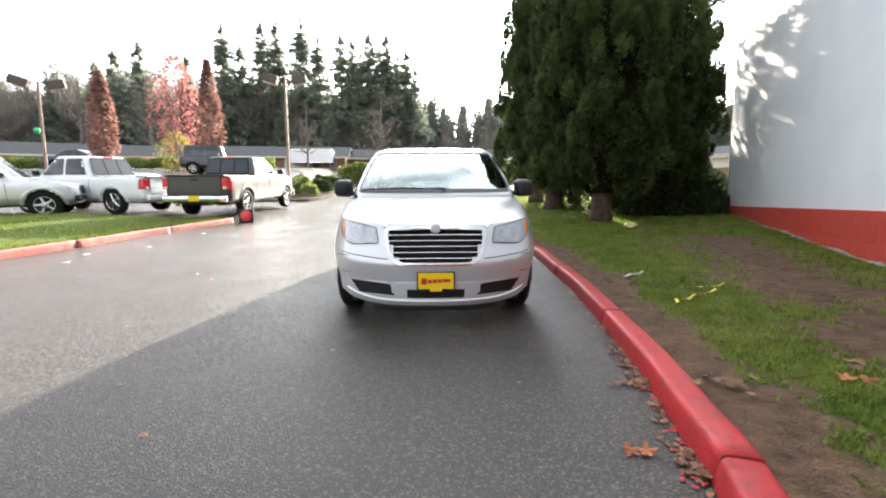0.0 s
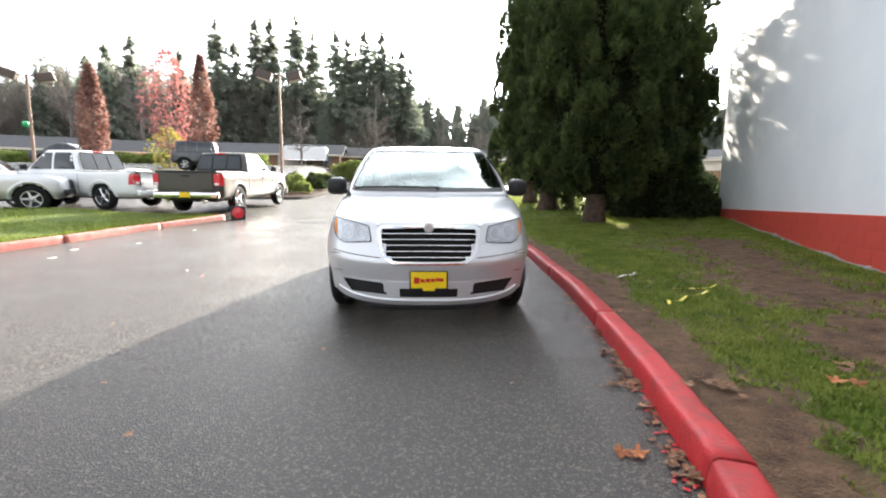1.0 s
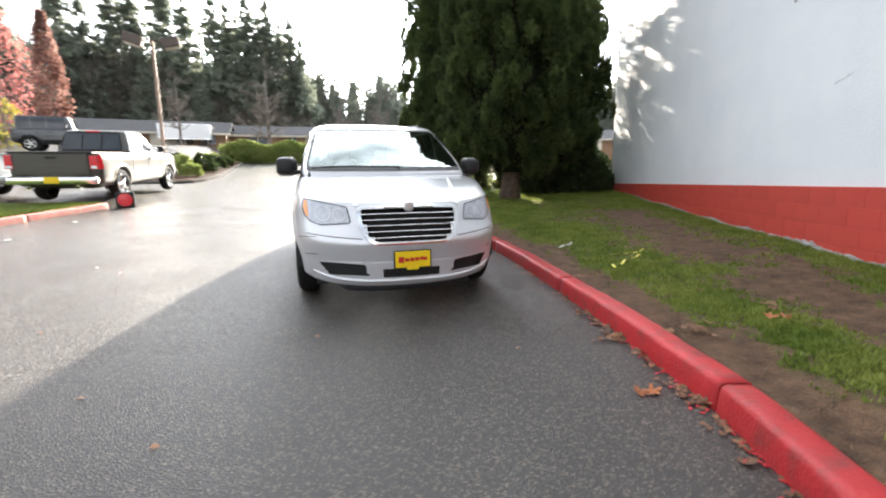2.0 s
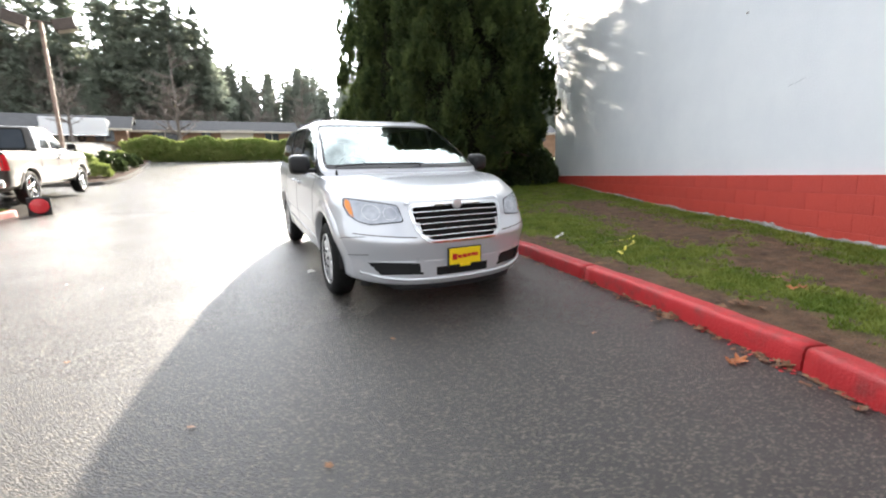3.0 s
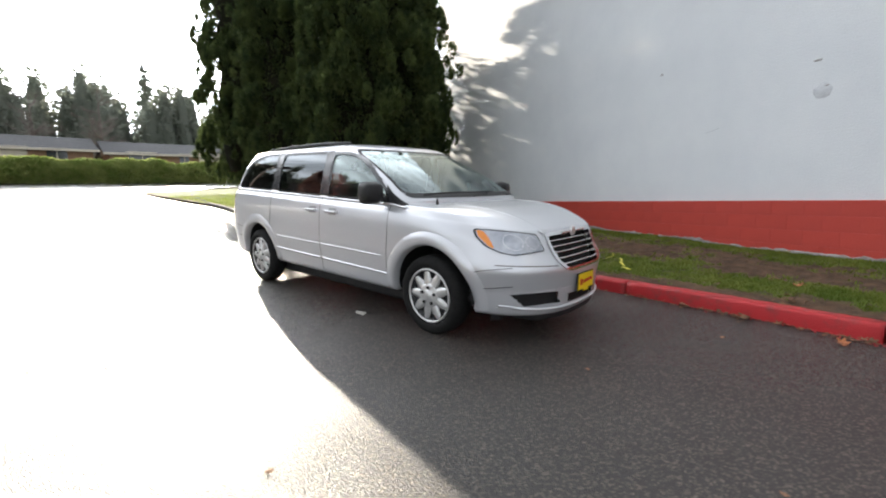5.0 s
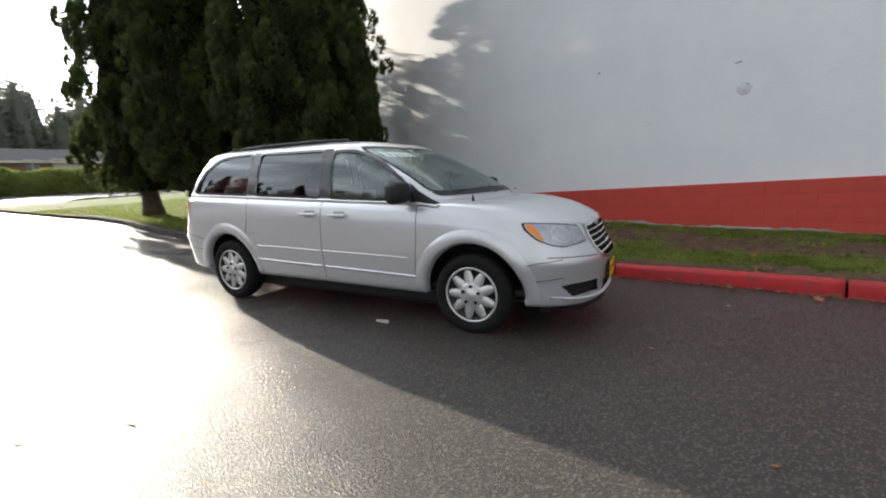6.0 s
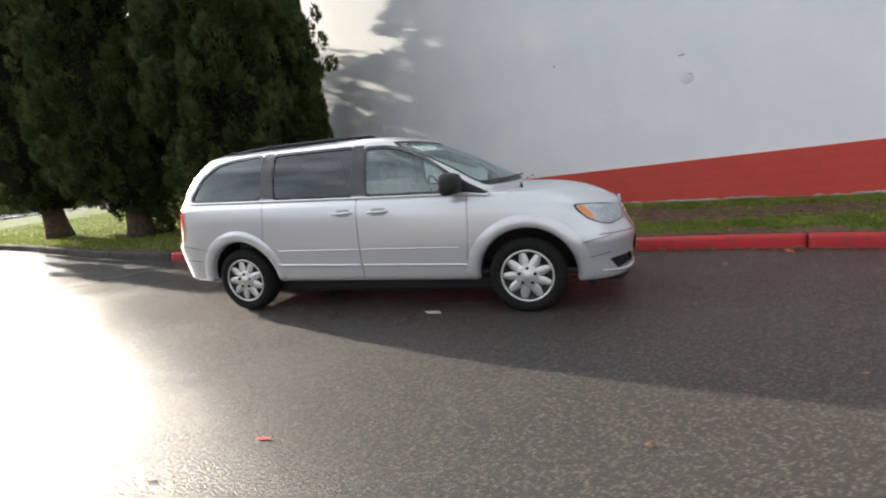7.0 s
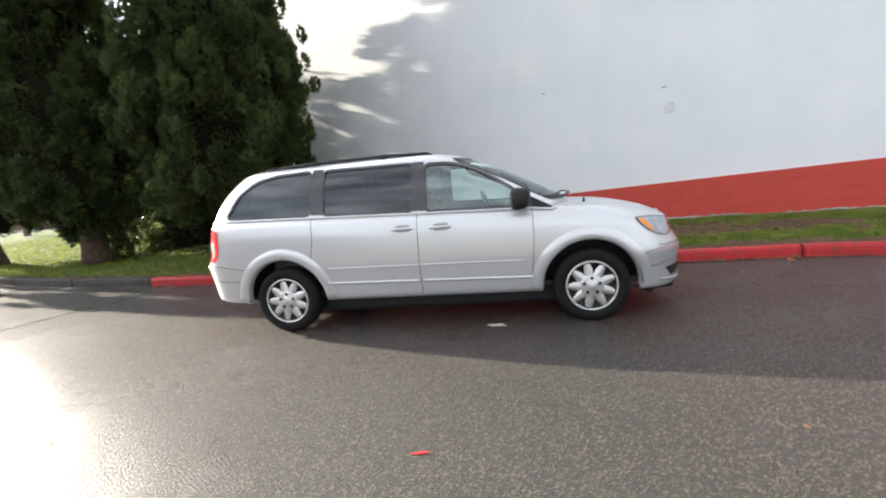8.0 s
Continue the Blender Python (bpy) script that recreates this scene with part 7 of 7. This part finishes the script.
# small drifts of leaves
for x, y, n, spread, lawn_side in ((1.32, -1.49, 7, 0.05, 0), (1.24, -2.01, 8, 0.05, 0), (1.10, -2.02, 3, 0.03, 0), (1.17, -2.26, 3, 0.03, 0), (1.43, -1.07, 4, 0.04, 0), (1.54, 0.18, 4, 0.05, 0), (1.53, -0.15, 2, 0.05, 0), (1.06, -2.83, 5, 0.04, 0), (1.59, -2.30, 8, 0.05, 1), (1.45, -2.27, 2, 0.04, 1), (1.92, -1.55, 2, 0.02, 1), (2.28, -1.68, 1, 0.02, 1), (2.37, -2.15, 3, 0.05, 1), (2.43, -1.96, 2, 0.03, 1), (1.68, -0.85, 3, 0.03, 1), (1.58, -2.47, 1, 0.02, 1)):
    for i in range(n):
        px, py = x + rl.gauss(0, spread), y + rl.gauss(0, spread)
        px = min(px, kerb_at(py) - 0.02) if not lawn_side else px
        drop_leaf(px, py, rl.choice((0, 0, 1, 2)), (berm(px, py) + 0.012 if lawn_side else gz(px, py)) + 0.008 * (i % 3), rl.uniform(0, 360), "curled brown fallen leaf in a small drift")


def ribbon(name, points, width, mat, label, category, height):
    """A crumpled strip of tape lying on the ground."""
    verts, faces = [], []
    for i, (x, y) in enumerate(points):
        a, b = points[max(i - 1, 0)], points[min(i + 1, len(points) - 1)]
        t = Vector((b[0] - a[0], b[1] - a[1])).normalized()
        z = height(x, y) + 0.022 + 0.014 * math.sin(i * 2.1)
        verts += [(x - t.y * width, y + t.x * width, z), (x + t.y * width, y - t.x * width, z + 0.012 * math.cos(i * 1.3))]
    for i in range(len(points) - 1):
        faces.append((2 * i, 2 * i + 1, 2 * i + 3, 2 * i + 2))
    ob = part(name, mesh(name, verts, faces, mat, True), mat)
    return tagged(ob, label, category)


ribbon("plastic_tape", [(2.27, -0.66), (2.31, -0.55), (2.38, -0.50), (2.46, -0.52), (2.56, -0.45), (2.66, -0.40), (2.78, -0.38), (2.86, -0.32)], 0.013, M["tape"], "crumpled strip of yellow plastic tape on the lawn", "tape", berm)
ribbon("plastic_tape", [(2.62, -0.12), (2.74, -0.18), (2.86, -0.13), (2.98, -0.19), (3.08, -0.14)], 0.009, M["tape"], "crumpled strip of yellow plastic tape on the lawn", "tape", berm)
ribbon("cardboard_strip", [(2.32, 0.52), (2.44, 0.60), (2.56, 0.70), (2.66, 0.74)], 0.024, M["paper"], "pale strip of litter on the lawn", "litter", berm)
for x, y, r, lab, mt in ((-0.94, 0.92, 0.10, "flat pale scrap lying on the wet asphalt beside the car", "paper"), (-2.93, 1.25, 0.055, "small red scrap lying on the asphalt", "red_plastic"), (-3.3, 1.6, 0.025, "small white scrap on the asphalt", "paper"), (-5.6, 4.2, 0.09, "white scrap of paper by the island kerb", "paper"), (-6.2, 3.4, 0.11, "white scrap of paper by the island kerb", "paper"), (-5.9, 2.6, 0.09, "white scrap of paper on the asphalt", "paper"), (-5.6, 6.3, 0.09, "white scrap of paper by the island kerb", "paper")):
    bm = bmesh.new()
    vs = [bm.verts.new((r * (0.7 + 0.5 * rl.random()) * math.cos(a), r * (0.2 if mt == "red_plastic" else 0.5) * (0.6 + 0.6 * rl.random()) * math.sin(a), 0.004 + 0.006 * rl.random())) for a in np.linspace(0, 2 * math.pi, 12)[:-1]]
    bm.faces.new(vs)
    sc = part("litter", bm, M[mt])
    sc.modifiers.new("thick", "SOLIDIFY").thickness = 0.003
    sc.matrix_world = pose(x, y, gz(x, y) + 0.002, VAN_TILT, 0, 95 if mt == "red_plastic" else rl.uniform(60, 120))
    tagged(sc, lab, "litter")


def seam(points, width, label):
    fine = along(points, 0.15)
    verts, faces = [], []
    for i, (x, y) in enumerate(fine):
        a, b = fine[max(i - 1, 0)], fine[min(i + 1, len(fine) - 1)]
        t = Vector((b[0] - a[0], b[1] - a[1])).normalized()
        j = 0.02 * noise.noise((x * 4, y * 4, 5))
        w = width * (1 + 0.5 * noise.noise((x * 7, y * 7, 1)))
        for s in (-1, 1):
            verts.append((x - t.y * (s * w + j), y + t.x * (s * w + j), gz(x, y) + 0.004))
    for i in range(len(fine) - 1):
        faces.append((2 * i, 2 * i + 1, 2 * i + 3, 2 * i + 2))
    return tagged(part("asphalt_seam", mesh("asphalt_seam", verts, faces, M["crack"]), M["crack"]), label, "seam", kind="structure")


seam([(-7.0, 9.3), (-3.0, 8.2), (0.1, 7.35), (0.83, 7.15), (1.85, 6.9)], 0.034, "dark tarred seam across the drive")

# marks on the wall
def wall_patch(s, z, r, label, mat, squash=1.0):
    bm = bmesh.new()
    rings = []
    for k, h in ((1.0, 0.001), (0.85, 0.006), (0.0, 0.008)):
        rings.append([bm.verts.new((r * k * (1 + 0.12 * noise.noise((math.cos(a) * 2 + s, math.sin(a) * 2, z))) * math.cos(a), h, r * squash * k * (1 + 0.15 * noise.noise((math.cos(a) * 2, math.sin(a) * 2 + s, z))) * math.sin(a))) for a in np.linspace(0, 2 * math.pi, 25)[:-1]] if k else [bm.verts.new((0, h, 0))])
    for i in range(24):
        j = (i + 1) % 24
        bm.faces.new((rings[0][i], rings[0][j], rings[1][j], rings[1][i]))
        bm.faces.new((rings[1][i], rings[1][j], rings[2][0]))
    ob = part("wall_patch", bm, mat, None, "", True)
    ob.matrix_world = WALL_M @ pose(s, 0.0, z)
    return tagged(ob, label, "wall patch", kind="structure")


wall_patch(-0.49, 2.335, 0.10, "round grey plaster patch on the white wall", M["faint_wash"])
wall_patch(-0.53, 2.385, 0.035, "small grey scar on the white wall", M["render_grey"], 0.4)
wall_patch(-0.42, 2.72, 0.05, "small grey scar on the white wall", M["render_grey"], 0.3)
wall_patch(1.9, 3.15, 0.03, "small dark hole in the white wall", M["render_grey"], 0.6)
crack = strip_mesh("wall_crack", [(0.82 + 0.04 * k, 2.07 - 0.008 * k + 0.006 * math.sin(k * 1.7)) for k in range(7)], 0.0022, lambda u, v, out=0: (u, 0.003 + out, v), M["faint_mark"], 0.001)
wc = part("wall_crack", crack, M["faint_mark"])
wc.matrix_world = WALL_M
tagged(wc, "thin dark crack across the white wall", "crack", kind="structure")
# bare grey footing where the red paint has come off, ragged along its top
M["footing"] = material("bare_footing", (0.36, 0.345, 0.33), 0.9, 0, (0.22, 0.20, 0.19), 12, 0.9, 0.6, 50)
verts, faces = [], []
for i in range(620):
    u = -6.0 + 0.025 * i
    p = on_wall(u, 0, 0.06)
    g = berm(p.x, p.y)
    h = 0.035 + 0.055 * noise.noise((u * 1.3, 2.0, 0)) + 0.03 * noise.noise((u * 9, 5.0, 0)) + 0.015 * noise.noise((u * 31, 1.0, 0))
    verts += [(u, 0.036, g - 0.06), (u, 0.046, g - 0.06), (u, 0.046, g + max(h, -0.03)), (u, 0.036, g + max(h, -0.03) + 0.004)]
for i in range(619):
    for k in range(3):
        faces.append((4 * i + k, 4 * i + 4 + k, 4 * i + 5 + k, 4 * i + 1 + k))
part("bare_footing", mesh("bare_footing", verts, faces, M["footing"]), M["footing"], band, "bare grey footing below the red paint")
# broken bits along the foot of the wall
for i in range(34):
    s = rl.choice((rl.uniform(-1.0, 3.2), rl.uniform(0.2, 2.8), rl.uniform(5.0, 7.6), rl.uniform(-4, 8)))
    p = on_wall(s, 0, 0.06)
    r = rl.uniform(0.02, 0.06)
    bm = bmesh.new()
    bmesh.ops.create_icosphere(bm, subdivisions=2, radius=r)
    for v in bm.verts:
        v.co *= 1 + 0.5 * noise.noise(v.co * 14 + Vector((i, 0, 0)))
        v.co.x *= 1.8
        v.co.z *= 0.55
        v.co.y *= 0.5
    ch = part("footing_chip", bm, M["render_grey"], band)
    ch.location = (s, 0.055, berm(p.x, p.y) + rl.uniform(-0.01, 0.03))

# flakes of red paint off the kerb
flake_kinds = []
for k in range(4):
    bm = bmesh.new()
    ring = [bm.verts.new((0.019 * (0.5 + rl.random()) * math.cos(a), 0.013 * (0.5 + rl.random()) * math.sin(a), 0.003 + 0.007 * rl.random())) for a in np.linspace(0, 2 * math.pi, 8)[:-1]]
    top = bm.verts.new((0, 0, 0.009))
    for i in range(7):
        bm.faces.new((top, ring[i], ring[(i + 1) % 7]))
    me = bpy.data.meshes.new("paint_flake")
    bm.to_mesh(me)
    bm.free()
    me.materials.append(M["kerb_red"] if k < 2 else M["dead_leaf"])
    flake_kinds.append(me)
for i in range(150):
    y = rl.choice((rl.uniform(-4.2, -2.6), rl.uniform(-3.4, -1.6), rl.uniform(-4.0, 1.0)))
    x = kerb_at(y) - 0.01 - abs(rl.gauss(0, 0.05))
    k = rl.randrange(4)
    ob = new("paint_flake" if k < 2 else "leaf_scrap", flake_kinds[k])
    ob.matrix_world = pose(x, y, gz(x, y) + 0.002, VAN_TILT, 0, rl.uniform(0, 360))
    tagged(ob, "loose flake of red kerb paint in the gutter" if k < 2 else "crumbled brown scrap of leaf in the gutter", "flake" if k < 2 else "leaf", "gutter debris")
